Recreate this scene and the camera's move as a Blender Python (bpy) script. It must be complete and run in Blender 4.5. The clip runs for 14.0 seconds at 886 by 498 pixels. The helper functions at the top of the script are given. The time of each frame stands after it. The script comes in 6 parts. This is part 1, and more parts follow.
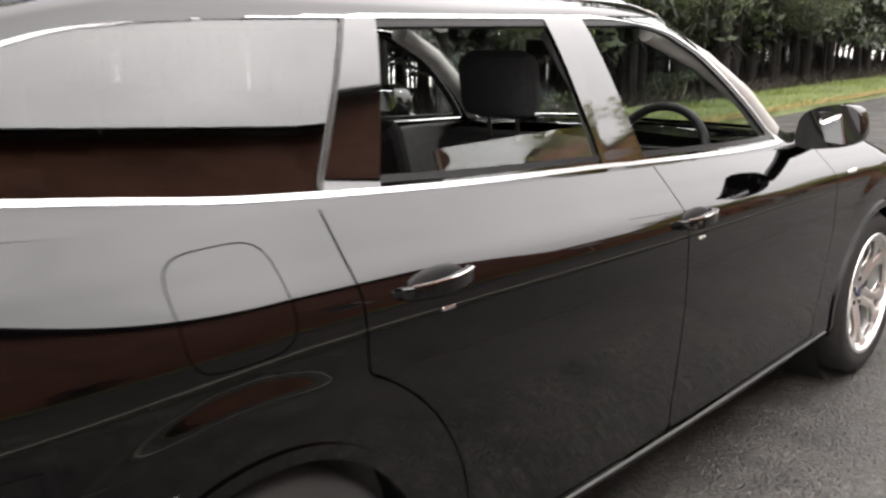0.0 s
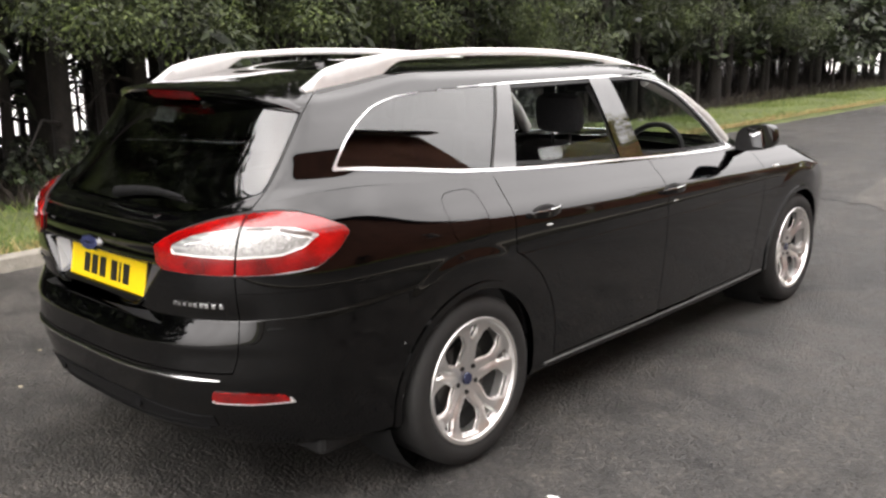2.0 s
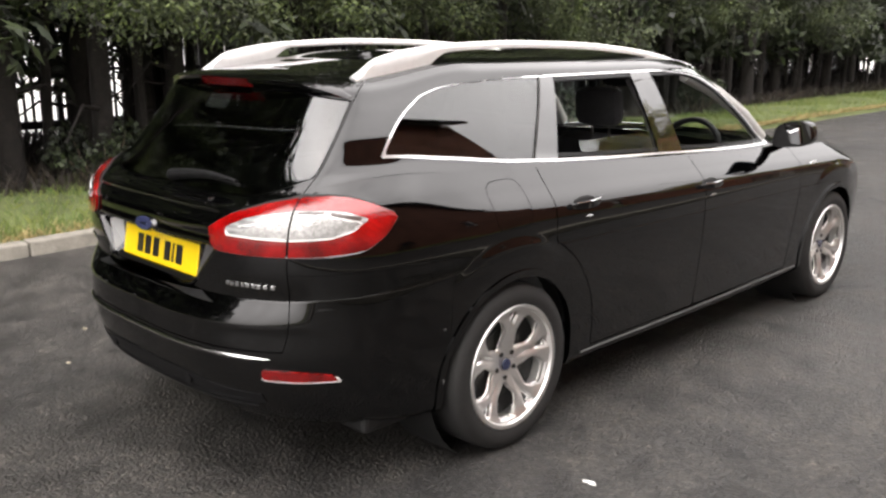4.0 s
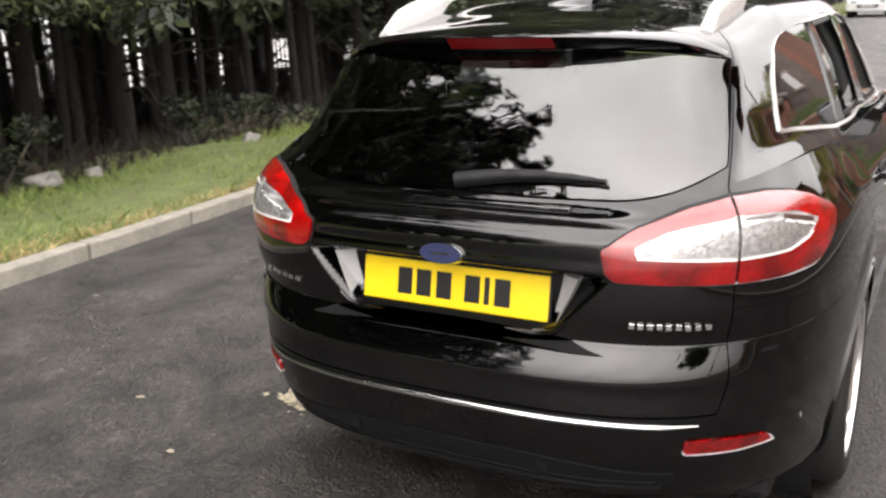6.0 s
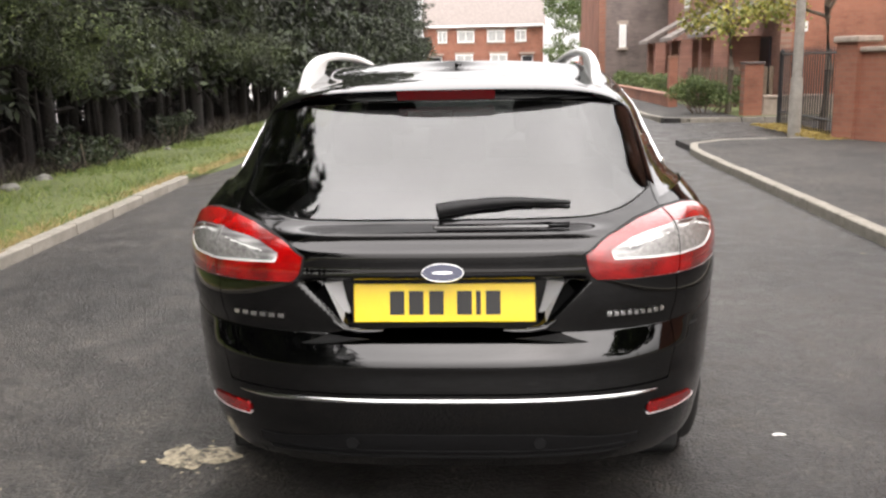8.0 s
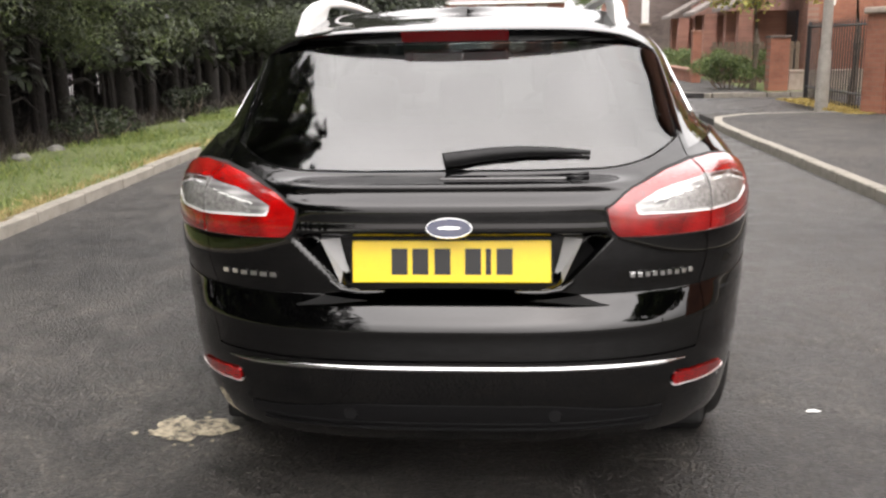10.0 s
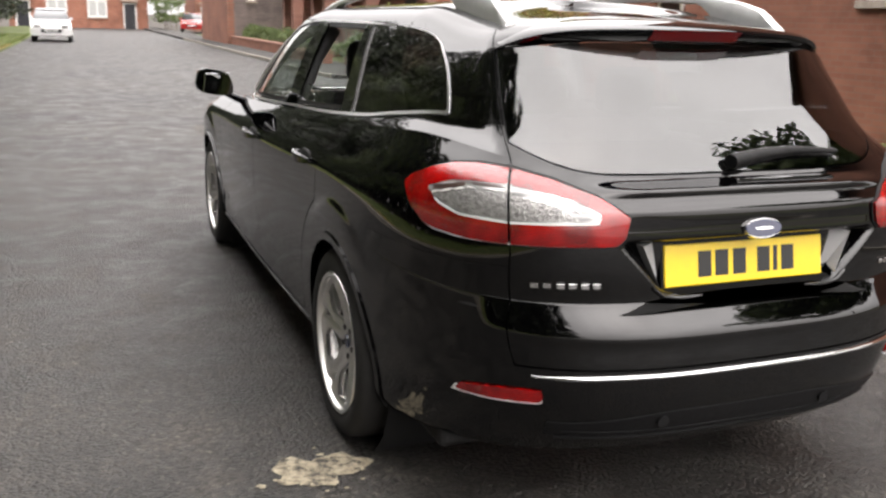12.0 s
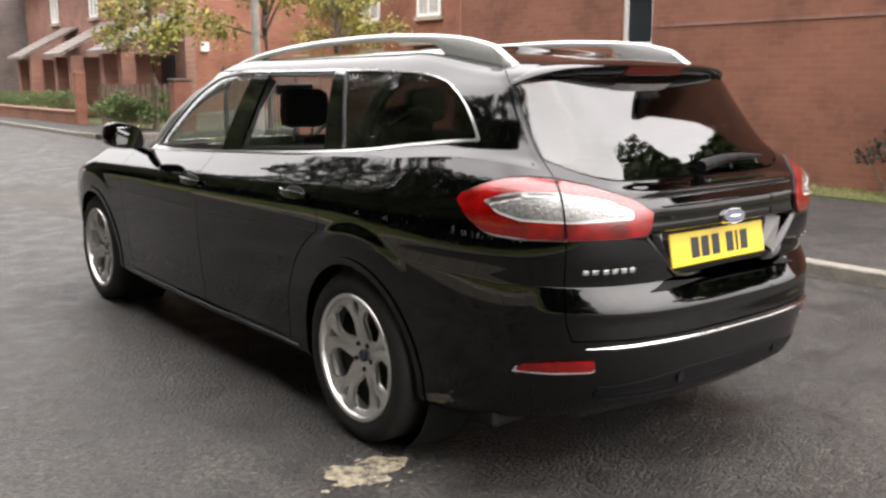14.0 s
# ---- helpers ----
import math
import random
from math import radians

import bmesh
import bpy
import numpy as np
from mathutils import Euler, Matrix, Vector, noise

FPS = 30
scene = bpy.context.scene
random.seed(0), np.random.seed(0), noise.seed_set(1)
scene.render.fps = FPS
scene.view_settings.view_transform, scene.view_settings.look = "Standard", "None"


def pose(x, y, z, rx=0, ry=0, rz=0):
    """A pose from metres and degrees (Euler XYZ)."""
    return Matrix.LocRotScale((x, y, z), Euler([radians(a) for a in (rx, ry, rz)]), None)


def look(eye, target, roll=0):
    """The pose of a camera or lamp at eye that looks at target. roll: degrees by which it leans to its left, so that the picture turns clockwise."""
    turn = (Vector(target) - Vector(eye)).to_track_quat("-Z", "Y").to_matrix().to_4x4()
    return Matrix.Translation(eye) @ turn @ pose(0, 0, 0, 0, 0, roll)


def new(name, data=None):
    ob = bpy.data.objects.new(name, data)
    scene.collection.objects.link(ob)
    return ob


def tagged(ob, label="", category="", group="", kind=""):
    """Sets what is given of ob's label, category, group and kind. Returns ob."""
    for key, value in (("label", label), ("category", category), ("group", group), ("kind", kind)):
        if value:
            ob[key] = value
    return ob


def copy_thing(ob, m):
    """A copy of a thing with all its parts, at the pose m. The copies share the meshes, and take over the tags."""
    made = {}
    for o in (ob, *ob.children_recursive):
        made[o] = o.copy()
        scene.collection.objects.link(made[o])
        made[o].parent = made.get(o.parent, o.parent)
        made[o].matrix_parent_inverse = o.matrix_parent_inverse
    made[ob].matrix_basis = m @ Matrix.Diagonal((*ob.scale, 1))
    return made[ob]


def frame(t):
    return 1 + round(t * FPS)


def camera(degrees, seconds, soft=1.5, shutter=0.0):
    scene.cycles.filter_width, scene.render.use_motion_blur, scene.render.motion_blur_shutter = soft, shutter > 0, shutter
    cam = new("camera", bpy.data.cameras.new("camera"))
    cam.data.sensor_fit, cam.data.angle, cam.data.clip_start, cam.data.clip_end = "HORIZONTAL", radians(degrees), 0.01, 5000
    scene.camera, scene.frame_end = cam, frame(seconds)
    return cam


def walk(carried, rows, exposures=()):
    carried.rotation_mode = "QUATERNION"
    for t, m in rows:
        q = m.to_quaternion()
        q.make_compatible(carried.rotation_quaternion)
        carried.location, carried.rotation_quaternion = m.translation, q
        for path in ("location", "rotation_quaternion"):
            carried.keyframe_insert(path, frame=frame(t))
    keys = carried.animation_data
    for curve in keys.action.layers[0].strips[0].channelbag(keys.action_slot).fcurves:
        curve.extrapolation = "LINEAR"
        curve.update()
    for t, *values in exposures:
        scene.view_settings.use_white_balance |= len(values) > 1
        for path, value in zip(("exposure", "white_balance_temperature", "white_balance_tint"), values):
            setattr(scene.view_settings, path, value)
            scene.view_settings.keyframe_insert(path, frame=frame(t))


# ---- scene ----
EXPOSURES = [(0.0, 0.75, 6850, 15), (0.6, 0.70, 6850, 15), (1.5, 0.47, 6850, 15), (2.2, 0.45, 6850, 15), (5.0, 0.41, 6850, 15), (6.5, 0.56, 6850, 15), (7.2, 0.41, 6850, 15), (12.0, 0.41, 6850, 15), (14.0, 0.56, 6850, 15)]
cam = camera(52.22, 14.0, soft=2.5, shutter=0.25)
# seconds, place, tilt, lean, heading
PATH = [
    (0.0, 1.974, 0.165, 1.341, 76.43, 0.61, 42.87),
    (0.2, 2.069, -0.084, 1.431, 74.99, 0.14, 43.13),
    (0.5, 2.222, -0.420, 1.410, 76.95, 0.91, 42.22),
    (1.0, 2.543, -0.836, 1.458, 77.18, 1.26, 44.29),
    (1.5, 2.759, -1.221, 1.518, 78.53, 0.54, 42.15),
    (2.0, 2.920, -1.435, 1.542, 76.97, 0.61, 42.92),
    (2.2, 2.990, -1.477, 1.538, 77.42, 0.39, 42.68),
    (4.3, 2.883, -1.563, 1.541, 75.88, -0.58, 45.77),
    (4.5, 2.721, -1.579, 1.528, 75.11, -0.16, 46.74),
    (5.0, 2.127, -1.560, 1.492, 73.91, -0.66, 42.99),
    (5.5, 1.561, -1.768, 1.469, 74.97, -0.20, 36.79),
    (6.0, 1.035, -1.901, 1.486, 74.39, 1.92, 28.72),
    (6.5, 0.585, -2.101, 1.486, 75.18, 2.57, 15.18),
    (7.0, 0.325, -2.265, 1.467, 76.66, 2.20, 8.06),
    (7.5, 0.147, -2.501, 1.488, 77.55, 0.93, 3.30),
    (7.7, 0.141, -2.519, 1.479, 78.44, 1.06, 3.05),
    (9.8, 0.215, -2.320, 1.341, 77.92, 1.72, 4.62),
    (10.0, 0.164, -2.303, 1.345, 77.15, 1.06, 4.36),
    (10.5, -0.198, -2.285, 1.351, 76.75, -1.23, 1.84),
    (11.0, -0.681, -2.172, 1.368, 74.73, -1.83, -3.99),
    (11.5, -1.177, -2.014, 1.379, 75.64, -2.24, -12.69),
    (12.0, -1.642, -1.878, 1.384, 75.86, -1.65, -21.90),
    (12.5, -2.075, -1.909, 1.364, 78.73, -1.08, -27.18),
    (13.0, -2.337, -1.847, 1.302, 78.69, -1.36, -31.99),
    (13.5, -2.518, -1.811, 1.306, 78.95, -1.12, -36.03),
    (13.8, -2.591, -1.803, 1.331, 78.70, 0.27, -37.14),
    (14.0, -2.608, -1.800, 1.331, 79.41, 0.02, -38.36),
]
walk(cam, [(t, pose(x, y, z, rx, ry, rz)) for t, x, y, z, rx, ry, rz in PATH], EXPOSURES)

# ---- world, sun ----
world = bpy.data.worlds.new("overcast_sky")
scene.world = world
world.use_nodes = True
wt = world.node_tree
wt.nodes.clear()
w_out = wt.nodes.new("ShaderNodeOutputWorld")
w_bg = wt.nodes.new("ShaderNodeBackground")
w_sky = wt.nodes.new("ShaderNodeTexSky")
w_sky.sky_type = "NISHITA"
w_sky.sun_disc = False
w_sky.sun_elevation, w_sky.sun_rotation = radians(48), radians(165)
w_sky.dust_density, w_sky.ozone_density = 4.0, 1.0
w_co = wt.nodes.new("ShaderNodeTexCoord")
w_noise = wt.nodes.new("ShaderNodeTexNoise")
w_noise.inputs["Scale"].default_value = 2.2
w_noise.inputs["Detail"].default_value = 5.0
w_ramp = wt.nodes.new("ShaderNodeMapRange")
w_ramp.inputs[1].default_value, w_ramp.inputs[2].default_value = 0.3, 0.7
w_ramp.inputs[3].default_value, w_ramp.inputs[4].default_value = 28.0, 44.0
w_mul = wt.nodes.new("ShaderNodeVectorMath")
w_mul.operation = "SCALE"
w_mul.inputs[0].default_value = (0.985, 1.0, 1.01)
w_mix = wt.nodes.new("ShaderNodeMix")
w_mix.data_type = "RGBA"
w_mix.inputs[0].default_value = 0.88
wt.links.new(w_co.outputs["Generated"], w_noise.inputs["Vector"])
wt.links.new(w_noise.outputs[0], w_ramp.inputs[0])
w_sep = wt.nodes.new("ShaderNodeSeparateXYZ")
wt.links.new(w_co.outputs["Generated"], w_sep.inputs[0])
w_lift = wt.nodes.new("ShaderNodeMapRange")
w_lift.inputs[1].default_value, w_lift.inputs[2].default_value = 0.0, 0.62
w_lift.inputs[3].default_value, w_lift.inputs[4].default_value = 0.32, 1.0
wt.links.new(w_sep.outputs[2], w_lift.inputs[0])
# the cloud is brightest round the veiled sun
w_dot = wt.nodes.new("ShaderNodeVectorMath")
w_dot.operation = "DOT_PRODUCT"
w_dot.inputs[1].default_value = Vector((8, -20, 22)).normalized()
wt.links.new(w_co.outputs["Generated"], w_dot.inputs[0])
w_near = wt.nodes.new("ShaderNodeMath")
w_near.operation = "MAXIMUM"
w_near.inputs[1].default_value = 0.0
wt.links.new(w_dot.outputs["Value"], w_near.inputs[0])
w_pow = wt.nodes.new("ShaderNodeMath")
w_pow.operation = "POWER"
w_pow.inputs[1].default_value = 4.0
wt.links.new(w_near.outputs[0], w_pow.inputs[0])
w_veil = wt.nodes.new("ShaderNodeMath")
w_veil.operation = "MULTIPLY_ADD"
w_veil.inputs[1].default_value, w_veil.inputs[2].default_value = 0.48, 1.0
wt.links.new(w_pow.outputs[0], w_veil.inputs[0])
w_glow = wt.nodes.new("ShaderNodeMath")
w_glow.operation = "MULTIPLY"
wt.links.new(w_lift.outputs[0], w_glow.inputs[0])
wt.links.new(w_veil.outputs[0], w_glow.inputs[1])
w_grad = wt.nodes.new("ShaderNodeMath")
w_grad.operation = "MULTIPLY"
wt.links.new(w_ramp.outputs[0], w_grad.inputs[0])
wt.links.new(w_glow.outputs[0], w_grad.inputs[1])
wt.links.new(w_grad.outputs[0], w_mul.inputs["Scale"])
wt.links.new(w_sky.outputs[0], w_mix.inputs[6])
wt.links.new(w_mul.outputs[0], w_mix.inputs[7])
wt.links.new(w_mix.outputs[2], w_bg.inputs[0])
w_bg.inputs[1].default_value = 0.1
wt.links.new(w_bg.outputs[0], w_out.inputs[0])

sun_data = bpy.data.lights.new("sun", "SUN")
sun_data.energy, sun_data.angle, sun_data.color = 0.5, radians(110), (1.0, 0.96, 0.9)
sun = new("sun", sun_data)
sun.matrix_world = look((8, -20, 22), (0, 0, 0))

# ---- materials ----
def mat_new(name):
    m = bpy.data.materials.new(name)
    m.use_nodes = True
    nt = m.node_tree
    return m, nt, nt.nodes["Principled BSDF"]


def node(nt, kind, **values):
    n = nt.nodes.new(kind)
    for k, v in values.items():
        n.inputs[k].default_value = v
    return n


def plain(name, color, rough=0.5, metal=0.0, coat=0.0, vary=0.0, scale=8.0, bump=0.0, bump_scale=60.0, spec=0.5, big=0.0):
    """A surface of one colour, with grain at two scales and a fine relief."""
    m, nt, b = mat_new(name)
    b.inputs["Base Color"].default_value = (*color, 1)
    b.inputs["Roughness"].default_value = rough
    b.inputs["Metallic"].default_value = metal
    b.inputs["Coat Weight"].default_value = coat
    b.inputs["Coat Roughness"].default_value = 0.03
    b.inputs["Specular IOR Level"].default_value = spec
    co = nt.nodes.new("ShaderNodeTexCoord")
    if vary:
        n1 = node(nt, "ShaderNodeTexNoise", Scale=scale, Detail=6.0, Roughness=0.65)
        n2 = node(nt, "ShaderNodeTexNoise", Scale=scale * 0.13, Detail=3.0)
        nt.links.new(co.outputs["Object"], n1.inputs["Vector"])
        nt.links.new(co.outputs["Object"], n2.inputs["Vector"])
        add = nt.nodes.new("ShaderNodeMath")
        add.operation = "MULTIPLY_ADD"
        add.inputs[1].default_value = big
        nt.links.new(n2.outputs[0], add.inputs[0])
        nt.links.new(n1.outputs[0], add.inputs[2])
        r = nt.nodes.new("ShaderNodeMapRange")
        r.inputs[1].default_value, r.inputs[2].default_value = 0.3 + 0.5 * big - 0.1 * big, 0.7 + 0.5 * big + 0.1 * big
        r.inputs[3].default_value, r.inputs[4].default_value = 1 - vary, 1 + vary
        nt.links.new(add.outputs[0], r.inputs[0])
        mul = nt.nodes.new("ShaderNodeVectorMath")
        mul.operation = "SCALE"
        mul.inputs[0].default_value = color
        nt.links.new(r.outputs[0], mul.inputs["Scale"])
        nt.links.new(mul.outputs[0], b.inputs["Base Color"])
    if bump:
        n3 = node(nt, "ShaderNodeTexNoise", Scale=bump_scale, Detail=4.0)
        nt.links.new(co.outputs["Object"], n3.inputs["Vector"])
        bp = node(nt, "ShaderNodeBump", Strength=bump, Distance=0.02)
        nt.links.new(n3.outputs[0], bp.inputs["Height"])
        nt.links.new(bp.outputs[0], b.inputs["Normal"])
    return m


def glass(name, color, rough=0.0, ior=1.5, film=0.0):
    m, nt, b = mat_new(name)
    b.inputs["Base Color"].default_value = (*color, 1)
    b.inputs["Roughness"].default_value = rough
    b.inputs["Transmission Weight"].default_value = 1.0
    b.inputs["IOR"].default_value = ior
    b.inputs["Coat Weight"].default_value = film
    b.inputs["Coat Roughness"].default_value = 0.0
    return m


def ramp(nt, stops):
    r = nt.nodes.new("ShaderNodeValToRGB")
    e = r.color_ramp.elements
    while len(e) < len(stops):
        e.new(0.5)
    for el, (pos, col) in zip(e, stops):
        el.position, el.color = pos, (*col, 1)
    return r


def asphalt_mat(name, tone, wet):
    """Coarse chippings in dark binder, with damp and worn patches."""
    m, nt, b = mat_new(name)
    co = nt.nodes.new("ShaderNodeTexCoord")
    chip = node(nt, "ShaderNodeTexVoronoi", Scale=75.0)
    grit = node(nt, "ShaderNodeTexNoise", Scale=38.0, Detail=5.0, Roughness=0.8)
    mid = node(nt, "ShaderNodeTexNoise", Scale=3.2, Detail=9.0, Roughness=0.75)
    big = node(nt, "ShaderNodeTexNoise", Scale=0.4, Detail=6.0, Roughness=0.6)
    for n in (chip, grit, mid, big):
        nt.links.new(co.outputs["Object"], n.inputs["Vector"])
    c1 = ramp(nt, [(0.30, tuple(0.5 * c for c in tone)), (0.5, tone), (0.70, tuple(2.1 * c for c in tone))])
    nt.links.new(grit.outputs[0], c1.inputs[0])
    c0 = ramp(nt, [(0.0, (0.45, 0.45, 0.45)), (0.5, (0.9, 0.9, 0.9)), (0.8, (1.3, 1.28, 1.24)), (1.0, (2.4, 2.33, 2.2))])
    nt.links.new(chip.outputs["Color"], c0.inputs[0])
    c2 = ramp(nt, [(0.36, (0.55, 0.55, 0.55)), (0.50, (1, 1, 1)), (0.66, (1.55, 1.52, 1.46))])
    nt.links.new(mid.outputs[0], c2.inputs[0])
    c3 = ramp(nt, [(0.36, (0.62, 0.62, 0.63)), (0.62, (1.35, 1.32, 1.28))])
    nt.links.new(big.outputs[0], c3.inputs[0])
    last = c1.outputs[0]
    for c in (c0, c2, c3):
        mul = nt.nodes.new("ShaderNodeVectorMath")
        mul.operation = "MULTIPLY"
        nt.links.new(last, mul.inputs[0])
        nt.links.new(c.outputs[0], mul.inputs[1])
        last = mul.outputs[0]
    nt.links.new(last, b.inputs["Base Color"])
    rr = nt.nodes.new("ShaderNodeMapRange")
    rr.inputs[1].default_value, rr.inputs[2].default_value = 0.38, 0.62
    rr.inputs[3].default_value, rr.inputs[4].default_value = 0.85 - wet, 0.92 - 0.4 * wet
    nt.links.new(mid.outputs[0], rr.inputs[0])
    nt.links.new(rr.outputs[0], b.inputs["Roughness"])
    dome = nt.nodes.new("ShaderNodeMath")
    dome.operation = "SUBTRACT"
    nt.links.new(grit.outputs[0], dome.inputs[0])
    nt.links.new(chip.outputs["Distance"], dome.inputs[1])
    bp = node(nt, "ShaderNodeBump", Strength=1.0, Distance=0.009)
    nt.links.new(dome.outputs[0], bp.inputs["Height"])
    nt.links.new(bp.outputs[0], b.inputs["Normal"])
    return m


def brick_mat(name, c1, c2, mortar, axis, tint=1.0):
    """Stretcher bond of 225 x 75 mm; axis is the wall's long direction."""
    m, nt, b = mat_new(name)
    co = nt.nodes.new("ShaderNodeTexCoord")
    sep = nt.nodes.new("ShaderNodeSeparateXYZ")
    nt.links.new(co.outputs["Object"], sep.inputs[0])
    comb = nt.nodes.new("ShaderNodeCombineXYZ")
    nt.links.new(sep.outputs["XYZ".index(axis)], comb.inputs[0])
    nt.links.new(sep.outputs[2], comb.inputs[1])
    br = nt.nodes.new("ShaderNodeTexBrick")
    br.inputs["Color1"].default_value = (*c1, 1)
    br.inputs["Color2"].default_value = (*c2, 1)
    br.inputs["Mortar"].default_value = (*mortar, 1)
    br.inputs["Scale"].default_value = 1.0
    br.inputs["Mortar Size"].default_value = 0.006
    br.inputs["Brick Width"].default_value = 0.225
    br.inputs["Row Height"].default_value = 0.075
    nt.links.new(comb.outputs[0], br.inputs["Vector"])
    n = node(nt, "ShaderNodeTexNoise", Scale=0.9, Detail=7.0, Roughness=0.65)
    nt.links.new(co.outputs["Object"], n.inputs["Vector"])
    cr = ramp(nt, [(0.30, (0.58, 0.60, 0.60)), (0.48, (1, 1, 1)), (0.70, (1.25, 1.24, 1.24))])
    nt.links.new(n.outputs[0], cr.inputs[0])
    mul = nt.nodes.new("ShaderNodeVectorMath")
    mul.operation = "MULTIPLY"
    nt.links.new(br.outputs[0], mul.inputs[0])
    nt.links.new(cr.outputs[0], mul.inputs[1])
    nt.links.new(mul.outputs[0], b.inputs["Base Color"])
    b.inputs["Roughness"].default_value = 0.9
    bp = node(nt, "ShaderNodeBump", Strength=0.5, Distance=0.008)
    bp.invert = True
    nt.links.new(br.outputs[1], bp.inputs["Height"])
    nt.links.new(bp.outputs[0], b.inputs["Normal"])
    return m


def leaf_mat(name, c1, c2, rough=0.6, clump=0.0):
    m, nt, b = mat_new(name)
    g = nt.nodes.new("ShaderNodeNewGeometry")
    r = ramp(nt, [(0.0, c1), (1.0, c2)])
    nt.links.new(g.outputs["Random Per Island"], r.inputs[0])
    nt.links.new(r.outputs[0], b.inputs["Base Color"])
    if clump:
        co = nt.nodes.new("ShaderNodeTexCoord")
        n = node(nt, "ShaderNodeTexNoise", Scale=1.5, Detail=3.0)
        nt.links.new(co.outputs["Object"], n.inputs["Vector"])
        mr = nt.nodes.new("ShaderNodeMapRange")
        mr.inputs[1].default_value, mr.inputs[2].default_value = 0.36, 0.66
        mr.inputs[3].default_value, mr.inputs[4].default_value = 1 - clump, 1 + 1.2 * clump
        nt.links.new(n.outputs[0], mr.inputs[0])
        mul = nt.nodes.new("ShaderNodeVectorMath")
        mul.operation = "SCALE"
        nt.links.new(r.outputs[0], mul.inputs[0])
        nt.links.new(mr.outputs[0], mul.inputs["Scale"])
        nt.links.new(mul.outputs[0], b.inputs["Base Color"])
    b.inputs["Roughness"].default_value = rough
    b.inputs["Subsurface Weight"].default_value = 0.0
    return m


def lens_mat(name, c1, c2, rough, metal, rib, coat=1.0, deep=0.0):
    """A moulded lamp lens with fine ribs over an uneven reflector."""
    m, nt, b = mat_new(name)
    co = nt.nodes.new("ShaderNodeTexCoord")
    wv = node(nt, "ShaderNodeTexWave", Scale=rib, Distortion=0.3)
    wv.bands_direction = "Z"
    nt.links.new(co.outputs["Object"], wv.inputs["Vector"])
    r = ramp(nt, [(0.2, c1), (0.8, c2)])
    nt.links.new(wv.outputs[0], r.inputs[0])
    last = r.outputs[0]
    if deep:
        cells = node(nt, "ShaderNodeTexNoise", Scale=13.0, Detail=2.0, Roughness=0.5)
        nt.links.new(co.outputs["Object"], cells.inputs["Vector"])
        mr = nt.nodes.new("ShaderNodeMapRange")
        mr.inputs[1].default_value, mr.inputs[2].default_value = 0.35, 0.68
        mr.inputs[3].default_value, mr.inputs[4].default_value = 1 - deep, 1 + deep
        nt.links.new(cells.outputs[0], mr.inputs[0])
        mul = nt.nodes.new("ShaderNodeVectorMath")
        mul.operation = "SCALE"
        nt.links.new(last, mul.inputs[0])
        nt.links.new(mr.outputs[0], mul.inputs["Scale"])
        last = mul.outputs[0]
    nt.links.new(last, b.inputs["Base Color"])
    b.inputs["Roughness"].default_value = rough
    b.inputs["Specular IOR Level"].default_value = 0.45
    b.inputs["Metallic"].default_value = metal
    b.inputs["Coat Weight"].default_value = coat
    b.inputs["Coat Roughness"].default_value = 0.02
    b.inputs["Coat IOR"].default_value = 1.6
    bp = node(nt, "ShaderNodeBump", Strength=0.12, Distance=0.004)
    nt.links.new(wv.outputs[0], bp.inputs["Height"])
    nt.links.new(bp.outputs[0], b.inputs["Normal"])
    return m


M_PAINT = plain("black_paint", (0.0005, 0.0005, 0.0006), 0.03, 0.0, 0.0, spec=0.65)
M_GLOSSBLACK = plain("gloss_black_trim", (0.001, 0.001, 0.001), 0.05, coat=0.9, spec=0.8)
M_BLACK = plain("black_plastic", (0.004, 0.004, 0.0045), 0.5, vary=0.15, scale=40, bump=0.05, spec=0.3)
M_SEAL = plain("black_rubber", (0.003, 0.003, 0.003), 0.7)
M_TYRE = plain("tyre_rubber", (0.011, 0.0105, 0.010), 0.75, vary=0.25, scale=25, bump=0.1, bump_scale=120)
M_CHROME = plain("chrome", (0.82, 0.82, 0.82), 0.12, 1.0)
M_BRIGHT = plain("bright_trim", (0.88, 0.88, 0.88), 0.42, 1.0)
M_SATIN = plain("satin_aluminium", (0.86, 0.86, 0.85), 0.42, 0.55, vary=0.04, scale=30)
M_ALLOY = plain("alloy", (0.84, 0.83, 0.81), 0.36, 0.95, coat=0.2, vary=0.04, scale=18)
M_DISC = plain("brake_steel", (0.07, 0.068, 0.065), 0.4, 0.9, vary=0.2, scale=30)
M_RED = lens_mat("red_lens", (0.15, 0.0006, 0.001), (0.33, 0.002, 0.002), 0.10, 0.0, 90, 1.0, 0.4)
M_CLEAR = lens_mat("clear_lens", (0.33, 0.33, 0.325), (0.52, 0.52, 0.51), 0.2, 0.4, 18, 0.8, 0.45)
M_LAMPIN = plain("lamp_reflector", (0.30, 0.295, 0.285), 0.25, 0.45, coat=0.8, vary=0.45, scale=75, bump=0.3, bump_scale=120)
M_LINE = plain("pale_lamp_moulding", (0.72, 0.72, 0.70), 0.25, coat=0.8)
M_SLIT = plain("dark_lamp_slot", (0.05, 0.03, 0.025), 0.3, coat=0.6)
M_RECESS = plain("satin_grey_trim", (0.34, 0.34, 0.34), 0.45, 0.0, vary=0.05, scale=30)
M_PLATE = plain("yellow_plate", (0.86, 0.6, 0.012), 0.35, coat=0.3, vary=0.04, scale=20)
M_INK = plain("black_ink", (0.012, 0.012, 0.012), 0.4)
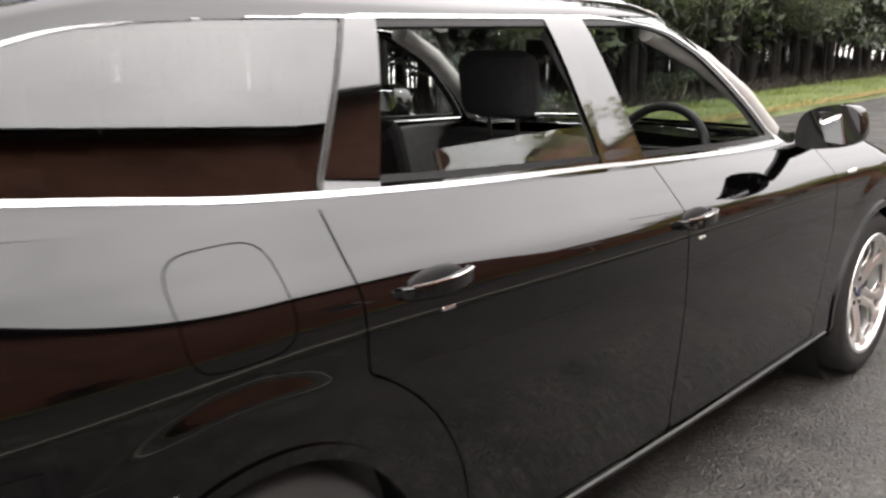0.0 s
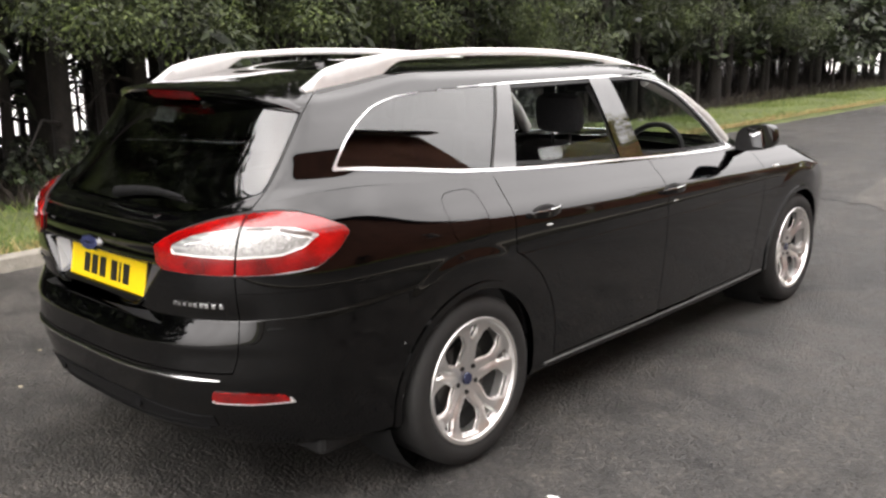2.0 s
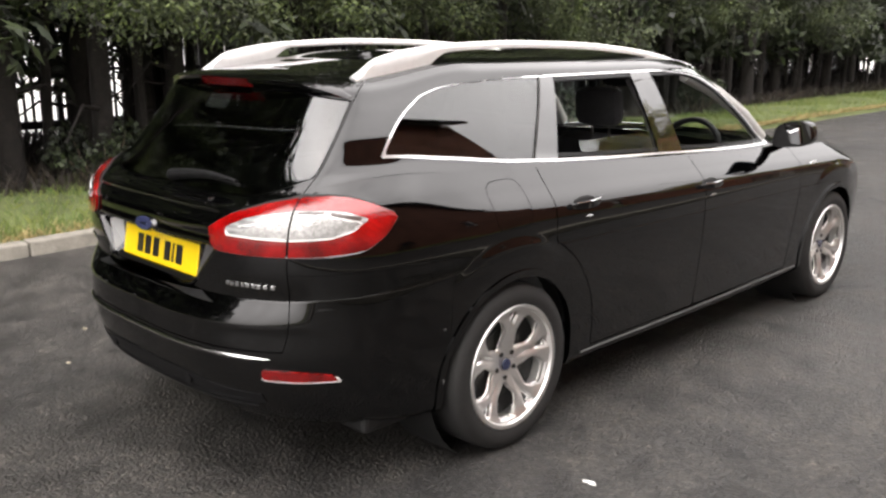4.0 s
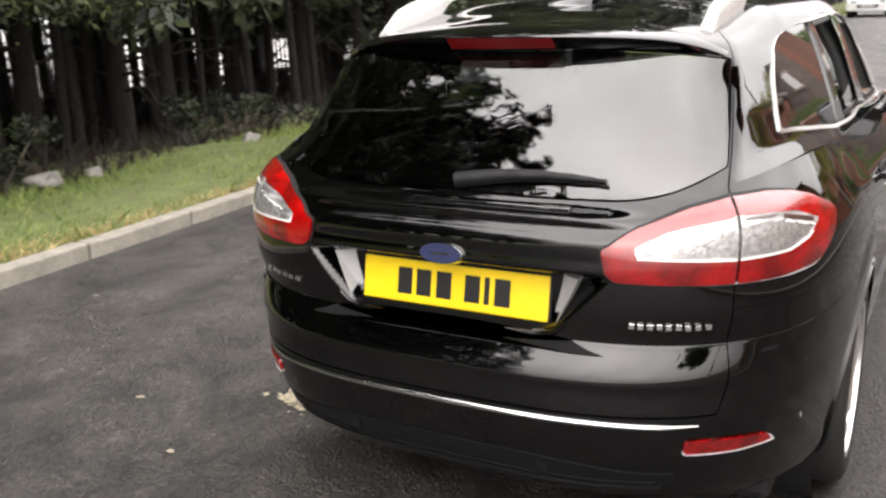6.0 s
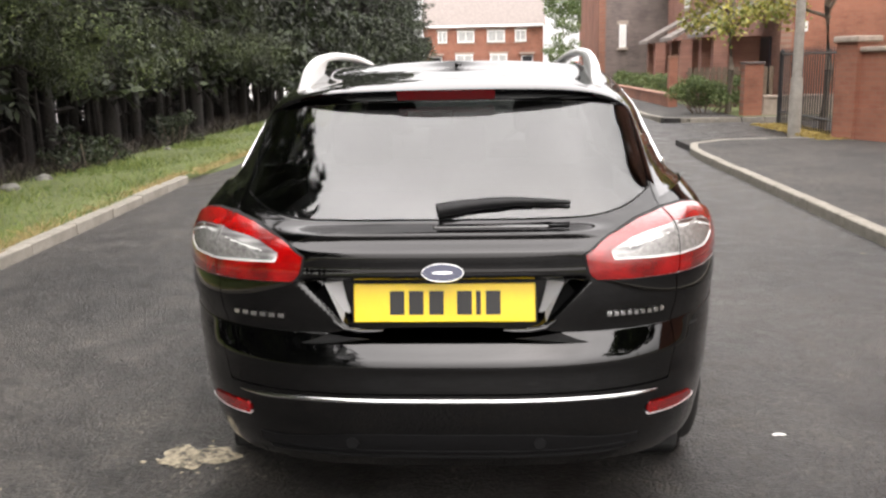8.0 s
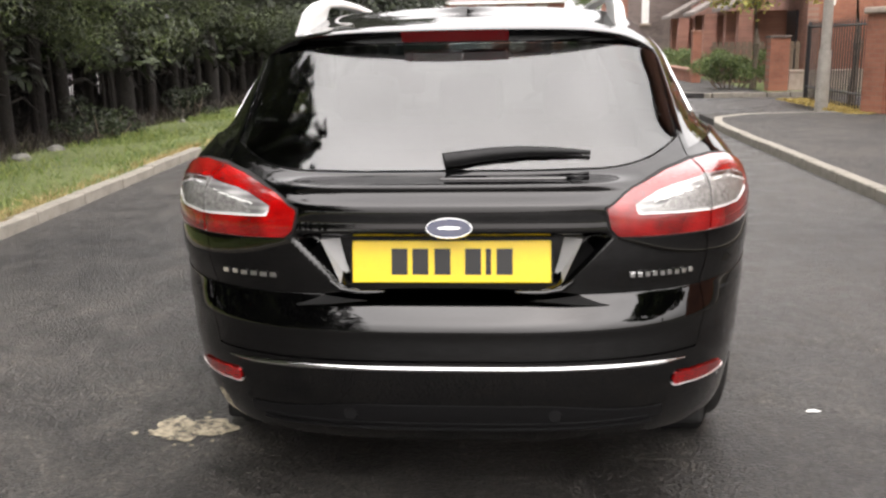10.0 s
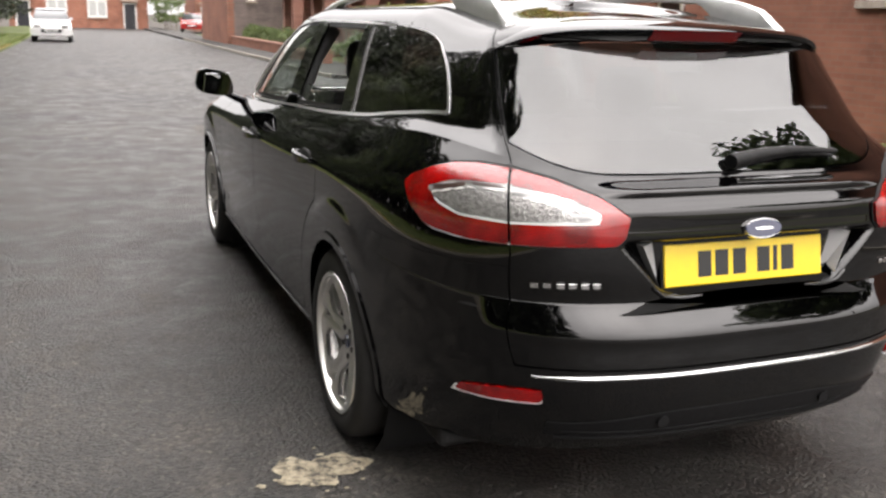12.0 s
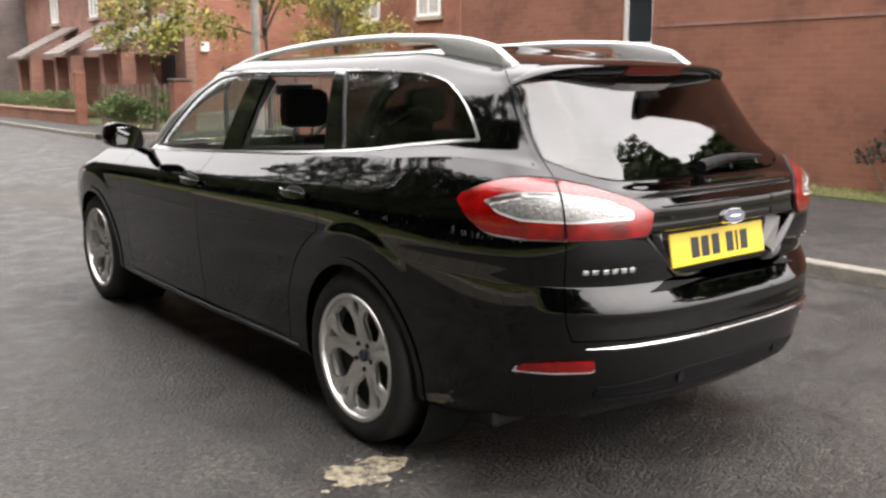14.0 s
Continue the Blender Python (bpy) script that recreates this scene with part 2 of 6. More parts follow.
M_WHITE = plain("white_paint", (0.8, 0.8, 0.78), 0.45, vary=0.06, scale=12)
M_BLUE = plain("blue_enamel", (0.025, 0.03, 0.07), 0.2, coat=0.5)
M_PRIVACY = glass("privacy_glass", (0.10, 0.105, 0.105), ior=1.80, film=0.0)
M_TINT = glass("clear_tinted_glass", (0.80, 0.86, 0.83))
M_FABRIC = plain("dark_seat_fabric", (0.02, 0.02, 0.022), 0.9, vary=0.3, scale=60, bump=0.2, bump_scale=200)
M_TRIMGREY = plain("grey_interior", (0.10, 0.10, 0.10), 0.6, vary=0.15, scale=30, bump=0.05)
M_PILLAR = plain("pale_interior", (0.42, 0.41, 0.39), 0.8, vary=0.1, scale=30)
M_ROAD = asphalt_mat("asphalt", (0.033, 0.0311, 0.0292), 0.5)
M_PAVE = asphalt_mat("pavement_asphalt", (0.041, 0.0385, 0.0365), 0.12)
M_PATCH = asphalt_mat("pale_asphalt", (0.07, 0.067, 0.063), 0.1)
M_SAND = plain("cement_stain", (0.34, 0.30, 0.22), 0.95, vary=0.35, scale=14, bump=0.3, bump_scale=60, big=0.4)
def stain_mat():
    """Dried cement, worn through to the asphalt in places."""
    m, nt, b = mat_new("cement_smear")
    co = nt.nodes.new("ShaderNodeTexCoord")
    n = node(nt, "ShaderNodeTexNoise", Scale=26.0, Detail=8.0, Roughness=0.75)
    nt.links.new(co.outputs["Object"], n.inputs["Vector"])
    r = ramp(nt, [(0.40, (0.05, 0.046, 0.04)), (0.47, (0.19, 0.165, 0.12)), (0.56, (0.36, 0.31, 0.22)), (0.7, (0.46, 0.41, 0.31))])
    nt.links.new(n.outputs[0], r.inputs[0])
    nt.links.new(r.outputs[0], b.inputs["Base Color"])
    b.inputs["Roughness"].default_value = 0.95
    return m


M_STAIN = stain_mat()
M_KERB = plain("kerb_concrete", (0.25, 0.23, 0.195), 0.9, vary=0.3, scale=9, bump=0.3, bump_scale=50, big=0.5)
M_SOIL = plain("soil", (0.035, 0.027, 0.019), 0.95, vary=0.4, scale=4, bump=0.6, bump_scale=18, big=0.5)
M_TURF = plain("turf", (0.09, 0.11, 0.035), 0.95, vary=0.45, scale=6, bump=0.6, bump_scale=30, big=0.6)
M_YARD = plain("pale_concrete_yard", (0.5, 0.5, 0.48), 0.9, vary=0.2, scale=3, big=0.4)
M_PALEWALL = plain("white_cladding", (0.8, 0.81, 0.82), 0.7, vary=0.08, scale=2)
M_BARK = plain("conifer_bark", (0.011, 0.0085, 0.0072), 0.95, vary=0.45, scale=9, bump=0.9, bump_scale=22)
M_BARK2 = plain("grey_bark", (0.16, 0.13, 0.1), 0.9, vary=0.4, scale=12, bump=0.6, bump_scale=30)
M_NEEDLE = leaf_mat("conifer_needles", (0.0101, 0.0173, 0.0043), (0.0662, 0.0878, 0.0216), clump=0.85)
# needle green darkened in colour for the shade inside the belt
M_DEEP = leaf_mat("shaded_foliage", (0.004, 0.008, 0.003), (0.028, 0.040, 0.012), clump=0.7)
M_LEAF = leaf_mat("autumn_leaves", (0.13, 0.17, 0.035), (0.42, 0.36, 0.07))
M_SHRUB = leaf_mat("shrub_leaves", (0.05, 0.085, 0.025), (0.15, 0.2, 0.06))
M_GRASS = leaf_mat("grass_blades", (0.065, 0.125, 0.025), (0.25, 0.28, 0.08))
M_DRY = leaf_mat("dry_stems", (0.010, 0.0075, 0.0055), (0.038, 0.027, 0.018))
M_STONE = plain("verge_stone", (0.17, 0.165, 0.15), 0.9, vary=0.3, scale=7, bump=0.4, bump_scale=30)
M_BRICK_Y = brick_mat("red_brick_long", (0.265, 0.108, 0.068), (0.225, 0.088, 0.056), (0.215, 0.118, 0.084), "Y")
M_BRICK_X = brick_mat("red_brick_cross", (0.31, 0.128, 0.082), (0.265, 0.105, 0.068), (0.255, 0.14, 0.10), "X")
M_BRICK_DY = brick_mat("dark_brick_long", (0.30, 0.145, 0.11), (0.24, 0.115, 0.088), (0.28, 0.18, 0.14), "Y")
# dark brick for a pier cap, and for the gable wall's painted shade
M_BRICK_DX = brick_mat("cap_and_shaded_brick_cross", (0.17, 0.135, 0.125), (0.13, 0.105, 0.096), (0.17, 0.14, 0.125), "X")
M_COPING = plain("stone_coping", (0.36, 0.3, 0.25), 0.9, vary=0.25, scale=8, bump=0.2)
M_BRICKCAP = plain("brick_on_edge", (0.30, 0.16, 0.115), 0.9, vary=0.25, scale=9, bump=0.2)
M_FENCE = plain("weathered_fence", (0.13, 0.095, 0.07), 0.85, vary=0.3, scale=10, bump=0.2)
M_CURTAIN = plain("net_curtain", (0.42, 0.42, 0.41), 0.9, vary=0.25, scale=5)
M_SLATE = plain("roof_tiles", (0.20, 0.17, 0.155), 0.85, vary=0.3, scale=6, bump=0.5, bump_scale=14)
M_IRON = plain("black_iron", (0.015, 0.015, 0.018), 0.5, vary=0.2, scale=20)
M_POLE = plain("weathered_pole", (0.3, 0.28, 0.25), 0.8, vary=0.25, scale=6, bump=0.2)
M_PANE = plain("window_pane", (0.03, 0.035, 0.04), 0.06, spec=0.8)
M_CARWHITE = plain("white_car_paint", (0.75, 0.75, 0.75), 0.2, coat=1.0)
M_CARRED = plain("red_car_paint", (0.35, 0.02, 0.02), 0.2, coat=1.0)
M_DOOR = plain("dark_door_paint", (0.02, 0.02, 0.025), 0.4)
M_STICKER = plain("pale_sticker", (0.72, 0.80, 0.77), 0.6)

# ---- mesh helpers ----
def mesh_ob(name, verts, faces, material, parent=None, normals=None, smooth=True, label="", **tags):
    me = bpy.data.meshes.new(name)
    me.from_pydata([tuple(map(float, v)) for v in verts], [], [tuple(map(int, f)) for f in faces])
    me.materials.append(material)
    if smooth:
        me.polygons.foreach_set("use_smooth", [True] * len(me.polygons))
    if normals is not None:
        me.normals_split_custom_set_from_vertices([tuple(map(float, n)) for n in normals])
    me.update()
    ob = new(name, me)
    if parent is not None:
        ob.parent = parent
    return tagged(ob, label, **tags)


def part(name, bm, material, parent=None, label="", smooth=False, **tags):
    me = bpy.data.meshes.new(name)
    bm.to_mesh(me)
    bm.free()
    me.materials.append(material)
    if smooth:
        me.polygons.foreach_set("use_smooth", [True] * len(me.polygons))
        me.set_sharp_from_angle(angle=radians(38))
    ob = new(name, me)
    if parent is not None:
        ob.parent = parent
    return tagged(ob, label, **tags)


def empty(name, place=(0, 0, 0), label="", **tags):
    ob = new(name)
    ob.location = place
    return tagged(ob, label, **tags)


def add_box(bm, lo, hi, bevel=0.0, m=None):
    c = [(a + b) / 2 for a, b in zip(lo, hi)]
    s = [abs(b - a) for a, b in zip(lo, hi)]
    mat = Matrix.Translation(c) @ Matrix.Diagonal((*s, 1))
    got = bmesh.ops.create_cube(bm, size=1.0, matrix=mat)["verts"]
    if bevel:
        edges = list({e for v in got for e in v.link_edges})
        got = [v for v in bmesh.ops.bevel(bm, geom=edges, offset=bevel, segments=2, affect="EDGES", profile=0.5, clamp_overlap=True)["verts"]]
    if m is not None:
        bmesh.ops.transform(bm, matrix=m, verts=list(set(got)))
    return bm


def box(lo, hi, bevel=0.0):
    return add_box(bmesh.new(), lo, hi, bevel)


def add_cyl(bm, a, b, r1, r2=None, seg=16, caps=True):
    a, b = Vector(a), Vector(b)
    d = b - a
    mat = Matrix.Translation((a + b) / 2) @ d.to_track_quat("Z", "Y").to_matrix().to_4x4()
    bmesh.ops.create_cone(bm, cap_ends=caps, segments=seg, radius1=r1, radius2=r1 if r2 is None else r2, depth=d.length, matrix=mat)
    return bm


def tube(points, radius, seg=8, closed=False, flat=1.0, up=(0, 0, 1)):
    """A swept tube through points; radius may be a function of 0..1."""
    bm = bmesh.new()
    pts = [Vector(p) for p in points]
    n = len(pts)
    rings = []
    for i, p in enumerate(pts):
        a = pts[(i - 1) % n] if closed or i else pts[0]
        b = pts[(i + 1) % n] if closed or i < n - 1 else pts[-1]
        t = (b - a).normalized()
        side = t.cross(Vector(up))
        side = side.normalized() if side.length > 1e-5 else Vector((1, 0, 0))
        top = side.cross(t).normalized()
        r = radius(i / max(1, n - 1)) if callable(radius) else radius
        rings.append([bm.verts.new(p + r * (math.cos(k) * side + flat * math.sin(k) * top)) for k in (2 * math.pi * j / seg for j in range(seg))])
    for i in range(n if closed else n - 1):
        r1, r2 = rings[i], rings[(i + 1) % n]
        for j in range(seg):
            bm.faces.new((r1[j], r1[(j + 1) % seg], r2[(j + 1) % seg], r2[j]))
    if not closed:
        bm.faces.new(rings[0][::-1])
        bm.faces.new(rings[-1])
    bmesh.ops.recalc_face_normals(bm, faces=bm.faces)
    return bm


def lathe(profile, seg=64, axis_x=1.0):
    """Turns a closed profile of (radius, x) about the x axis."""
    bm = bmesh.new()
    rings = []
    for k in range(seg):
        a = 2 * math.pi * k / seg
        rings.append([bm.verts.new((axis_x * x, r * math.cos(a), r * math.sin(a))) for r, x in profile])
    m = len(profile)
    for k in range(seg):
        for j in range(m):
            bm.faces.new((rings[k][j], rings[k][(j + 1) % m], rings[(k + 1) % seg][(j + 1) % m], rings[(k + 1) % seg][j]))
    bmesh.ops.recalc_face_normals(bm, faces=bm.faces)
    return bm


def prism(outline, y0, y1, plane="XZ"):
    """A solid from a 2D outline, pushed from y0 to y1 across its plane."""
    bm = bmesh.new()

    def at(u, v, w):
        return {"XZ": (u, w, v), "YZ": (w, u, v), "XY": (u, v, w)}[plane]
    a = [bm.verts.new(at(u, v, y0)) for u, v in outline]
    b = [bm.verts.new(at(u, v, y1)) for u, v in outline]
    n = len(a)
    bm.faces.new(a)
    bm.faces.new(b[::-1])
    for i in range(n):
        bm.faces.new((a[i], b[i], b[(i + 1) % n], a[(i + 1) % n]))
    bmesh.ops.recalc_face_normals(bm, faces=bm.faces)
    return bm


def spline(pts):
    """A smooth curve through (t, value) pairs."""
    t = np.array([p[0] for p in pts], float)
    v = np.array([p[1] for p in pts], float)
    d = np.diff(v) / np.diff(t)
    m = np.empty_like(v)
    m[0], m[-1] = d[0], d[-1]
    m[1:-1] = (d[:-1] + d[1:]) / 2

    def f(x):
        x = np.clip(np.asarray(x, float), t[0], t[-1])
        i = np.clip(np.searchsorted(t, x) - 1, 0, len(t) - 2)
        h = t[i + 1] - t[i]
        s = (x - t[i]) / h
        return ((1 + 2 * s) * (1 - s) ** 2 * v[i] + s * (1 - s) ** 2 * h * m[i] + s * s * (3 - 2 * s) * v[i + 1] + s * s * (s - 1) * h * m[i + 1])
    return f


def sstep(a, b, x):
    s = np.clip((x - a) / (b - a), 0, 1)
    return s * s * (3 - 2 * s)

# ---- ground, road, pavements ----
def sheet(name, x0, x1, y0, y1, z, material, nx=1, ny=1, relief=None, **tags):
    vs, fs = [], []
    for i in range(nx + 1):
        for j in range(ny + 1):
            x, y = x0 + (x1 - x0) * i / nx, y0 + (y1 - y0) * j / ny
            vs.append((x, y, z + (relief(x, y) if relief else 0)))
    for i in range(nx):
        for j in range(ny):
            a = i * (ny + 1) + j
            fs.append((a, a + ny + 1, a + ny + 2, a + 1))
    return mesh_ob(name, vs, fs, material, **tags)


LEFT = spline([(-30, -3.2), (0, -3.42), (5, -3.62), (9.4, -3.84), (20, -3.95), (45, -3.6), (70, -3.6)])
sheet("ground", -900, 900, -900, 900, -0.30, M_SOIL, label="soil and rough ground reaching the horizon", kind="structure", category="ground")
sheet("road", -4.6, 3.16, -30, 90, 0.0, M_ROAD, label="dark worn asphalt road", kind="structure", category="road")
sheet("side_road", 3.16, 40, 11.0, 19.0, 0.0, M_ROAD, label="dark asphalt side turning", kind="structure", category="road")
sheet("far_road", 3.16, 4.05, 19.0, 90, 0.0, M_ROAD, label="dark asphalt road edge", kind="structure", category="road")


rnd = random.Random(17)
vs, n = [(0.3, 8.9, 0.0035)], 48
for k in range(n):
    a = 2 * math.pi * k / n
    vs.append((0.3 + 0.55 * math.cos(a) * (1 + 0.15 * math.sin(3 * a)), 8.9 + 1.8 * math.sin(a) * (1 + 0.12 * math.sin(5 * a + 1)), 0.0035))
mesh_ob("road_patch", vs, [(0, 1 + k, 1 + (k + 1) % n) for k in range(n)], M_PATCH, label="pale worn patch in the asphalt", kind="structure", category="road")


def slab(name, x0, x1, y0, y1, z0, z1, material, bevel=0.0, **tags):
    return part(name, box((x0, y0, z0), (x1, y1, z1), bevel), material, **tags)


slab("pavement_right", 3.29, 6.55, -30, 13.4, -0.3, 0.095, M_PAVE, label="grey asphalt pavement beside the kerb", kind="structure", category="pavement")
slab("pavement_far", 4.18, 6.0, 19.3, 90, -0.3, 0.095, M_PAVE, label="grey asphalt pavement", kind="structure", category="pavement")
slab("verge_right", 6.55, 12.0, -30, 13.4, -0.3, 0.11, M_TURF, label="narrow rough grass strip at the foot of the wall", kind="structure", category="verge")
slab("garden_ground", 6.0, 40, 19.5, 60, -0.3, 0.10, M_TURF, label="front garden ground", kind="structure", category="ground")


def bank(x, y):
    return 0.05 * math.sin(1.7 * y) * math.sin(x * 2.1) + 0.03 * noise.noise((x * 2, y * 2, 0))


vs, fs = [], []
ny = 160
for j in range(ny + 1):
    y = -30 + 105 * j / ny
    past = float(sstep(9.3, 10.8, y))
    e = float(LEFT(y)) - 0.13 + 0.25 * past
    for i, (dx, z) in enumerate(((0.0, 0.085 if y < 9.35 else -0.015), (-0.3, 0.11), (-0.8, 0.13), (-1.6, 0.10), (-3.2, 0.02), (-4.6, -0.06), (-5.9, -0.13))):
        vs.append((e + dx, y, z + (bank(e + dx, y) if i else 0)))
for j in range(ny):
    for i in range(6):
        a = j * 7 + i
        fs.append((a + 1, a, a + 7, a + 8))
mesh_ob("verge_left", vs, fs, M_TURF, label="rough grass verge between kerb and trees", kind="structure", category="verge")
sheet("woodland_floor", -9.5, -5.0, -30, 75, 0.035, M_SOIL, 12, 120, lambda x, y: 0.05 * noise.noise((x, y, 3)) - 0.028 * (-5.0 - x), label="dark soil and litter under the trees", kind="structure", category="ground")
sheet("yard", -90, -9.3, -60, 90, -0.14, M_YARD, label="pale concrete yard behind the trees", kind="structure", category="yard")


def kerb_run(name, pts, label, height=0.10, width=0.13, stone=0.915):
    """A kerb of single stones along a line of (x, y)."""
    root = empty(name, (0, 0, 0), label, kind="structure", category="kerb")
    d = [Vector((*p, 0)) for p in pts]
    acc, total = [0.0], 0.0
    for a, b in zip(d, d[1:]):
        total += (b - a).length
        acc.append(total)
    proto = {}
    k = 0
    while (k + 1) * stone <= total + 0.3:
        def at(s):
            s = min(max(s, 0), total - 1e-4)
            i = max(j for j in range(len(acc) - 1) if acc[j] <= s)
            return d[i].lerp(d[i + 1], (s - acc[i]) / (acc[i + 1] - acc[i]))
        a, b = at(k * stone), at((k + 1) * stone)
        if (b - a).length > 0.2:
            ln = round((b - a).length, 2)
            if ln not in proto:
                bm = box((0.004, -width / 2, -0.12), (ln - 0.004, width / 2, height), 0.014)
                proto[ln] = part("kerb_stone", bm, M_KERB, root)
                ob = proto[ln]
            else:
                ob = new("kerb_stone", proto[ln].data)
                ob.parent = root
            ang = math.atan2(b.y - a.y, b.x - a.x)
            ob.matrix_basis = Matrix.Translation((a.x, a.y, random.uniform(-0.006, 0.006))) @ Matrix.Rotation(ang + random.uniform(-0.006, 0.006), 4, "Z")
        k += 1
    return root


kerb_run("kerb_left", [(float(LEFT(y)) - 0.065, y) for y in np.linspace(-12, 9.4, 40)], "weathered pale concrete kerb along the grass verge")
kerb_run("kerb_right", [(3.225, -12), (3.225, 11.5), (3.35, 12.5), (3.75, 13.15), (4.5, 13.45), (9, 13.5)], "concrete kerb stones along the pavement")
kerb_run("kerb_far", [(12, 19.42), (6.0, 19.42), (4.9, 19.15), (4.4, 19.3), (4.12, 20.1), (4.12, 50)], "concrete kerb beyond the side turning")

# ---- brick building beside the pavement ----
BX, BY0, BY1, EAVES = 7.35, -1.5, 10.3, 7.1
bld = empty("brick_building", (BX, 0, 0), "tall red brick building with a blank flank wall", category="building")
bld_m = Matrix.Translation((-BX, 0, 0))


def in_bld(name, bm, material, parent=bld, **k):
    bmesh.ops.transform(bm, matrix=bld_m, verts=bm.verts)
    return part(name, bm, material, parent, **k)


WY0, WY1, WZ0, WZ1 = 6.25, 6.80, 1.78, 3.0
bm = bmesh.new()
add_box(bm, (BX, BY0, -0.1), (BX + 0.3, WY0, EAVES))
add_box(bm, (BX, WY1, -0.1), (BX + 0.3, BY1, EAVES))
add_box(bm, (BX, WY0, -0.1), (BX + 0.3, WY1, WZ0))
add_box(bm, (BX, WY0, WZ1), (BX + 0.3, WY1, EAVES))
in_bld("wall", bm, M_BRICK_Y)
in_bld("wall", box((BX + 0.3, BY1 - 0.3, -0.1), (BX + 9, BY1, EAVES)), M_BRICK_X)
in_bld("wall", box((BX + 0.3, BY0, -0.1), (BX + 9, BY0 + 0.3, EAVES)), M_BRICK_X)
in_bld("wall", box((BX + 8.7, BY0 + 0.3, -0.1), (BX + 9, BY1 - 0.3, EAVES)), M_BRICK_Y)
in_bld("string_course", box((BX - 0.012, BY0, 2.02), (BX, WY0 - 0.15, 2.06)), M_BRICK_DY)
win = in_bld("window", box((BX + 0.1, WY0, WZ0), (BX + 0.12, WY1, WZ1)), M_PANE)
for a, b in (((WY0, WZ0), (WY0 + 0.06, WZ1)), ((WY1 - 0.06, WZ0), (WY1, WZ1)), ((WY0 + 0.06, WZ0), (WY1 - 0.06, WZ0 + 0.06)), ((WY0 + 0.06, WZ1 - 0.06), (WY1 - 0.06, WZ1)), ((WY0 + 0.06, 2.45), (WY1 - 0.06, 2.5))):
    in_bld("window_frame", box((BX + 0.06, a[0], a[1]), (BX + 0.1, b[0], b[1]), 0.006), M_WHITE, win)
in_bld("window_sill", box((BX - 0.06, WY0 - 0.08, WZ0 - 0.1), (BX + 0.06, WY1 + 0.08, WZ0), 0.01), M_COPING, win)
roof_bm = prism([(BX - 0.35, EAVES - 0.1), (BX + 4.5, EAVES + 2.6), (BX + 9.35, EAVES - 0.1), (BX + 9.35, EAVES + 0.05), (BX + 4.5, EAVES + 2.8), (BX - 0.35, EAVES + 0.05)], BY0 - 0.2, BY1 + 0.2)
in_bld("roof", roof_bm, M_SLATE)
in_bld("gable", prism([(BX, EAVES), (BX + 9, EAVES), (BX + 4.5, EAVES + 2.5)], BY1 - 0.3, BY1), M_BRICK_X)
in_bld("gutter", tube([(BX - 0.38, BY0, EAVES - 0.06), (BX - 0.38, BY1, EAVES - 0.06)], 0.05, 10), M_BLACK)

# plain building across the yard, white cladding
yard_hall = empty("yard_building", (-30, 0, 0), "long white clad building across the yard behind the trees", category="building")
for k in range(30):
    y = -48 + 4 * k
    part("cladding_panel", box((-0.1, y + 0.03, -0.2), (0.0, y + 3.97, 4.2), 0.0), M_PALEWALL, yard_hall)
part("roof_edge", box((-0.3, -48.2, 4.2), (0.15, 72.2, 4.4), 0.03), M_TRIMGREY, yard_hall)
yard_fence = empty("yard_fence", (-9.05, 0, 0), "dark upright bar fence at the edge of the yard", category="fence")
for z, h in ((0.30, 0.10), (1.02, 0.045)):
    part("rail", box((-0.02, -2.6, z), (0.02, 30.6, z + h)), M_IRON, yard_fence)
fence_bar = bpy.data.meshes.new("bar")
bar_bm = box((-0.016, -0.019, -0.1), (0.016, 0.019, 1.52), 0.006)
bar_bm.to_mesh(fence_bar)
bar_bm.free()
fence_bar.materials.append(M_IRON)
for k in range(298):
    bar = new("bar", fence_bar)
    bar.parent = yard_fence
    bar.location = (0.0, -2.45 + 0.111 * k, 0.0)
for k in range(12):
    part("post", box((-0.04, -2.6 + 3 * k, -0.2), (0.04, -2.52 + 3 * k, 1.55), 0.008), M_IRON, yard_fence)


# ---- the estate car: outer skin ----
# Each level of the skin is a closed outline in plan: place and height of its rear middle, squareness of its corners, half width,
# heights at the rear and front of the flank, place and height of its front middle, rise at the rear corner.
LOWER = [
    (0.16, 0.215, 3.2, 0.800, 0.20, 0.19, 4.50, 0.20, 0.0),
    (0.03, 0.265, 3.1, 0.862, 0.25, 0.24, 4.64, 0.24, 0.0),
    (-0.070, 0.36, 3.1, 0.876, 0.36, 0.36, 4.70, 0.36, 0.0),
    (-0.108, 0.50, 3.2, 0.890, 0.50, 0.50, 4.72, 0.48, 0.0),
    (-0.108, 0.595, 3.2, 0.898, 0.61, 0.595, 4.715, 0.545, 0.0),
    (-0.105, 0.636, 3.25, 0.901, 0.66, 0.636, 4.71, 0.565, 0.0),
    (-0.062, 0.702, 3.4, 0.903, 0.75, 0.712, 4.70, 0.612, 0.0),
    (-0.058, 0.716, 3.4, 0.902, 0.772, 0.728, 4.70, 0.622, 0.0),
    (-0.061, 0.80, 3.7, 0.900, 0.868, 0.80, 4.66, 0.68, 0.0),
    (-0.055, 0.905, 3.75, 0.886, 0.922, 0.842, 4.60, 0.73, 0.016),
    (-0.025, 0.965, 4.0, 0.840, 0.985, 0.886, 4.50, 0.76, 0.045),
    (0.046, 1.005, 3.8, 0.790, 1.052, 0.925, 4.30, 0.80, 0.065),
]
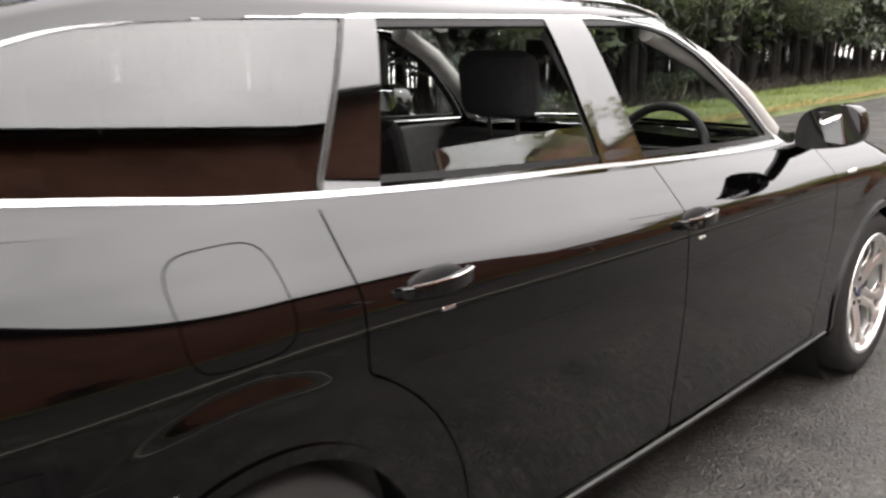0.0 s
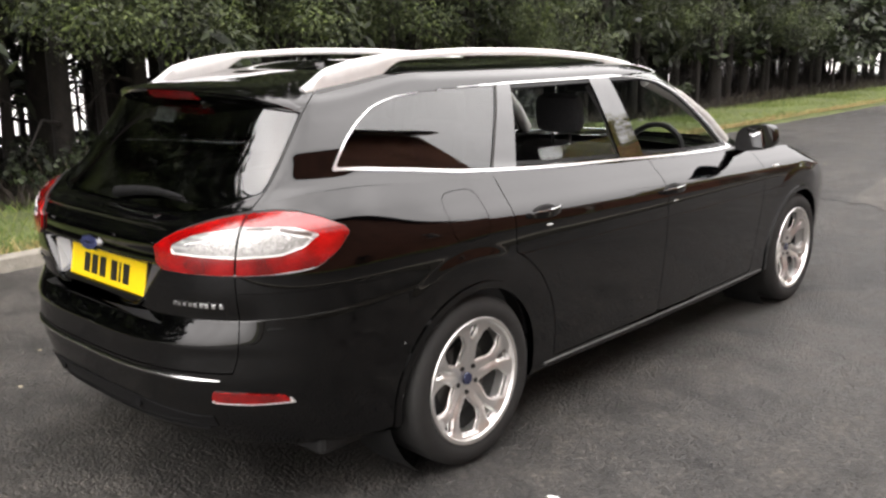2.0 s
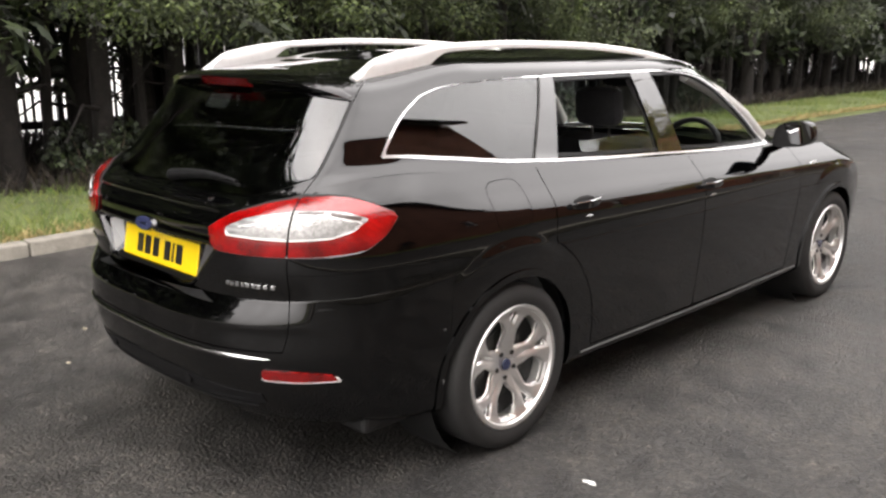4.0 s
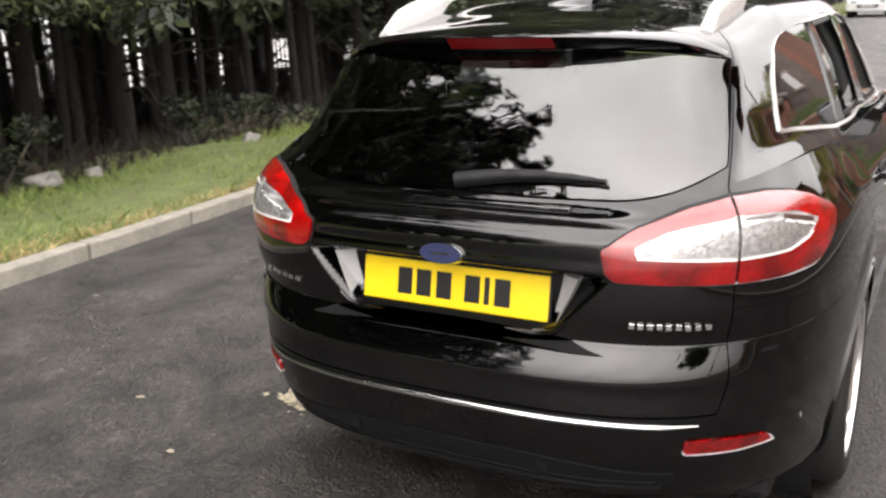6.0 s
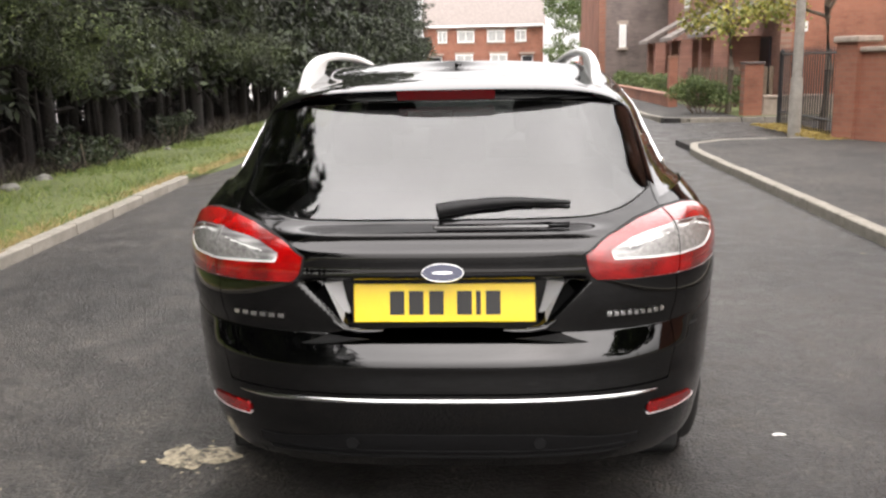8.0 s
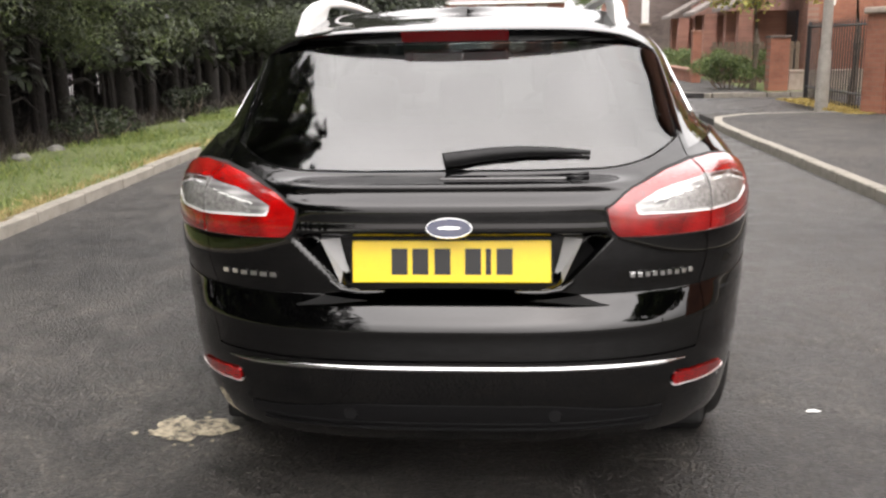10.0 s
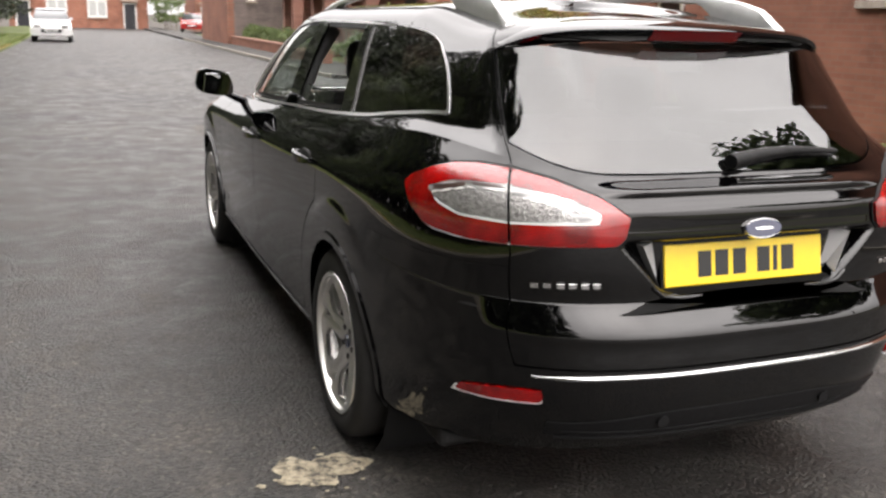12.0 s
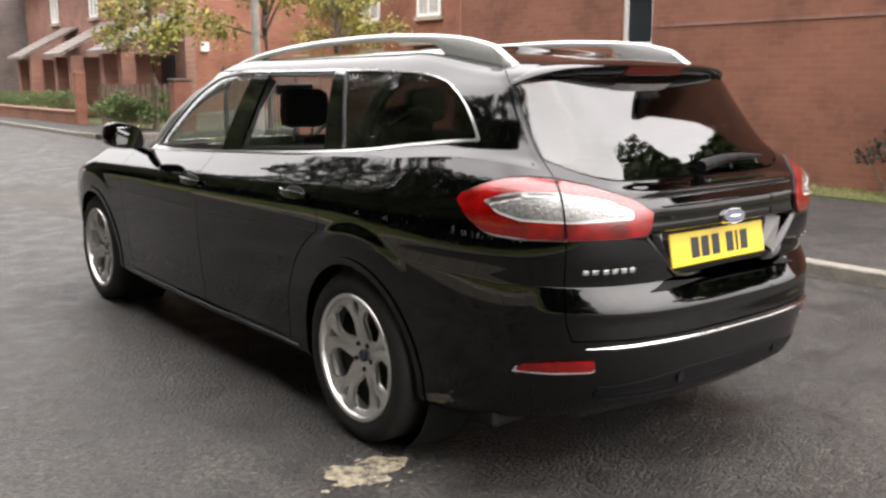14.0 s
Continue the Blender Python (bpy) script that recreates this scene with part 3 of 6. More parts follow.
UPPER = [
    (0.046, 1.005, 3.8, 0.790, 1.052, 0.925, 3.66, 0.955, 0.065),
    (0.096, 1.053, 3.95, 0.753, 1.100, 0.985, 3.57, 1.008, 0.052),
    (0.160, 1.13, 4.2, 0.722, 1.168, 1.082, 3.42, 1.10, 0.03),
    (0.255, 1.25, 5.0, 0.667, 1.283, 1.238, 3.16, 1.245, 0.0),
    (0.315, 1.335, 6.0, 0.615, 1.368, 1.354, 2.96, 1.337, -0.02),
    (0.365, 1.374, 6.0, 0.570, 1.414, 1.404, 2.84, 1.386, -0.02),
    (0.470, 1.401, 5.0, 0.495, 1.441, 1.432, 2.68, 1.420, -0.01),
    (0.750, 1.428, 4.0, 0.270, 1.461, 1.453, 2.42, 1.448, 0.0),
    (0.980, 1.442, 3.0, 0.002, 1.468, 1.460, 2.12, 1.460, 0.0),
]
WHEEL_R, WHEEL_F, WHEEL_Z = 0.922, 3.790, 0.322


SEAM = spline([(0.50, 0.665), (0.60, 0.715), (0.72, 0.728), (0.86, 0.728), (1.03, 0.778), (1.10, 0.850), (1.21, 0.925), (1.31, 0.985), (1.40, 1.045)])
GLASS_FOOT = spline([(0.0, 1.015), (0.30, 1.016), (0.44, 1.022), (0.52, 1.040), (0.58, 1.068), (0.63, 1.100), (0.70, 1.16)])


def skin(levels, yc, yf0, per, rows, nose, recess=False, pillar=False):
    """Samples a skin: rows of vertices x, y, z, normal, p (way round), q (level)."""
    cols = [spline([(j, lv[k]) for j, lv in enumerate(levels)]) for k in range(9)]
    q = np.linspace(0, len(levels) - 1, rows)[None, :]
    yr, zr, n, w, z1, z2, yf, zf, zb = (c(q) for c in cols)
    p = np.concatenate([np.linspace(0, 1, per[0]), np.linspace(1, 2, per[1])[1:], np.linspace(2, 3, per[2])[1:]])[:, None]
    w1 = w * 0.985
    th = np.clip(p, 0, 1) * math.pi / 2
    c, s = np.cos(th), np.sin(th)
    rad = (np.abs(c) ** n + np.abs(s) ** n) ** (1 / n)
    h = 1 - c / rad
    xa, ya = w1 * s / rad, yc - (yc - yr) * c / rad
    za = zr + (z1 - zr) * sstep(0, 1, h) + zb * 6.75 * h * (1 - h) ** 2
    u = np.clip(p - 1, 0, 1)
    xb = w * (0.985 + 0.015 * np.sin(math.pi * u) ** 2)
    yb, zb2 = yc + (yf0 - yc) * u + 0 * w, z1 + (z2 - z1) * u
    tf = np.clip(p - 2, 0, 1) * math.pi / 2
    c, s = np.cos(tf), np.sin(tf)
    rad = (np.abs(c) ** nose + np.abs(s) ** nose) ** (1 / nose)
    xc, yd = w1 * c / rad, yf0 + (yf - yf0) * s / rad
    zc = z2 + (zf - z2) * sstep(0, 1, s / rad)
    x = np.where(p <= 1, xa, np.where(p <= 2, xb, xc))
    y = np.where(p <= 1, ya, np.where(p <= 2, yb, yd))
    z = np.where(p <= 1, za, np.where(p <= 2, zb2, zc))
    if recess:
        edge = 0.285 + (z - 0.72) * 0.95
        hole = sstep(0.0, 0.05, edge - x) * sstep(0.722, 0.740, z) * (1 - sstep(0.855, 0.868, z)) * (p < 1)
        y = y + 0.055 * hole
        # a ledge under the glass and a creased lip above the plate
        mid = (1 - sstep(0.34, 0.52, x)) * (p < 1)
        y = y - 0.032 * np.clip((z - 0.970) / 0.018, 0, 1) * (1 - sstep(0.989, 1.005, z)) * mid
        y = y - 0.010 * np.clip((z - 0.900) / 0.042, 0, 1) * (1 - sstep(0.942, 0.964, z)) * mid
        flare = np.exp(-(((np.hypot(y - WHEEL_R, z - WHEEL_Z) - 0.38) / 0.13) ** 2)) + np.exp(-(((np.hypot(y - WHEEL_F, z - WHEEL_Z) - 0.38) / 0.13) ** 2))
        x = x + 0.0025 * flare * (x > 0.7)
        # a raised shoulder over each wheel arch
        for wy in (WHEEL_R - 0.03, WHEEL_F):
            x = x + 0.009 * np.exp(-(((y - wy) / 0.30) ** 4)) * (1 - sstep(0.466, 0.506, np.hypot(y - wy, z - WHEEL_Z))) * sstep(0.62, 0.78, z) * (x > 0.7)
    P = np.stack([x, y, z], -1)
    dp, dq = np.gradient(P, axis=0), np.gradient(P, axis=1)
    N = np.cross(dp, dq)
    N[0, :, 0] = N[-1, :, 0] = 0
    N /= np.maximum(np.linalg.norm(N, axis=-1, keepdims=True), 1e-9)
    if N[len(N) // 2, rows // 3, 0] < 0:
        N = -N
    if recess:
        # the tailgate's shoulders beside the ledge stand as steep as the glass
        steep = sstep(0.36, 0.52, x) * sstep(0.955, 0.985, z) * sstep(0.0, 0.03, SEAM(z) - x - y) * (p < 1)
        N[..., 2] *= 1 - 0.25 * steep
        # the bumper's bright facet ends at its corners, and the doors fall away towards the sill
        N[..., 2] *= 1 - 0.85 * sstep(0.76, 0.86, x + y) * sstep(0.58, 0.63, z) * (1 - sstep(0.76, 0.82, z)) * (p < 1.05)
        N[..., 2] -= 0.13 * sstep(0.80, 1.0, p) * (1 - sstep(2.3, 2.6, p)) * sstep(0.30, 0.42, z) * (1 - sstep(0.66, 0.82, z))
        N /= np.maximum(np.linalg.norm(N, axis=-1, keepdims=True), 1e-9)
    if pillar:
        # the rear pillar is a flat face turned to the side, creased at the tailgate's joint
        face = sstep(0.0, 0.05, x + y - SEAM(z)) * (1 - sstep(0.8, 1.25, p)) * (1 - sstep(1.32, 1.40, z))
        N[..., 1] *= 1 - 0.72 * face
        N /= np.maximum(np.linalg.norm(N, axis=-1, keepdims=True), 1e-9)
        # with a flat panel as upright as the glass behind the window's lower corner
        flat_face = sstep(0.93, 0.97, x + y) * sstep(1.108, 1.120, z) * (1 - sstep(1.18, 1.21, z)) * (1 - sstep(0.62, 0.72, p))
        N[..., 2] *= 1 - 0.55 * flat_face
        N /= np.maximum(np.linalg.norm(N, axis=-1, keepdims=True), 1e-9)
        # and is drawn in a little behind the quarter window
        P[..., 0] -= 0.013 * np.exp(-(((y - 0.50) / 0.16) ** 2)) * sstep(0.0, 0.12, x + y - SEAM(z)) * (1 - sstep(1.24, 1.34, z)) * sstep(1.055, 1.10, z) * (p < 1.3)
    V = np.concatenate([P, N, np.broadcast_to(p, x.shape)[..., None], np.broadcast_to(q, x.shape)[..., None]], -1)
    a, b = x.shape
    idx = np.arange(a * b).reshape(a, b)
    F = np.stack([idx[:-1, :-1], idx[1:, :-1], idx[1:, 1:], idx[:-1, 1:]], -1).reshape(-1, 4)
    return V.reshape(-1, 8), [tuple(f) for f in F]


def clip(V, F, val):
    """Keeps the part of a mesh where val (one number a vertex) is positive."""
    keep = val >= 0
    extra, cut, out = [], {}, []
    base = len(V)
    for f in F:
        k = [keep[i] for i in f]
        if all(k):
            out.append(f)
        elif any(k):
            poly = []
            for i, a in enumerate(f):
                b = f[(i + 1) % len(f)]
                if keep[a]:
                    poly.append(a)
                if keep[a] != keep[b]:
                    e = (min(a, b), max(a, b))
                    if e not in cut:
                        s = val[e[0]] / (val[e[0]] - val[e[1]])
                        cut[e] = base + len(extra)
                        extra.append(V[e[0]] * (1 - s) + V[e[1]] * s)
                    poly.append(cut[e])
            if len(poly) > 2:
                out.append(tuple(poly))
    V = np.concatenate([V, np.array(extra)]) if extra else V
    used = sorted({i for f in out for i in f})
    where = {o: i for i, o in enumerate(used)}
    return V[used], [tuple(where[i] for i in f) for f in out]


def welded(name, verts, faces, material, parent, norms, label):
    """One closed mesh: equal places become one vertex, while each face corner keeps its own normal."""
    key, where = {}, []
    for v in np.round(verts, 5) + 0.0:
        where.append(key.setdefault(tuple(v), len(key)))
    fs, ln = [], []
    for f in faces:
        g = [where[i] for i in f]
        keep = [k for k in range(len(g)) if g[k] != g[k - 1]]
        if len({g[k] for k in keep}) > 2 and len({g[k] for k in keep}) == len(keep):
            fs.append([g[k] for k in keep])
            ln += [norms[f[k]] for k in keep]
    me = bpy.data.meshes.new(name)
    me.from_pydata(list(key), [], fs)
    me.materials.append(material)
    me.polygons.foreach_set("use_smooth", [True] * len(me.polygons))
    if len(me.loops) == len(ln):
        me.normals_split_custom_set([tuple(map(float, n)) for n in ln])
    me.update()
    ob = new(name, me)
    ob.parent = parent
    return tagged(ob, label)


def shell(name, skin_mesh, tests, material, parent, raised=0.0, thick=0.004, sides="both", label="", flat=False, swell=0.0, bowed=False):
    """A panel cut from the skin by tests (functions of the vertex columns), with thickness; one mesh a side, or one over the middle."""
    V, F = skin_mesh
    for test in tests:
        if not F:
            return []
        V, F = clip(V, F, test(V[:, 0], V[:, 1], V[:, 2], V[:, 6], V[:, 7]))
    if not F:
        return []
    N = V[:, 3:6] / np.maximum(np.linalg.norm(V[:, 3:6], axis=1, keepdims=True), 1e-9)
    if swell:
        # a lens swelling along a crest that rises towards the car's side
        dz = V[:, 2] - 0.905 - 0.075 * (V[:, 0] + V[:, 1] - 0.385)
        raised = raised + (0.4 * swell * (1 - (dz / 0.09) ** 2))[:, None]
        up = np.array([0, 0, 1.0]) - N * N[:, 2:3]
        N = N + up * (2 * swell * dz / 0.09 ** 2)[:, None]
        N /= np.linalg.norm(N, axis=1, keepdims=True)
    if flat:
        # a pane bent one way only: its half width follows height, and place along the car evenly
        A = np.stack([np.ones(len(V)), V[:, 2], V[:, 2] ** 2, V[:, 1]], 1)
        k = np.linalg.lstsq(A, V[:, 0], rcond=None)[0]
        twist = 0.89 + 0.11 * np.clip((V[:, 1] - 0.5) / 0.65, 0, 1)
        N = np.stack([np.ones(len(V)), np.full(len(V), -k[3] + 0.04), (-k[1] - 2 * k[2] * V[:, 2]) * twist], 1)
        N /= np.linalg.norm(N, axis=1, keepdims=True)
    if bowed:
        # a pane that leans back more towards its top
        a = np.radians(36.7 + 30 * (V[:, 2] - 1.15))
        h = np.sqrt(1 - N[:, 0] ** 2)
        N = np.stack([N[:, 0], -h * np.cos(a), h * np.sin(a)], 1)
    top, low = V[:, :3] + N * raised, V[:, :3] + N * (raised - thick)
    seen = {}
    for f in F:
        for i, a in enumerate(f):
            b = f[(i + 1) % len(f)]
            seen[(a, b)] = 1
    rim = [(a, b) for a, b in seen if (b, a) not in seen and not (V[a, 0] < 0.004 and V[b, 0] < 0.004)]
    n = len(V)
    verts, norms = [top, low], [N, -N]
    vote = sum(float(np.dot(np.cross(top[f[1]] - top[f[0]], top[f[2]] - top[f[0]]), N[f[0]])) for f in F)
    flip = vote < 0
    faces = [f[::-1] if flip else f for f in F] + [tuple(i + n for i in (f if flip else f[::-1])) for f in F]
    base = 2 * n
    rv, rn = [], []
    for a, b in rim:
        q = [top[a], top[b], low[b], low[a]]
        d = np.cross(q[1] - q[0], q[3] - q[0])
        d = d / max(np.linalg.norm(d), 1e-9)
        if not flip:
            d = -d
        rv += q
        rn += [d] * 4
        faces.append((base + 3, base + 2, base + 1, base) if not flip else (base, base + 1, base + 2, base + 3))
        base += 4
    if rv:
        verts.append(np.array(rv))
        norms.append(np.array(rn))
    verts, norms = np.concatenate(verts), np.concatenate(norms)
    M = np.array([-1, 1, 1])
    made = []
    if sides == "one":
        m = len(verts)
        mid = verts.copy()
        mid[np.abs(mid[:, 0]) < 0.0045, 0] = 0
        made.append(welded(name, np.concatenate([mid, mid * M]), faces + [tuple(i + m for i in f[::-1]) for f in faces], material, parent, np.concatenate([norms, norms * M]), label))
    if sides in ("both", "right"):
        made.append(welded(name, verts, faces, material, parent, norms, label))
    if sides in ("both", "left"):
        made.append(welded(name, verts * M, [f[::-1] for f in faces], material, parent, norms * M, label))
    return made


def poly_test(pts, gap=0.0):
    """Inside a convex outline in (x + y, z), wound anticlockwise."""
    def test(x, y, z, p, q):
        u, best = x + y, None
        for (a, b), (c, d) in zip(pts, pts[1:] + pts[:1]):
            ln = math.hypot(c - a, d - b)
            dist = ((c - a) * (z - b) - (d - b) * (u - a)) / ln - gap
            best = dist if best is None else np.minimum(best, dist)
        return np.where(p < 1.3, best, -1)
    return test


body = skin(LOWER, 1.0, 3.75, (130, 110, 50), 165, 3.0, recess=True)
top = skin(UPPER, 1.0, 2.1, (90, 80, 80), 110, 4.2, pillar=True)

car = empty("estate_car", (0, 0, 0), "glossy black estate car with silver roof rails parked on the road", category="car")

GAP = 0.0025


def f_hatch(x, y, z, p, q):
    return np.where(p < 1, np.minimum(SEAM(z) - (x + y), z - 0.545), -1)


def arch(r):
    return lambda x, y, z, p, q: np.minimum(np.hypot(y - WHEEL_R, z - WHEEL_Z), np.hypot(y - WHEEL_F, z - WHEEL_Z)) - r


def f_rdoor(x, y, z, p, q):
    return np.minimum(np.minimum(y - 1.135 - 0.02 * (1.05 - z), np.hypot(y - WHEEL_R, z - WHEEL_Z) - 0.50), np.minimum(2.235 - y, z - 0.285))


def f_fdoor(x, y, z, p, q):
    return np.minimum(np.minimum(y - 2.235, 3.30 - 0.10 * (0.9 - z) - y), np.minimum(np.hypot(y - WHEEL_F, z - WHEEL_Z) - 0.46, z - 0.285))


def f_bumper(x, y, z, p, q):
    return np.where(p < 1, np.minimum(0.585 - y, 0.80 - z), -1)


def f_flap(x, y, z, p, q):
    return 1 - (np.abs(y - 0.90) / 0.10) ** 4 - (np.abs(z - 0.94) / 0.085) ** 4


def f_sill(x, y, z, p, q):
    return np.where((y > 1.0) & (y < 3.72), 0.272 - z, -1)


def less(f, gap=GAP):
    return lambda *a: -f(*a) - gap


def more(f, gap=GAP):
    return lambda *a: f(*a) - gap


A = arch(0.352)
shell("tailgate", body, [more(f_hatch)], M_PAINT, car, sides="one")
shell("rear_bumper", body, [less(f_hatch), more(f_bumper, 0.0005), A], M_PAINT, car, sides="one")
shell("quarter_panel", body, [less(f_hatch), less(f_bumper, 0.0005), A, less(f_rdoor), lambda x, y, z, p, q: 2.0 - y, less(f_flap), less(f_sill)], M_PAINT, car, sides="right")
shell("fuel_flap", body, [lambda x, y, z, p, q: f_flap(x, y, z, p, q) - 0.09, lambda x, y, z, p, q: 1.3 - y], M_PAINT, car, sides="right")
shell("quarter_panel", body, [less(f_hatch), less(f_bumper, 0.0005), A, less(f_rdoor), lambda x, y, z, p, q: 2.0 - y, less(f_sill)], M_PAINT, car, sides="left")
rear_doors = shell("rear_door", body, [more(f_rdoor)], M_PAINT, car)
front_doors = shell("front_door", body, [more(f_fdoor)], M_PAINT, car)
shell("front_wing", body, [less(f_fdoor), lambda x, y, z, p, q: y - 2.6, A, less(f_sill), lambda x, y, z, p, q: 4.30 - y], M_PAINT, car)
shell("front_bumper", body, [lambda x, y, z, p, q: y - 4.305, A], M_PAINT, car, sides="one")
shell("sill", body, [f_sill, A], M_PAINT, car, raised=-0.002)
for wy in (WHEEL_R, WHEEL_F):
    shell("wheel_arch_lip", body, [arch(0.352), lambda x, y, z, p, q, wy=wy: 0.378 - np.hypot(y - wy, z - WHEEL_Z), lambda x, y, z, p, q: z - 0.24], M_PAINT, car, raised=0.006, thick=0.03)
# dark inner skin behind the joints
shell("inner_body", body, [arch(0.40), lambda x, y, z, p, q: z - 0.24], M_SEAL, car, raised=-0.03, thick=0.003, sides="one")

# bonnet, from the top edge of the wings to the foot of the windscreen
bon = []
nb = 40
for i in range(nb + 1):
    y = 3.05 + (4.30 - 3.05) * i / nb
    half = 0.775 * (1 - max(0.0, (y - 3.4) / 0.96) ** 4 * 0.55)
    edge = 0.935 - 0.055 * max(0.0, (y - 3.0) / 1.3) - 0.05 * max(0.0, (y - 3.6) / 0.7) ** 2
    for j in range(41):
        s = j / 20 - 1
        bon.append((half * s, y, edge + 0.055 * (1 - s * s) * (1 - 0.5 * i / nb) + 0.012 * math.exp(-((abs(s) - 0.72) / 0.1) ** 2)))
mesh_ob("bonnet", bon, [(i * 41 + j, i * 41 + j + 1, (i + 1) * 41 + j + 1, (i + 1) * 41 + j) for i in range(nb) for j in range(40)], M_PAINT, car)

# ---- glasshouse ----
belt = spline([(0.2, 1.10), (0.42, 1.122), (0.7, 1.098), (1.0, 1.062), (2.1, 0.990), (3.0, 0.952), (3.6, 0.945)])
REAR_EDGE = spline([(1.05, 0.39), (1.125, 0.435), (1.18, 0.485), (1.24, 0.55), (1.295, 0.63), (1.332, 0.72), (1.355, 0.86), (1.366, 1.05), (1.374, 1.35), (1.385, 1.8)])
FRONT_EDGE = spline([(0.93, 3.24), (0.98, 3.17), (1.10, 3.03), (1.20, 2.89), (1.29, 2.72), (1.345, 2.52), (1.376, 2.20)])


def f_dlo(x, y, z, p, q):
    lo = z - belt(y) - 0.02
    f = np.minimum(np.minimum(lo, (1.368 - z) * 1.4), np.minimum((y - REAR_EDGE(z)) * 0.95, (FRONT_EDGE(z) - y) * 0.62))
    return np.where((p > 0.3) & (p < 2.95), f, -1)


def f_rear_glass(x, y, z, p, q):
    side = (SEAM(z) - 0.010 - x - y) * 0.7
    return np.where(p < 1, np.minimum(np.minimum(side, 1.345 - 0.03 * (x / 0.57) ** 4 - z), z - GLASS_FOOT(x)), -1)


def f_gate(x, y, z, p, q):
    return np.where(p < 1, np.minimum((SEAM(z) - x - y) * 0.7, 0.60 - y), -1)


def f_screen(x, y, z, p, q):
    return np.where(p > 2, np.minimum((y - FRONT_EDGE(z) - 0.075) * 0.6, np.minimum(1.374 - z, q - 0.31)), -1)


def pane(y0, y1, lean0, lean1, gap=0.004):
    return lambda x, y, z, p, q: np.minimum(np.minimum(y - y0 - lean0 * (z - 1.05), y1 + lean1 * (z - 1.05) - y), f_dlo(x, y, z, p, q) - gap)


shell("roof", top, [lambda *a: -np.maximum(f_dlo(*a), f_screen(*a)) - 0.002, less(f_gate, 0.002)], M_PAINT, car, sides="one", thick=0.006)
shell("tailgate_frame", top, [more(f_gate, 0.002), lambda *a: -f_rear_glass(*a) - 0.002], M_PAINT, car, sides="one", thick=0.006)
shell("seam_seal", top, [lambda *a: f_gate(*a) + 0.02, lambda *a: 0.02 - f_gate(*a)], M_SEAL, car, raised=-0.014, thick=0.004)
shell("window_trim", top, [lambda *a: f_dlo(*a) + 0.0085, lambda *a: 0.001 - f_dlo(*a)], M_BRIGHT, car, raised=0.002, thick=0.004, label="bright chrome window surround")
shell("window_pillar", top, [f_dlo, lambda x, y, z, p, q: np.minimum(y - 1.145 - 0.62 * (z - 1.05), 1.30 + 0.42 * (z - 1.05) - y)], M_GLOSSBLACK, car, raised=0.002, thick=0.012, label="gloss black door pillar")
shell("window_pillar", top, [f_dlo, lambda x, y, z, p, q: np.minimum(y - 2.075 + 0.22 * (z - 1.05), 2.265 - 0.3 * (z - 1.05) - y)], M_GLOSSBLACK, car, raised=0.002, thick=0.012, label="gloss black door pillar")
shell("pillar_strip", top, [lambda *a: f_dlo(*a) - 0.002, lambda x, y, z, p, q: y - 1.147 - 0.62 * (z - 1.05), lambda x, y, z, p, q: 1.155 + 0.62 * (z - 1.05) - y], M_DISC, car, raised=0.004, thick=0.006, label="thin pale seam strip")
shell("door_window_frame", top, [lambda *a: f_dlo(*a) - 0.003, lambda *a: 0.024 - f_dlo(*a), lambda x, y, z, p, q: z - belt(y) - 0.03, lambda x, y, z, p, q: y - 1.30 - 0.42 * (z - 1.05)], M_BLACK, car, raised=-0.001, thick=0.010, label="matt black window frame")
glass_parts = []
glass_parts += shell("quarter_window", top, [pane(0.0, 1.145, 0.0, 0.62)], M_PRIVACY, car, raised=-0.002, flat=True, label="dark privacy glass")
lowered = lambda x, y, z, p, q: np.where(x > 0, np.minimum(1.112 - z, y - 1.48), -1)
glass_parts += shell("rear_door_window", top, [pane(1.30, 2.075, 0.42, -0.22), lowered], M_TINT, car, raised=-0.006, label="side window glass wound half down")
glass_parts += shell("front_door_window", top, [pane(2.265, 9.0, -0.3, 0.0)], M_TINT, car, raised=-0.004, sides="left")
glass_parts += shell("front_door_window", top, [pane(2.265, 9.0, -0.3, 0.0), lambda x, y, z, p, q: belt(y) + 0.034 - z], M_TINT, car, raised=-0.004, sides="right", label="side window glass wound right down")
glass_parts += shell("tailgate_window", top, [more(f_rear_glass, 0.003)], M_PRIVACY, car, raised=0.0, sides="one", bowed=True, label="dark privacy glass")
glass_parts += shell("windscreen", top, [more(f_screen, 0.003)], M_TINT, car, sides="one")
for ob in glass_parts:
    ob.visible_shadow = False

# ---- rear lamps ----
SWELL = 0.018
LAMP = [(0.385, 0.862), (0.50, 0.860), (0.73, 0.860), (0.93, 0.862), (1.04, 0.869), (1.085, 0.880), (1.157, 0.918), (1.200, 0.962), (1.185, 0.979), (1.08, 1.012), (0.994, 1.030), (0.90, 1.036), (0.776, 1.030), (0.633, 1.009), (0.47, 0.974), (0.356, 0.929), (0.365, 0.880)]
CLEAR = [(0.452, 0.914), (0.697, 0.911), (0.743, 0.911), (0.92, 0.917), (1.01, 0.934), (1.082, 0.966), (0.975, 0.991), (0.888, 0.995), (0.76, 0.994), (0.595, 0.976), (0.537, 0.965), (0.443, 0.936)]
INNER = [(0.50, 0.919), (0.74, 0.917), (0.91, 0.922), (0.99, 0.938), (1.045, 0.956), (0.96, 0.971), (0.87, 0.975), (0.74, 0.972), (0.60, 0.955)]
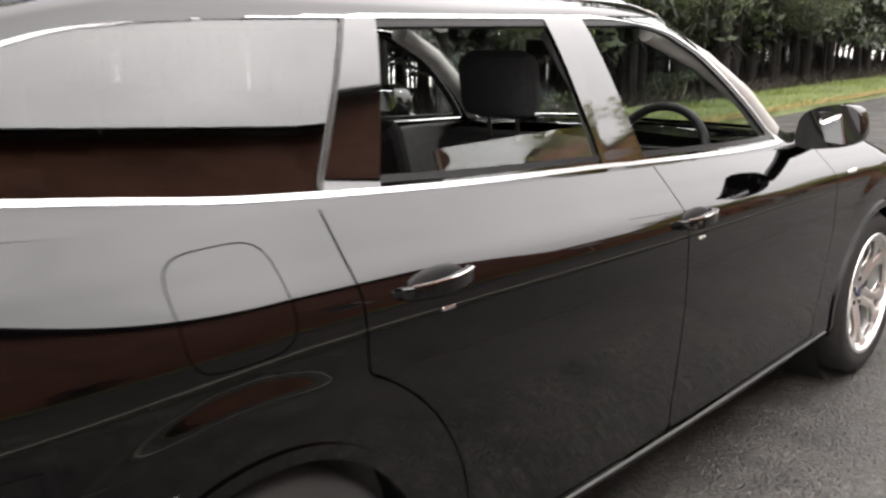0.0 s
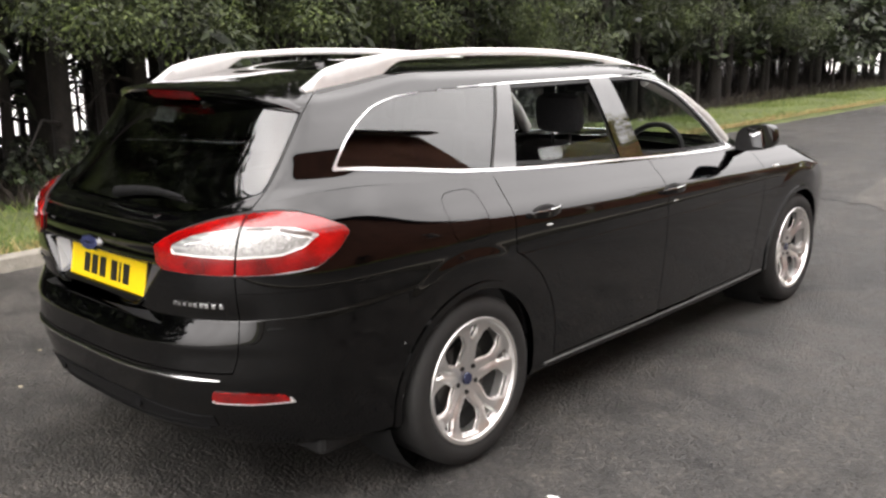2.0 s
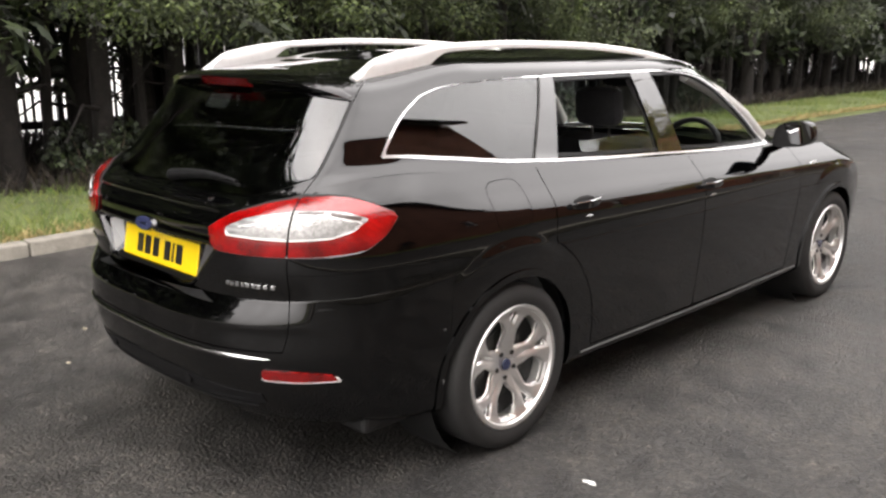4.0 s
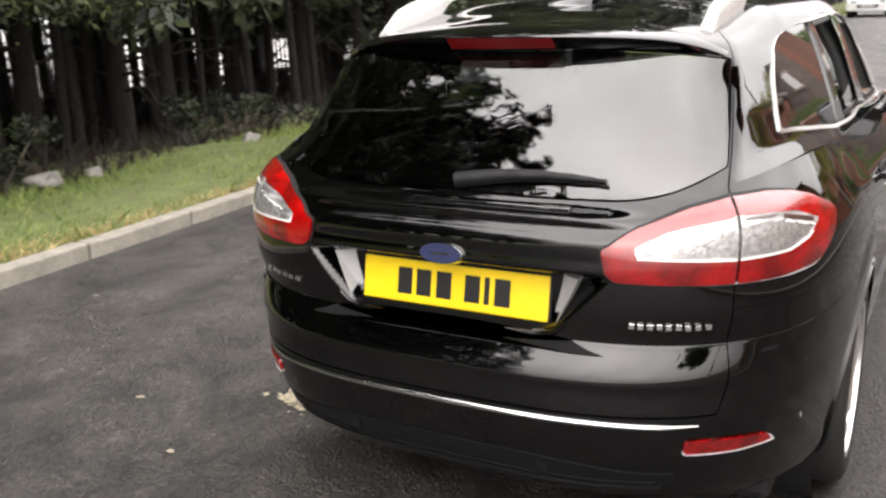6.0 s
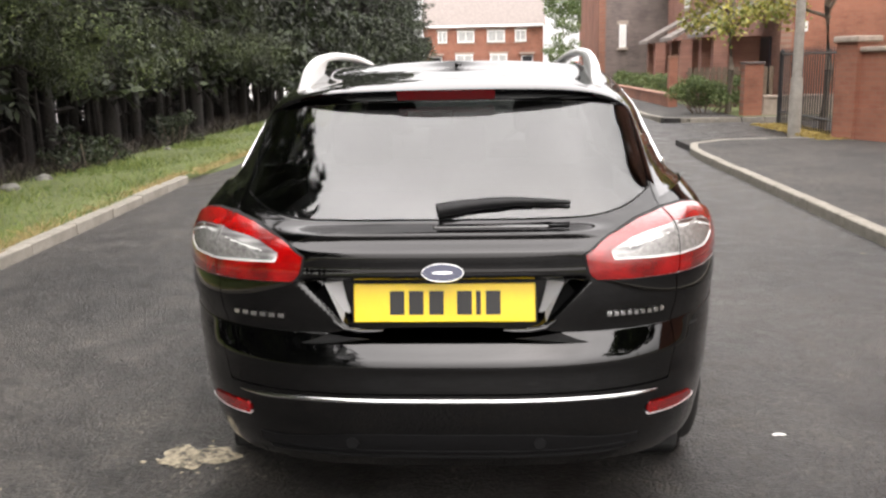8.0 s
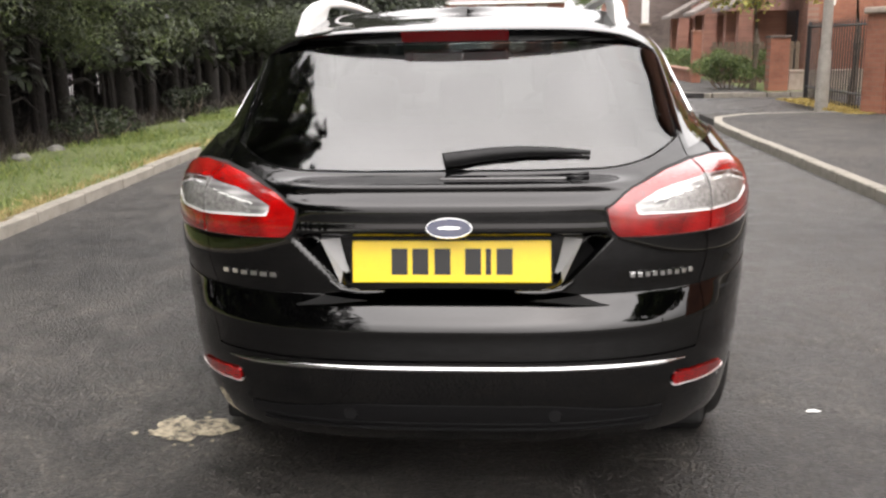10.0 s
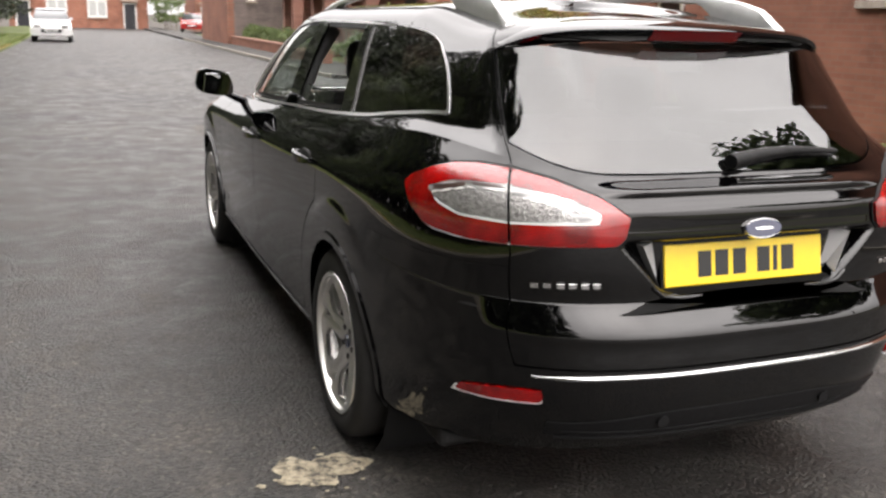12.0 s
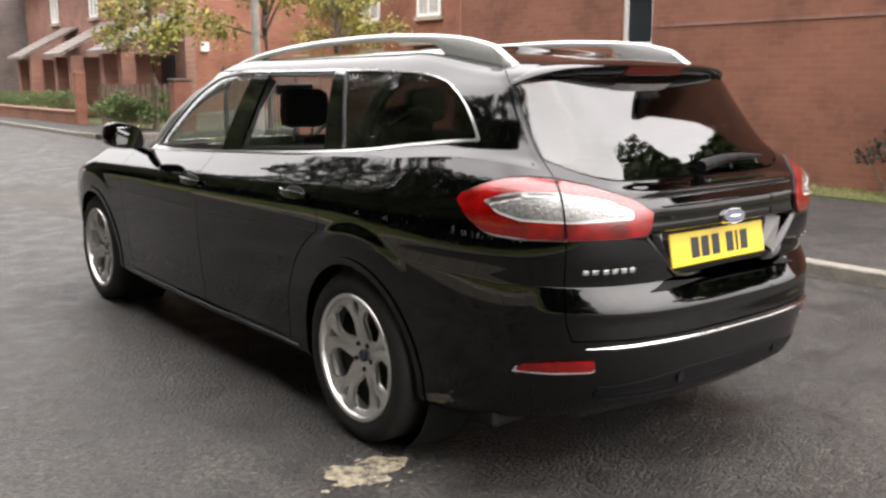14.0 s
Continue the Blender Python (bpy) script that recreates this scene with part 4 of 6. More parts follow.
SLITS = [[(0.768, 0.985), (0.90, 0.986), (0.90, 0.992), (0.768, 0.991)], [(0.908, 0.982), (1.045, 0.962), (1.05, 0.971), (0.912, 0.991)]]
STRIPS = [[(0.766, 0.977), (0.905, 0.978), (0.905, 0.982), (0.766, 0.981)], [(0.905, 0.976), (1.052, 0.953), (1.055, 0.957), (0.906, 0.981)], [(0.50, 0.937), (0.712, 0.966), (0.712, 0.970), (0.50, 0.941)]]


def lower_half(x, y, z, p, q):
    return 0.934 + 0.03 * (x + y - 0.7) - z


lamp_in = poly_test(LAMP)
lamp_clear = poly_test(CLEAR)
for name, cut in (("rear_lamp", lambda x, y, z, p, q: x + y - SEAM(z) - 0.005), ("tailgate_lamp", lambda x, y, z, p, q: SEAM(z) - 0.005 - x - y)):
    reds = shell(name, body, [lamp_in, cut, lambda *a: -lamp_clear(*a)], M_RED, car, raised=0.004, thick=0.012, swell=SWELL, label="red rear lamp lens")
    for ob, side in zip(reds, ("right", "left")):
        shell("clear_lens", body, [lamp_clear, cut], M_CLEAR, ob, raised=0.003, thick=0.010, swell=SWELL, sides=side, label="clear silver lamp lens")
        shell("lamp_reflector", body, [poly_test(INNER), cut, lambda x, y, z, p, q: np.abs(x + y - SEAM(z)) - 0.012], M_LAMPIN, ob, raised=0.0045, thick=0.006, swell=SWELL, sides=side)
        shell("lamp_bezel", body, [poly_test(CLEAR, -0.002), cut, lambda *a: 0.0025 - lamp_clear(*a), lower_half], M_LINE, ob, raised=0.0055, thick=0.008, swell=SWELL, sides=side)
        for pts in SLITS:
            shell("lamp_slit", body, [poly_test(pts), cut], M_SLIT, ob, raised=0.0045, thick=0.006, swell=SWELL, sides=side)
        for pts in STRIPS:
            shell("lamp_strip", body, [poly_test(pts), cut], M_LINE, ob, raised=0.0055, thick=0.007, swell=SWELL, sides=side)
        shell("lamp_divider", body, [poly_test(CLEAR, -0.001), cut, lambda x, y, z, p, q: 0.012 - np.abs(x + y - SEAM(z))], M_LAMPIN, ob, raised=0.005, thick=0.006, swell=SWELL, sides=side)
shell("lamp_seal", body, [poly_test(LAMP, -0.006), lambda *a: 0.004 - lamp_in(*a)], M_SEAL, car, raised=0.003, thick=0.006)
# pale strip painted where the lamp's lower edge catches light
shell("lamp_glint", body, [poly_test(LAMP, -0.003), lambda *a: 0.0003 - lamp_in(*a), lambda x, y, z, p, q: 0.955 - z, lambda x, y, z, p, q: x + y - 0.46], M_RECESS, car, raised=0.005, thick=0.006, label="thin pale strip for the highlight under the lamp")

# chrome strip across the bumper and reflectors below it
strip_pts = []
for i in range(61):
    x = -0.615 + 1.23 * i / 60
    z = 0.526 - 0.006 * float(sstep(0.35, 0.63, abs(x)))
    k = int(np.argmin((body[0][:, 0] - abs(x)) ** 2 + (body[0][:, 2] - z) ** 2 + (body[0][:, 6] > 0.95) * 9))
    strip_pts.append((x, float(body[0][k, 1]) - 0.002, z))
sm = np.array(strip_pts)
for _ in range(6):
    sm[1:-1, 1] = (sm[:-2, 1] + 2 * sm[1:-1, 1] + sm[2:, 1]) / 4
part("bumper_strip", tube([tuple(p) for p in sm], lambda s: 0.0082 * min(1.0, 0.25 + 12 * min(s, 1 - s)), 12, flat=0.85), M_CHROME, car, "bright chrome strip", smooth=True)
REFL = [(0.590, 0.447), (0.78, 0.440), (0.945, 0.440), (0.90, 0.465), (0.75, 0.477), (0.588, 0.483)]
shell("reflector", body, [poly_test(REFL)], M_RED, car, raised=0.006, thick=0.01, label="red reflector low in the bumper")
shell("reflector_rim", body, [poly_test(REFL, -0.0035), lambda *a: -poly_test(REFL)(*a), lambda x, y, z, p, q: 0.452 - z], M_SATIN, car, raised=0.007, thick=0.008)

# ---- spoiler with brake lamp ----
def spoiler():
    bm = bmesh.new()
    n, rows = 60, []
    for i in range(n + 1):
        x = -0.555 + 1.11 * i / n
        s = abs(x) / 0.555
        fin = max(0.02, 1 - s ** 7)
        tip = Vector((x, 0.275 + 0.04 * s ** 2 + 0.09 * s ** 6, 1.380 - 0.012 * s ** 2 - 0.045 * s ** 7))
        roof_y = 0.50 - 0.05 * s ** 7
        roof_z = 1.408 - 0.022 * s ** 2 - 0.050 * s ** 7
        prof = [Vector((x, roof_y, roof_z)), Vector((x, 0.41 + 0.02 * s, roof_z - 0.003 - 0.004 * s)), tip + Vector((0, 0.02, 0.009)), tip, tip + Vector((0, 0.006, -0.012)),
                tip + Vector((0, 0.035, -0.034 * fin)), Vector((x, roof_y - 0.08 * fin, roof_z - 0.06 * fin)), Vector((x, roof_y, roof_z - 0.03))]
        rows.append([bm.verts.new(v) for v in prof])
    m = len(rows[0])
    for a, b in zip(rows, rows[1:]):
        for j in range(m):
            bm.faces.new((a[j], a[(j + 1) % m], b[(j + 1) % m], b[j]))
    bm.faces.new(rows[0][::-1])
    bm.faces.new(rows[-1])
    bmesh.ops.recalc_face_normals(bm, faces=bm.faces)
    return bm


sp = part("roof_spoiler", spoiler(), M_PAINT, car, smooth=True)
bm = bmesh.new()
for i in range(24):
    a, b = -0.15 + 0.3 * i / 24, -0.15 + 0.3 * (i + 1) / 24
    f = lambda x: 0.275 + 0.04 * (abs(x) / 0.545) ** 2
    vs = [bm.verts.new(v) for v in ((a, f(a) - 0.004, 1.377), (b, f(b) - 0.004, 1.377), (b, f(b) + 0.022, 1.349), (a, f(a) + 0.022, 1.349))]
    ws = [bm.verts.new(v.co + Vector((0, 0.02, 0.0))) for v in vs]
    bm.faces.new(vs[::-1])
    for k in range(4):
        bm.faces.new((vs[k], vs[(k + 1) % 4], ws[(k + 1) % 4], ws[k]))
bmesh.ops.remove_doubles(bm, verts=bm.verts, dist=1e-4)
bmesh.ops.recalc_face_normals(bm, faces=bm.faces)
part("brake_lamp", bm, plain("dark_red_lens", (0.16, 0.006, 0.008), 0.15, coat=1.0), sp, "dark red high brake lamp")

# ---- roof rails ----
def roof_at(x, y):
    V = top[0]
    k = np.argmin((V[:, 0] - abs(x)) ** 2 + (V[:, 1] - y) ** 2 + (V[:, 2] < 1.3) * 9)
    return float(V[k, 2])


RAIL_TOP = spline([(0.42, 1.405), (0.50, 1.422), (0.60, 1.452), (0.74, 1.480), (1.15, 1.506), (1.45, 1.507), (1.95, 1.489), (2.45, 1.437), (2.80, 1.36)])


def rail(side):
    bm = bmesh.new()
    n, rings_o = 110, []
    for i in range(n + 1):
        s = i / n
        y = 0.49 + (2.80 - 0.49) * s
        x = (0.497 - 0.03 * s ** 3 - 0.015 * (1 - s) ** 4) * side
        base = roof_at(x, y)
        top_z = base + 0.002 + max(float(RAIL_TOP(y)) - base, 0.0) * float(sstep(0.44, 0.60, y))
        open_by = float(sstep(0.76, 0.94, y)) * (1 - float(sstep(2.25, 2.5, y)))
        low_z = (base - 0.03) * (1 - open_by) + (top_z - 0.026) * open_by
        low_z = min(low_z, top_z - 0.012)
        w = 0.016 + 0.004 * (1 - min(1, max(0, top_z - base) / 0.07))
        ring = [(-w, low_z), (w, low_z - 0.004), (w * 1.05, (low_z + top_z) / 2), (w * 0.9, top_z - 0.009), (w * 0.55, top_z - 0.002), (0, top_z), (-w * 0.55, top_z - 0.002), (-w * 0.9, top_z - 0.009), (-w * 1.05, (low_z + top_z) / 2)]
        rings_o.append([bm.verts.new((x + dx * side, y, zz)) for dx, zz in ring])
    m = len(rings_o[0])
    for a, b in zip(rings_o, rings_o[1:]):
        for j in range(m):
            bm.faces.new((a[j], a[(j + 1) % m], b[(j + 1) % m], b[j]))
    bm.faces.new(rings_o[0])
    bm.faces.new(rings_o[-1][::-1])
    bmesh.ops.recalc_face_normals(bm, faces=bm.faces)
    return bm


for side in (1, -1):
    part("roof_rail", rail(side), M_SATIN, car, "satin silver roof rail", smooth=True)

# ---- wheels ----
def opening(r):
    return 0.006 + 0.050 * sstep(0.065, 0.150, r) - 0.016 * sstep(0.175, 0.207, r)


def slot(r):
    return 0.004 + 0.013 * sstep(0.160, 0.205, r)


def wheel_face():
    """The five-spoke alloy: a dished disc with openings cut through it."""
    nr, na = 80, 400
    r = np.linspace(0.0005, 0.232, nr)[:, None]
    a = np.linspace(0, 2 * math.pi, na + 1)[None, :]
    deg = np.degrees(a) % 72
    off = np.minimum(deg, 72 - deg)
    dish = 0.030 * sstep(0.02, 0.19, r) + 0.012 * sstep(0.19, 0.232, r) - 0.009 * np.exp(-((off / 5.5) ** 2)) * sstep(0.05, 0.12, r)
    edge = 0.004 * (off / 36) ** 2 * sstep(0.06, 0.12, r)
    to_big = np.minimum(np.minimum(opening(r) - np.radians(36 - off) * r, r - 0.074), 0.206 - r)
    to_small = np.minimum(np.minimum(slot(r) - np.radians(off) * r, r - 0.160), 0.207 - r)
    edge = edge + 0.004 * sstep(-0.009, 0.0, np.maximum(to_big, to_small))
    P = np.stack([dish - edge + 0 * a, r * np.cos(a), r * np.sin(a)], -1)
    N = np.cross(np.gradient(P, axis=0), np.gradient(P, axis=1))
    N /= np.maximum(np.linalg.norm(N, axis=-1, keepdims=True), 1e-9)
    N = np.where(N[..., :1] < 0, -N, N)
    V = np.concatenate([P, N, np.broadcast_to(r, (nr, na + 1))[..., None], np.broadcast_to(off, (nr, na + 1))[..., None]], -1).reshape(-1, 8)
    idx = np.arange(nr * (na + 1)).reshape(nr, na + 1)
    F = [tuple(f) for f in np.stack([idx[:-1, :-1], idx[1:, :-1], idx[1:, 1:], idx[:-1, 1:]], -1).reshape(-1, 4)]
    rr, oo = V[:, 6], V[:, 7]
    big = np.minimum(np.minimum(opening(rr) - np.radians(36 - oo) * rr, rr - 0.074), 0.206 - rr)
    small = np.minimum(np.minimum(slot(rr) - np.radians(oo) * rr, rr - 0.160), 0.207 - rr)
    V, F = clip(V, F, -np.maximum(big, small))
    N = V[:, 3:6] / np.maximum(np.linalg.norm(V[:, 3:6], axis=1, keepdims=True), 1e-9)
    out, inn = V[:, :3], V[:, :3] - np.array([0.018, 0, 0])
    seen = {(f[i], f[(i + 1) % len(f)]) for f in F for i in range(len(f))}
    rim = [(p, q) for p, q in seen if (q, p) not in seen]
    n = len(V)
    push = np.zeros((n, 3))
    for p, q in rim:
        e = out[q] - out[p]
        d = np.array([0, e[2], -e[1]])
        d = d / max(np.linalg.norm(d), 1e-9)
        push[p] += d
        push[q] += d
    push /= np.maximum(np.linalg.norm(push, axis=1, keepdims=True), 1e-9)
    sign = 1.0 if np.dot(push[rim[0][0]], V[rim[0][0], :3] * np.array([0, 1, 1])) > 0 and V[rim[0][0], 6] > 0.22 else -1.0
    far = np.hypot(out[:, 1], out[:, 2]) > 0.22
    if far.any():
        k = int(np.argmax(np.where(far, np.linalg.norm(push, axis=1), -1)))
        sign = 1.0 if np.dot(push[k], out[k] * np.array([0, 1, 1])) > 0 else -1.0
    inn = inn + sign * push * 0.006
    rv, rn, rf = [], [], []
    for p, q in rim:
        quad = [out[p], out[q], inn[q], inn[p]]
        d = np.cross(quad[1] - quad[0], quad[3] - quad[0])
        d = d / max(np.linalg.norm(d), 1e-9)
        b = 2 * n + len(rv)
        rv += quad
        rn += [d] * 4
        rf.append((b, b + 1, b + 2, b + 3))
    verts = np.concatenate([out, inn, np.array(rv)])
    norms = np.concatenate([N, -N, np.array(rn)])
    faces = F + [tuple(i + n for i in f[::-1]) for f in F] + rf
    return verts, faces, norms


WF = wheel_face()
RIM_PROFILE = [(0.225, 0.050), (0.238, 0.052), (0.243, 0.045), (0.243, 0.030), (0.232, 0.020), (0.222, -0.03), (0.215, -0.14), (0.232, -0.165), (0.240, -0.17), (0.240, -0.178), (0.22, -0.172), (0.207, -0.14), (0.213, -0.03), (0.218, 0.03)]
TYRE_PROFILE = [(0.232, 0.030), (0.238, 0.046), (0.255, 0.053), (0.285, 0.055), (0.308, 0.044), (0.318, 0.030), (0.3215, 0.0), (0.3225, -0.06), (0.3215, -0.12), (0.318, -0.15), (0.308, -0.164), (0.285, -0.175), (0.255, -0.173), (0.238, -0.166), (0.226, -0.14), (0.226, 0.01)]
for side in (1, -1):
    for wy, turn in ((WHEEL_R, 14), (WHEEL_F, 47)):
        wheel = empty("wheel", (0.828 * side, wy, WHEEL_Z))
        wheel.parent = car
        spin = Matrix.Rotation(radians(turn), 4, "X")
        M3 = np.array([side, 1, 1])
        R3 = np.array(spin.to_3x3())
        fc = WF[1] if side > 0 else [f[::-1] for f in WF[1]]
        welded("alloy_wheel", (WF[0] @ R3.T) * M3, fc, M_ALLOY, wheel, (WF[2] @ R3.T) * M3, "silver five-spoke alloy wheel")
        part("rim", lathe(RIM_PROFILE, 72, side), M_ALLOY, wheel, smooth=True)
        part("tyre", lathe(TYRE_PROFILE, 96, side), M_TYRE, wheel, smooth=True)
        bm = bmesh.new()
        add_cyl(bm, (-0.026 * side, 0, 0), (-0.029 * side, 0, 0), 0.135, seg=48)
        add_cyl(bm, (-0.035 * side, 0, 0), (-0.12 * side, 0, 0), 0.075, seg=32)
        part("brake_disc", bm, M_DISC, wheel)
        # black disc added to stand for the shade behind the spokes
        bm = bmesh.new()
        add_cyl(bm, (-0.030 * side, 0, 0), (-0.05 * side, 0, 0), 0.212, seg=48)
        part("spoke_shade_disc", bm, M_SEAL, wheel)
        bm = bmesh.new()
        add_cyl(bm, (0.004 * side, 0, 0), (0.010 * side, 0, 0), 0.024, 0.022, seg=32)
        part("centre_cap", bm, M_BLUE, wheel)
        for k in range(5):
            a = radians(turn + 36 + 72 * k)
            bm = bmesh.new()
            add_cyl(bm, (-0.012 * side, 0.052 * math.cos(a), 0.052 * math.sin(a)), (0.008 * side, 0.052 * math.cos(a), 0.052 * math.sin(a)), 0.011, 0.010, seg=6)
            part("wheel_nut", bm, M_DISC, wheel)
        bm = bmesh.new()
        add_cyl(bm, (-0.02 * side, 0, 0), (-0.25 * side, 0, 0), 0.385, seg=40, caps=False)
        add_cyl(bm, (-0.245 * side, 0, 0), (-0.25 * side, 0, 0), 0.385, seg=40)
        well = part("wheel_well", bm, M_SEAL, car, smooth=True)
        well.location = (0.828 * side, wy, WHEEL_Z + 0.01)

# underside
part("underbody", add_box(add_box(box((-0.74, 0.30, 0.20), (0.74, 0.52, 0.33), 0.02), (-0.76, 1.32, 0.19), (0.76, 3.40, 0.30), 0.02), (-0.55, 0.40, 0.22), (0.55, 4.45, 0.34), 0.02), M_SEAL, car)

# a grey tube added for the reflected line along each sill
for side in (1, -1):
    edge = []
    for i in range(41):
        y = 1.36 + (3.38 - 1.36) * i / 40
        V = body[0]
        k = np.argmin((V[:, 1] - y) ** 2 + (V[:, 2] - 0.266) ** 2 + (V[:, 0] < 0.6) * 9)
        edge.append(((float(V[k, 0]) + 0.002) * side, y, 0.266))
    part("sill_glint", tube(edge, 0.004, 8), M_TRIMGREY, car, "thin grey line for the sky's reflection along the sill", smooth=True)

# ---- door handles and mirrors ----
def on_side(y, z):
    """The flank's half width at a place."""
    V = body[0]
    k = np.argmin((V[:, 1] - y) ** 2 + (V[:, 2] - z) ** 2 + (V[:, 0] < 0.6) * 9)
    return float(V[k, 0])


def handle(y0, z0, side, door):
    x = on_side(y0 + 0.09, z0)
    pts = []
    for i in range(15):
        s = i / 14
        pts.append(((x + 0.004 + 0.030 * math.sin(math.pi * s) ** 0.6) * side, y0 + 0.185 * s, z0 + 0.006 * s))
    # a flat-faced grip with softened edges, slimmer towards its ends
    bm = bmesh.new()
    rings = []
    for k, (px, py, pz) in enumerate(pts):
        f = 0.62 + 0.38 * math.sin(math.pi * k / 14)
        sect = ((-0.010, 0.015), (0.004, 0.017), (0.009, 0.0145), (0.0105, 0.010), (0.0095, -0.012), (0.004, -0.017), (-0.010, -0.014))
        rings.append([bm.verts.new((px + a * side, py, pz + b * f)) for a, b in sect])
    for a, b in zip(rings, rings[1:]):
        for k in range(7):
            bm.faces.new((a[k], a[(k + 1) % 7], b[(k + 1) % 7], b[k]))
    bm.faces.new(rings[0][::-1])
    bm.faces.new(rings[-1])
    bmesh.ops.recalc_face_normals(bm, faces=bm.faces)
    h = part("door_handle", bm, M_PAINT, door)
    strip = [((abs(p[0]) + 0.0075) * side, p[1], p[2] + 0.0145) for p in pts]
    part("handle_strip", tube(strip[1:-1], 0.0022, 6), M_CHROME, h, "chrome strip")
    bm = bmesh.new()
    bmesh.ops.create_uvsphere(bm, u_segments=20, v_segments=10, radius=1.0, matrix=Matrix.Translation((x * side - 0.006 * side, y0 + 0.10, z0 - 0.005)) @ Matrix.Diagonal((0.010, 0.085, 0.036, 1)))
    part("handle_recess", bm, M_SEAL, h, smooth=True)
    if side > 0:
        part("lock_cover", box((x + 0.001, y0 + 0.105, z0 - 0.056), (x + 0.010, y0 + 0.140, z0 - 0.047), 0.003), M_CHROME, h)


for doors, y0, z0 in ((rear_doors, 1.22, 0.895), (front_doors, 2.18, 0.862)):
    for ob, side in zip(doors, (1, -1)):
        handle(y0, z0, side, ob)


def mirror(side):
    bm = bmesh.new()
    bmesh.ops.create_uvsphere(bm, u_segments=32, v_segments=20, radius=1.0)
    for v in bm.verts:
        x, y, z = v.co
        k = lambda a: math.copysign(abs(a) ** 0.62, a)
        x, z = k(x), k(z)
        y = k(y) if y > 0 else max(-0.42, k(y))
        v.co = (x * 0.088 * (1.0 - 0.14 * z), y * 0.085 + 0.03 * x, z * 0.066 + 0.012 * x)
    bmesh.ops.transform(bm, matrix=Matrix.Translation((0.958, 3.0, 1.045)), verts=bm.verts)
    if side < 0:
        bmesh.ops.transform(bm, matrix=Matrix.Diagonal((-1, 1, 1, 1)), verts=bm.verts)
    bmesh.ops.recalc_face_normals(bm, faces=bm.faces)
    m = part("door_mirror", bm, M_PAINT, car, "black door mirror", smooth=True)
    bm = bmesh.new()
    add_box(bm, (-0.070, -0.003, -0.047), (0.070, 0.003, 0.047), 0.0025)
    bmesh.ops.transform(bm, matrix=Matrix.Translation((0.955, 2.955, 1.045)) @ Matrix.Rotation(radians(-26), 4, "Z") @ Matrix.Rotation(radians(13), 4, "X"), verts=bm.verts)
    if side < 0:
        bmesh.ops.transform(bm, matrix=Matrix.Diagonal((-1, 1, 1, 1)), verts=bm.verts)
        bmesh.ops.recalc_face_normals(bm, faces=bm.faces)
    part("mirror_glass", bm, plain("mirror_silver", (0.85, 0.86, 0.87), 0.03, 1.0), m)
    part("mirror_arm", tube([(0.77 * side, 3.05, 0.935), (0.83 * side, 3.03, 0.955), (0.89 * side, 3.02, 0.985)], lambda s: 0.038 - 0.008 * s, 12, flat=0.6), M_PAINT, m, smooth=True)


mirror(1)
mirror(-1)

# ---- plate, badge, lettering, wiper, sensors ----
tilt = Matrix.Translation((0, -0.012, 0.787)) @ Matrix.Rotation(radians(-10.5), 4, "X")


def on_plate(name, lo, hi, material, parent, bevel=0.0):
    bm = box(lo, hi, bevel)
    bmesh.ops.transform(bm, matrix=tilt, verts=bm.verts)
    return part(name, bm, material, parent)


plate = on_plate("number_plate", (-0.26, -0.004, -0.0555), (0.26, 0.004, 0.0555), M_PLATE, car, 0.003)
tagged(plate, "yellow rear number plate with black characters")
on_plate("plate_frame", (-0.266, 0.002, -0.061), (0.266, 0.010, 0.061), M_BLACK, plate, 0.003)
# the characters stand as plain bars of their size
for cx in (-0.135, -0.08, -0.022, 0.058, 0.098, 0.14):
    w = 0.007 if abs(cx - 0.098) < 1e-6 else 0.021
    on_plate("character_bar", (cx - w, -0.0052, -0.034), (cx + w, -0.0042, 0.034), M_INK, plate)

# pale sloping panels at both ends of the plate's recess, and the lip below it
for side in (1, -1):
    bm = bmesh.new()
    low_v = [bm.verts.new((side * x, y, 0.728)) for x, y in ((0.268, -0.004), (0.284, -0.045), (0.284, 0.01))]
    top_v = [bm.verts.new((side * x, y, 0.850)) for x, y in ((0.274, 0.012), (0.340, -0.030), (0.340, 0.02))]
    bm.faces.new(low_v)
    bm.faces.new(top_v)
    for k in range(3):
        bm.faces.new((low_v[k], low_v[(k + 1) % 3], top_v[(k + 1) % 3], top_v[k]))
    bmesh.ops.recalc_face_normals(bm, faces=bm.faces)
    part("recess_panel", bm, M_RECESS, car, "satin grey panel beside the number plate")
part("recess_lip", tube([(-0.315, -0.050, 0.745), (-0.285, -0.054, 0.722), (-0.24, -0.060, 0.716), (0.0, -0.064, 0.715), (0.24, -0.060, 0.716), (0.285, -0.054, 0.722), (0.315, -0.050, 0.745)], 0.007, 10), M_PAINT, car, smooth=True)

bm = bmesh.new()
add_cyl(bm, (0, 0.012, 0), (0, -0.010, 0), 1.0, 0.94, seg=48)
bmesh.ops.transform(bm, matrix=Matrix.Translation((0.0, -0.058, 0.885)) @ Matrix.Rotation(radians(-14), 4, "X") @ Matrix.Diagonal((0.062, 1, 0.027, 1)), verts=bm.verts)
badge = part("oval_badge", bm, M_CHROME, car, "chrome-rimmed blue oval badge", smooth=True)
bm = bmesh.new()
add_cyl(bm, (0, 0.0, 0), (0, -0.0125, 0), 1.0, 0.97, seg=48)
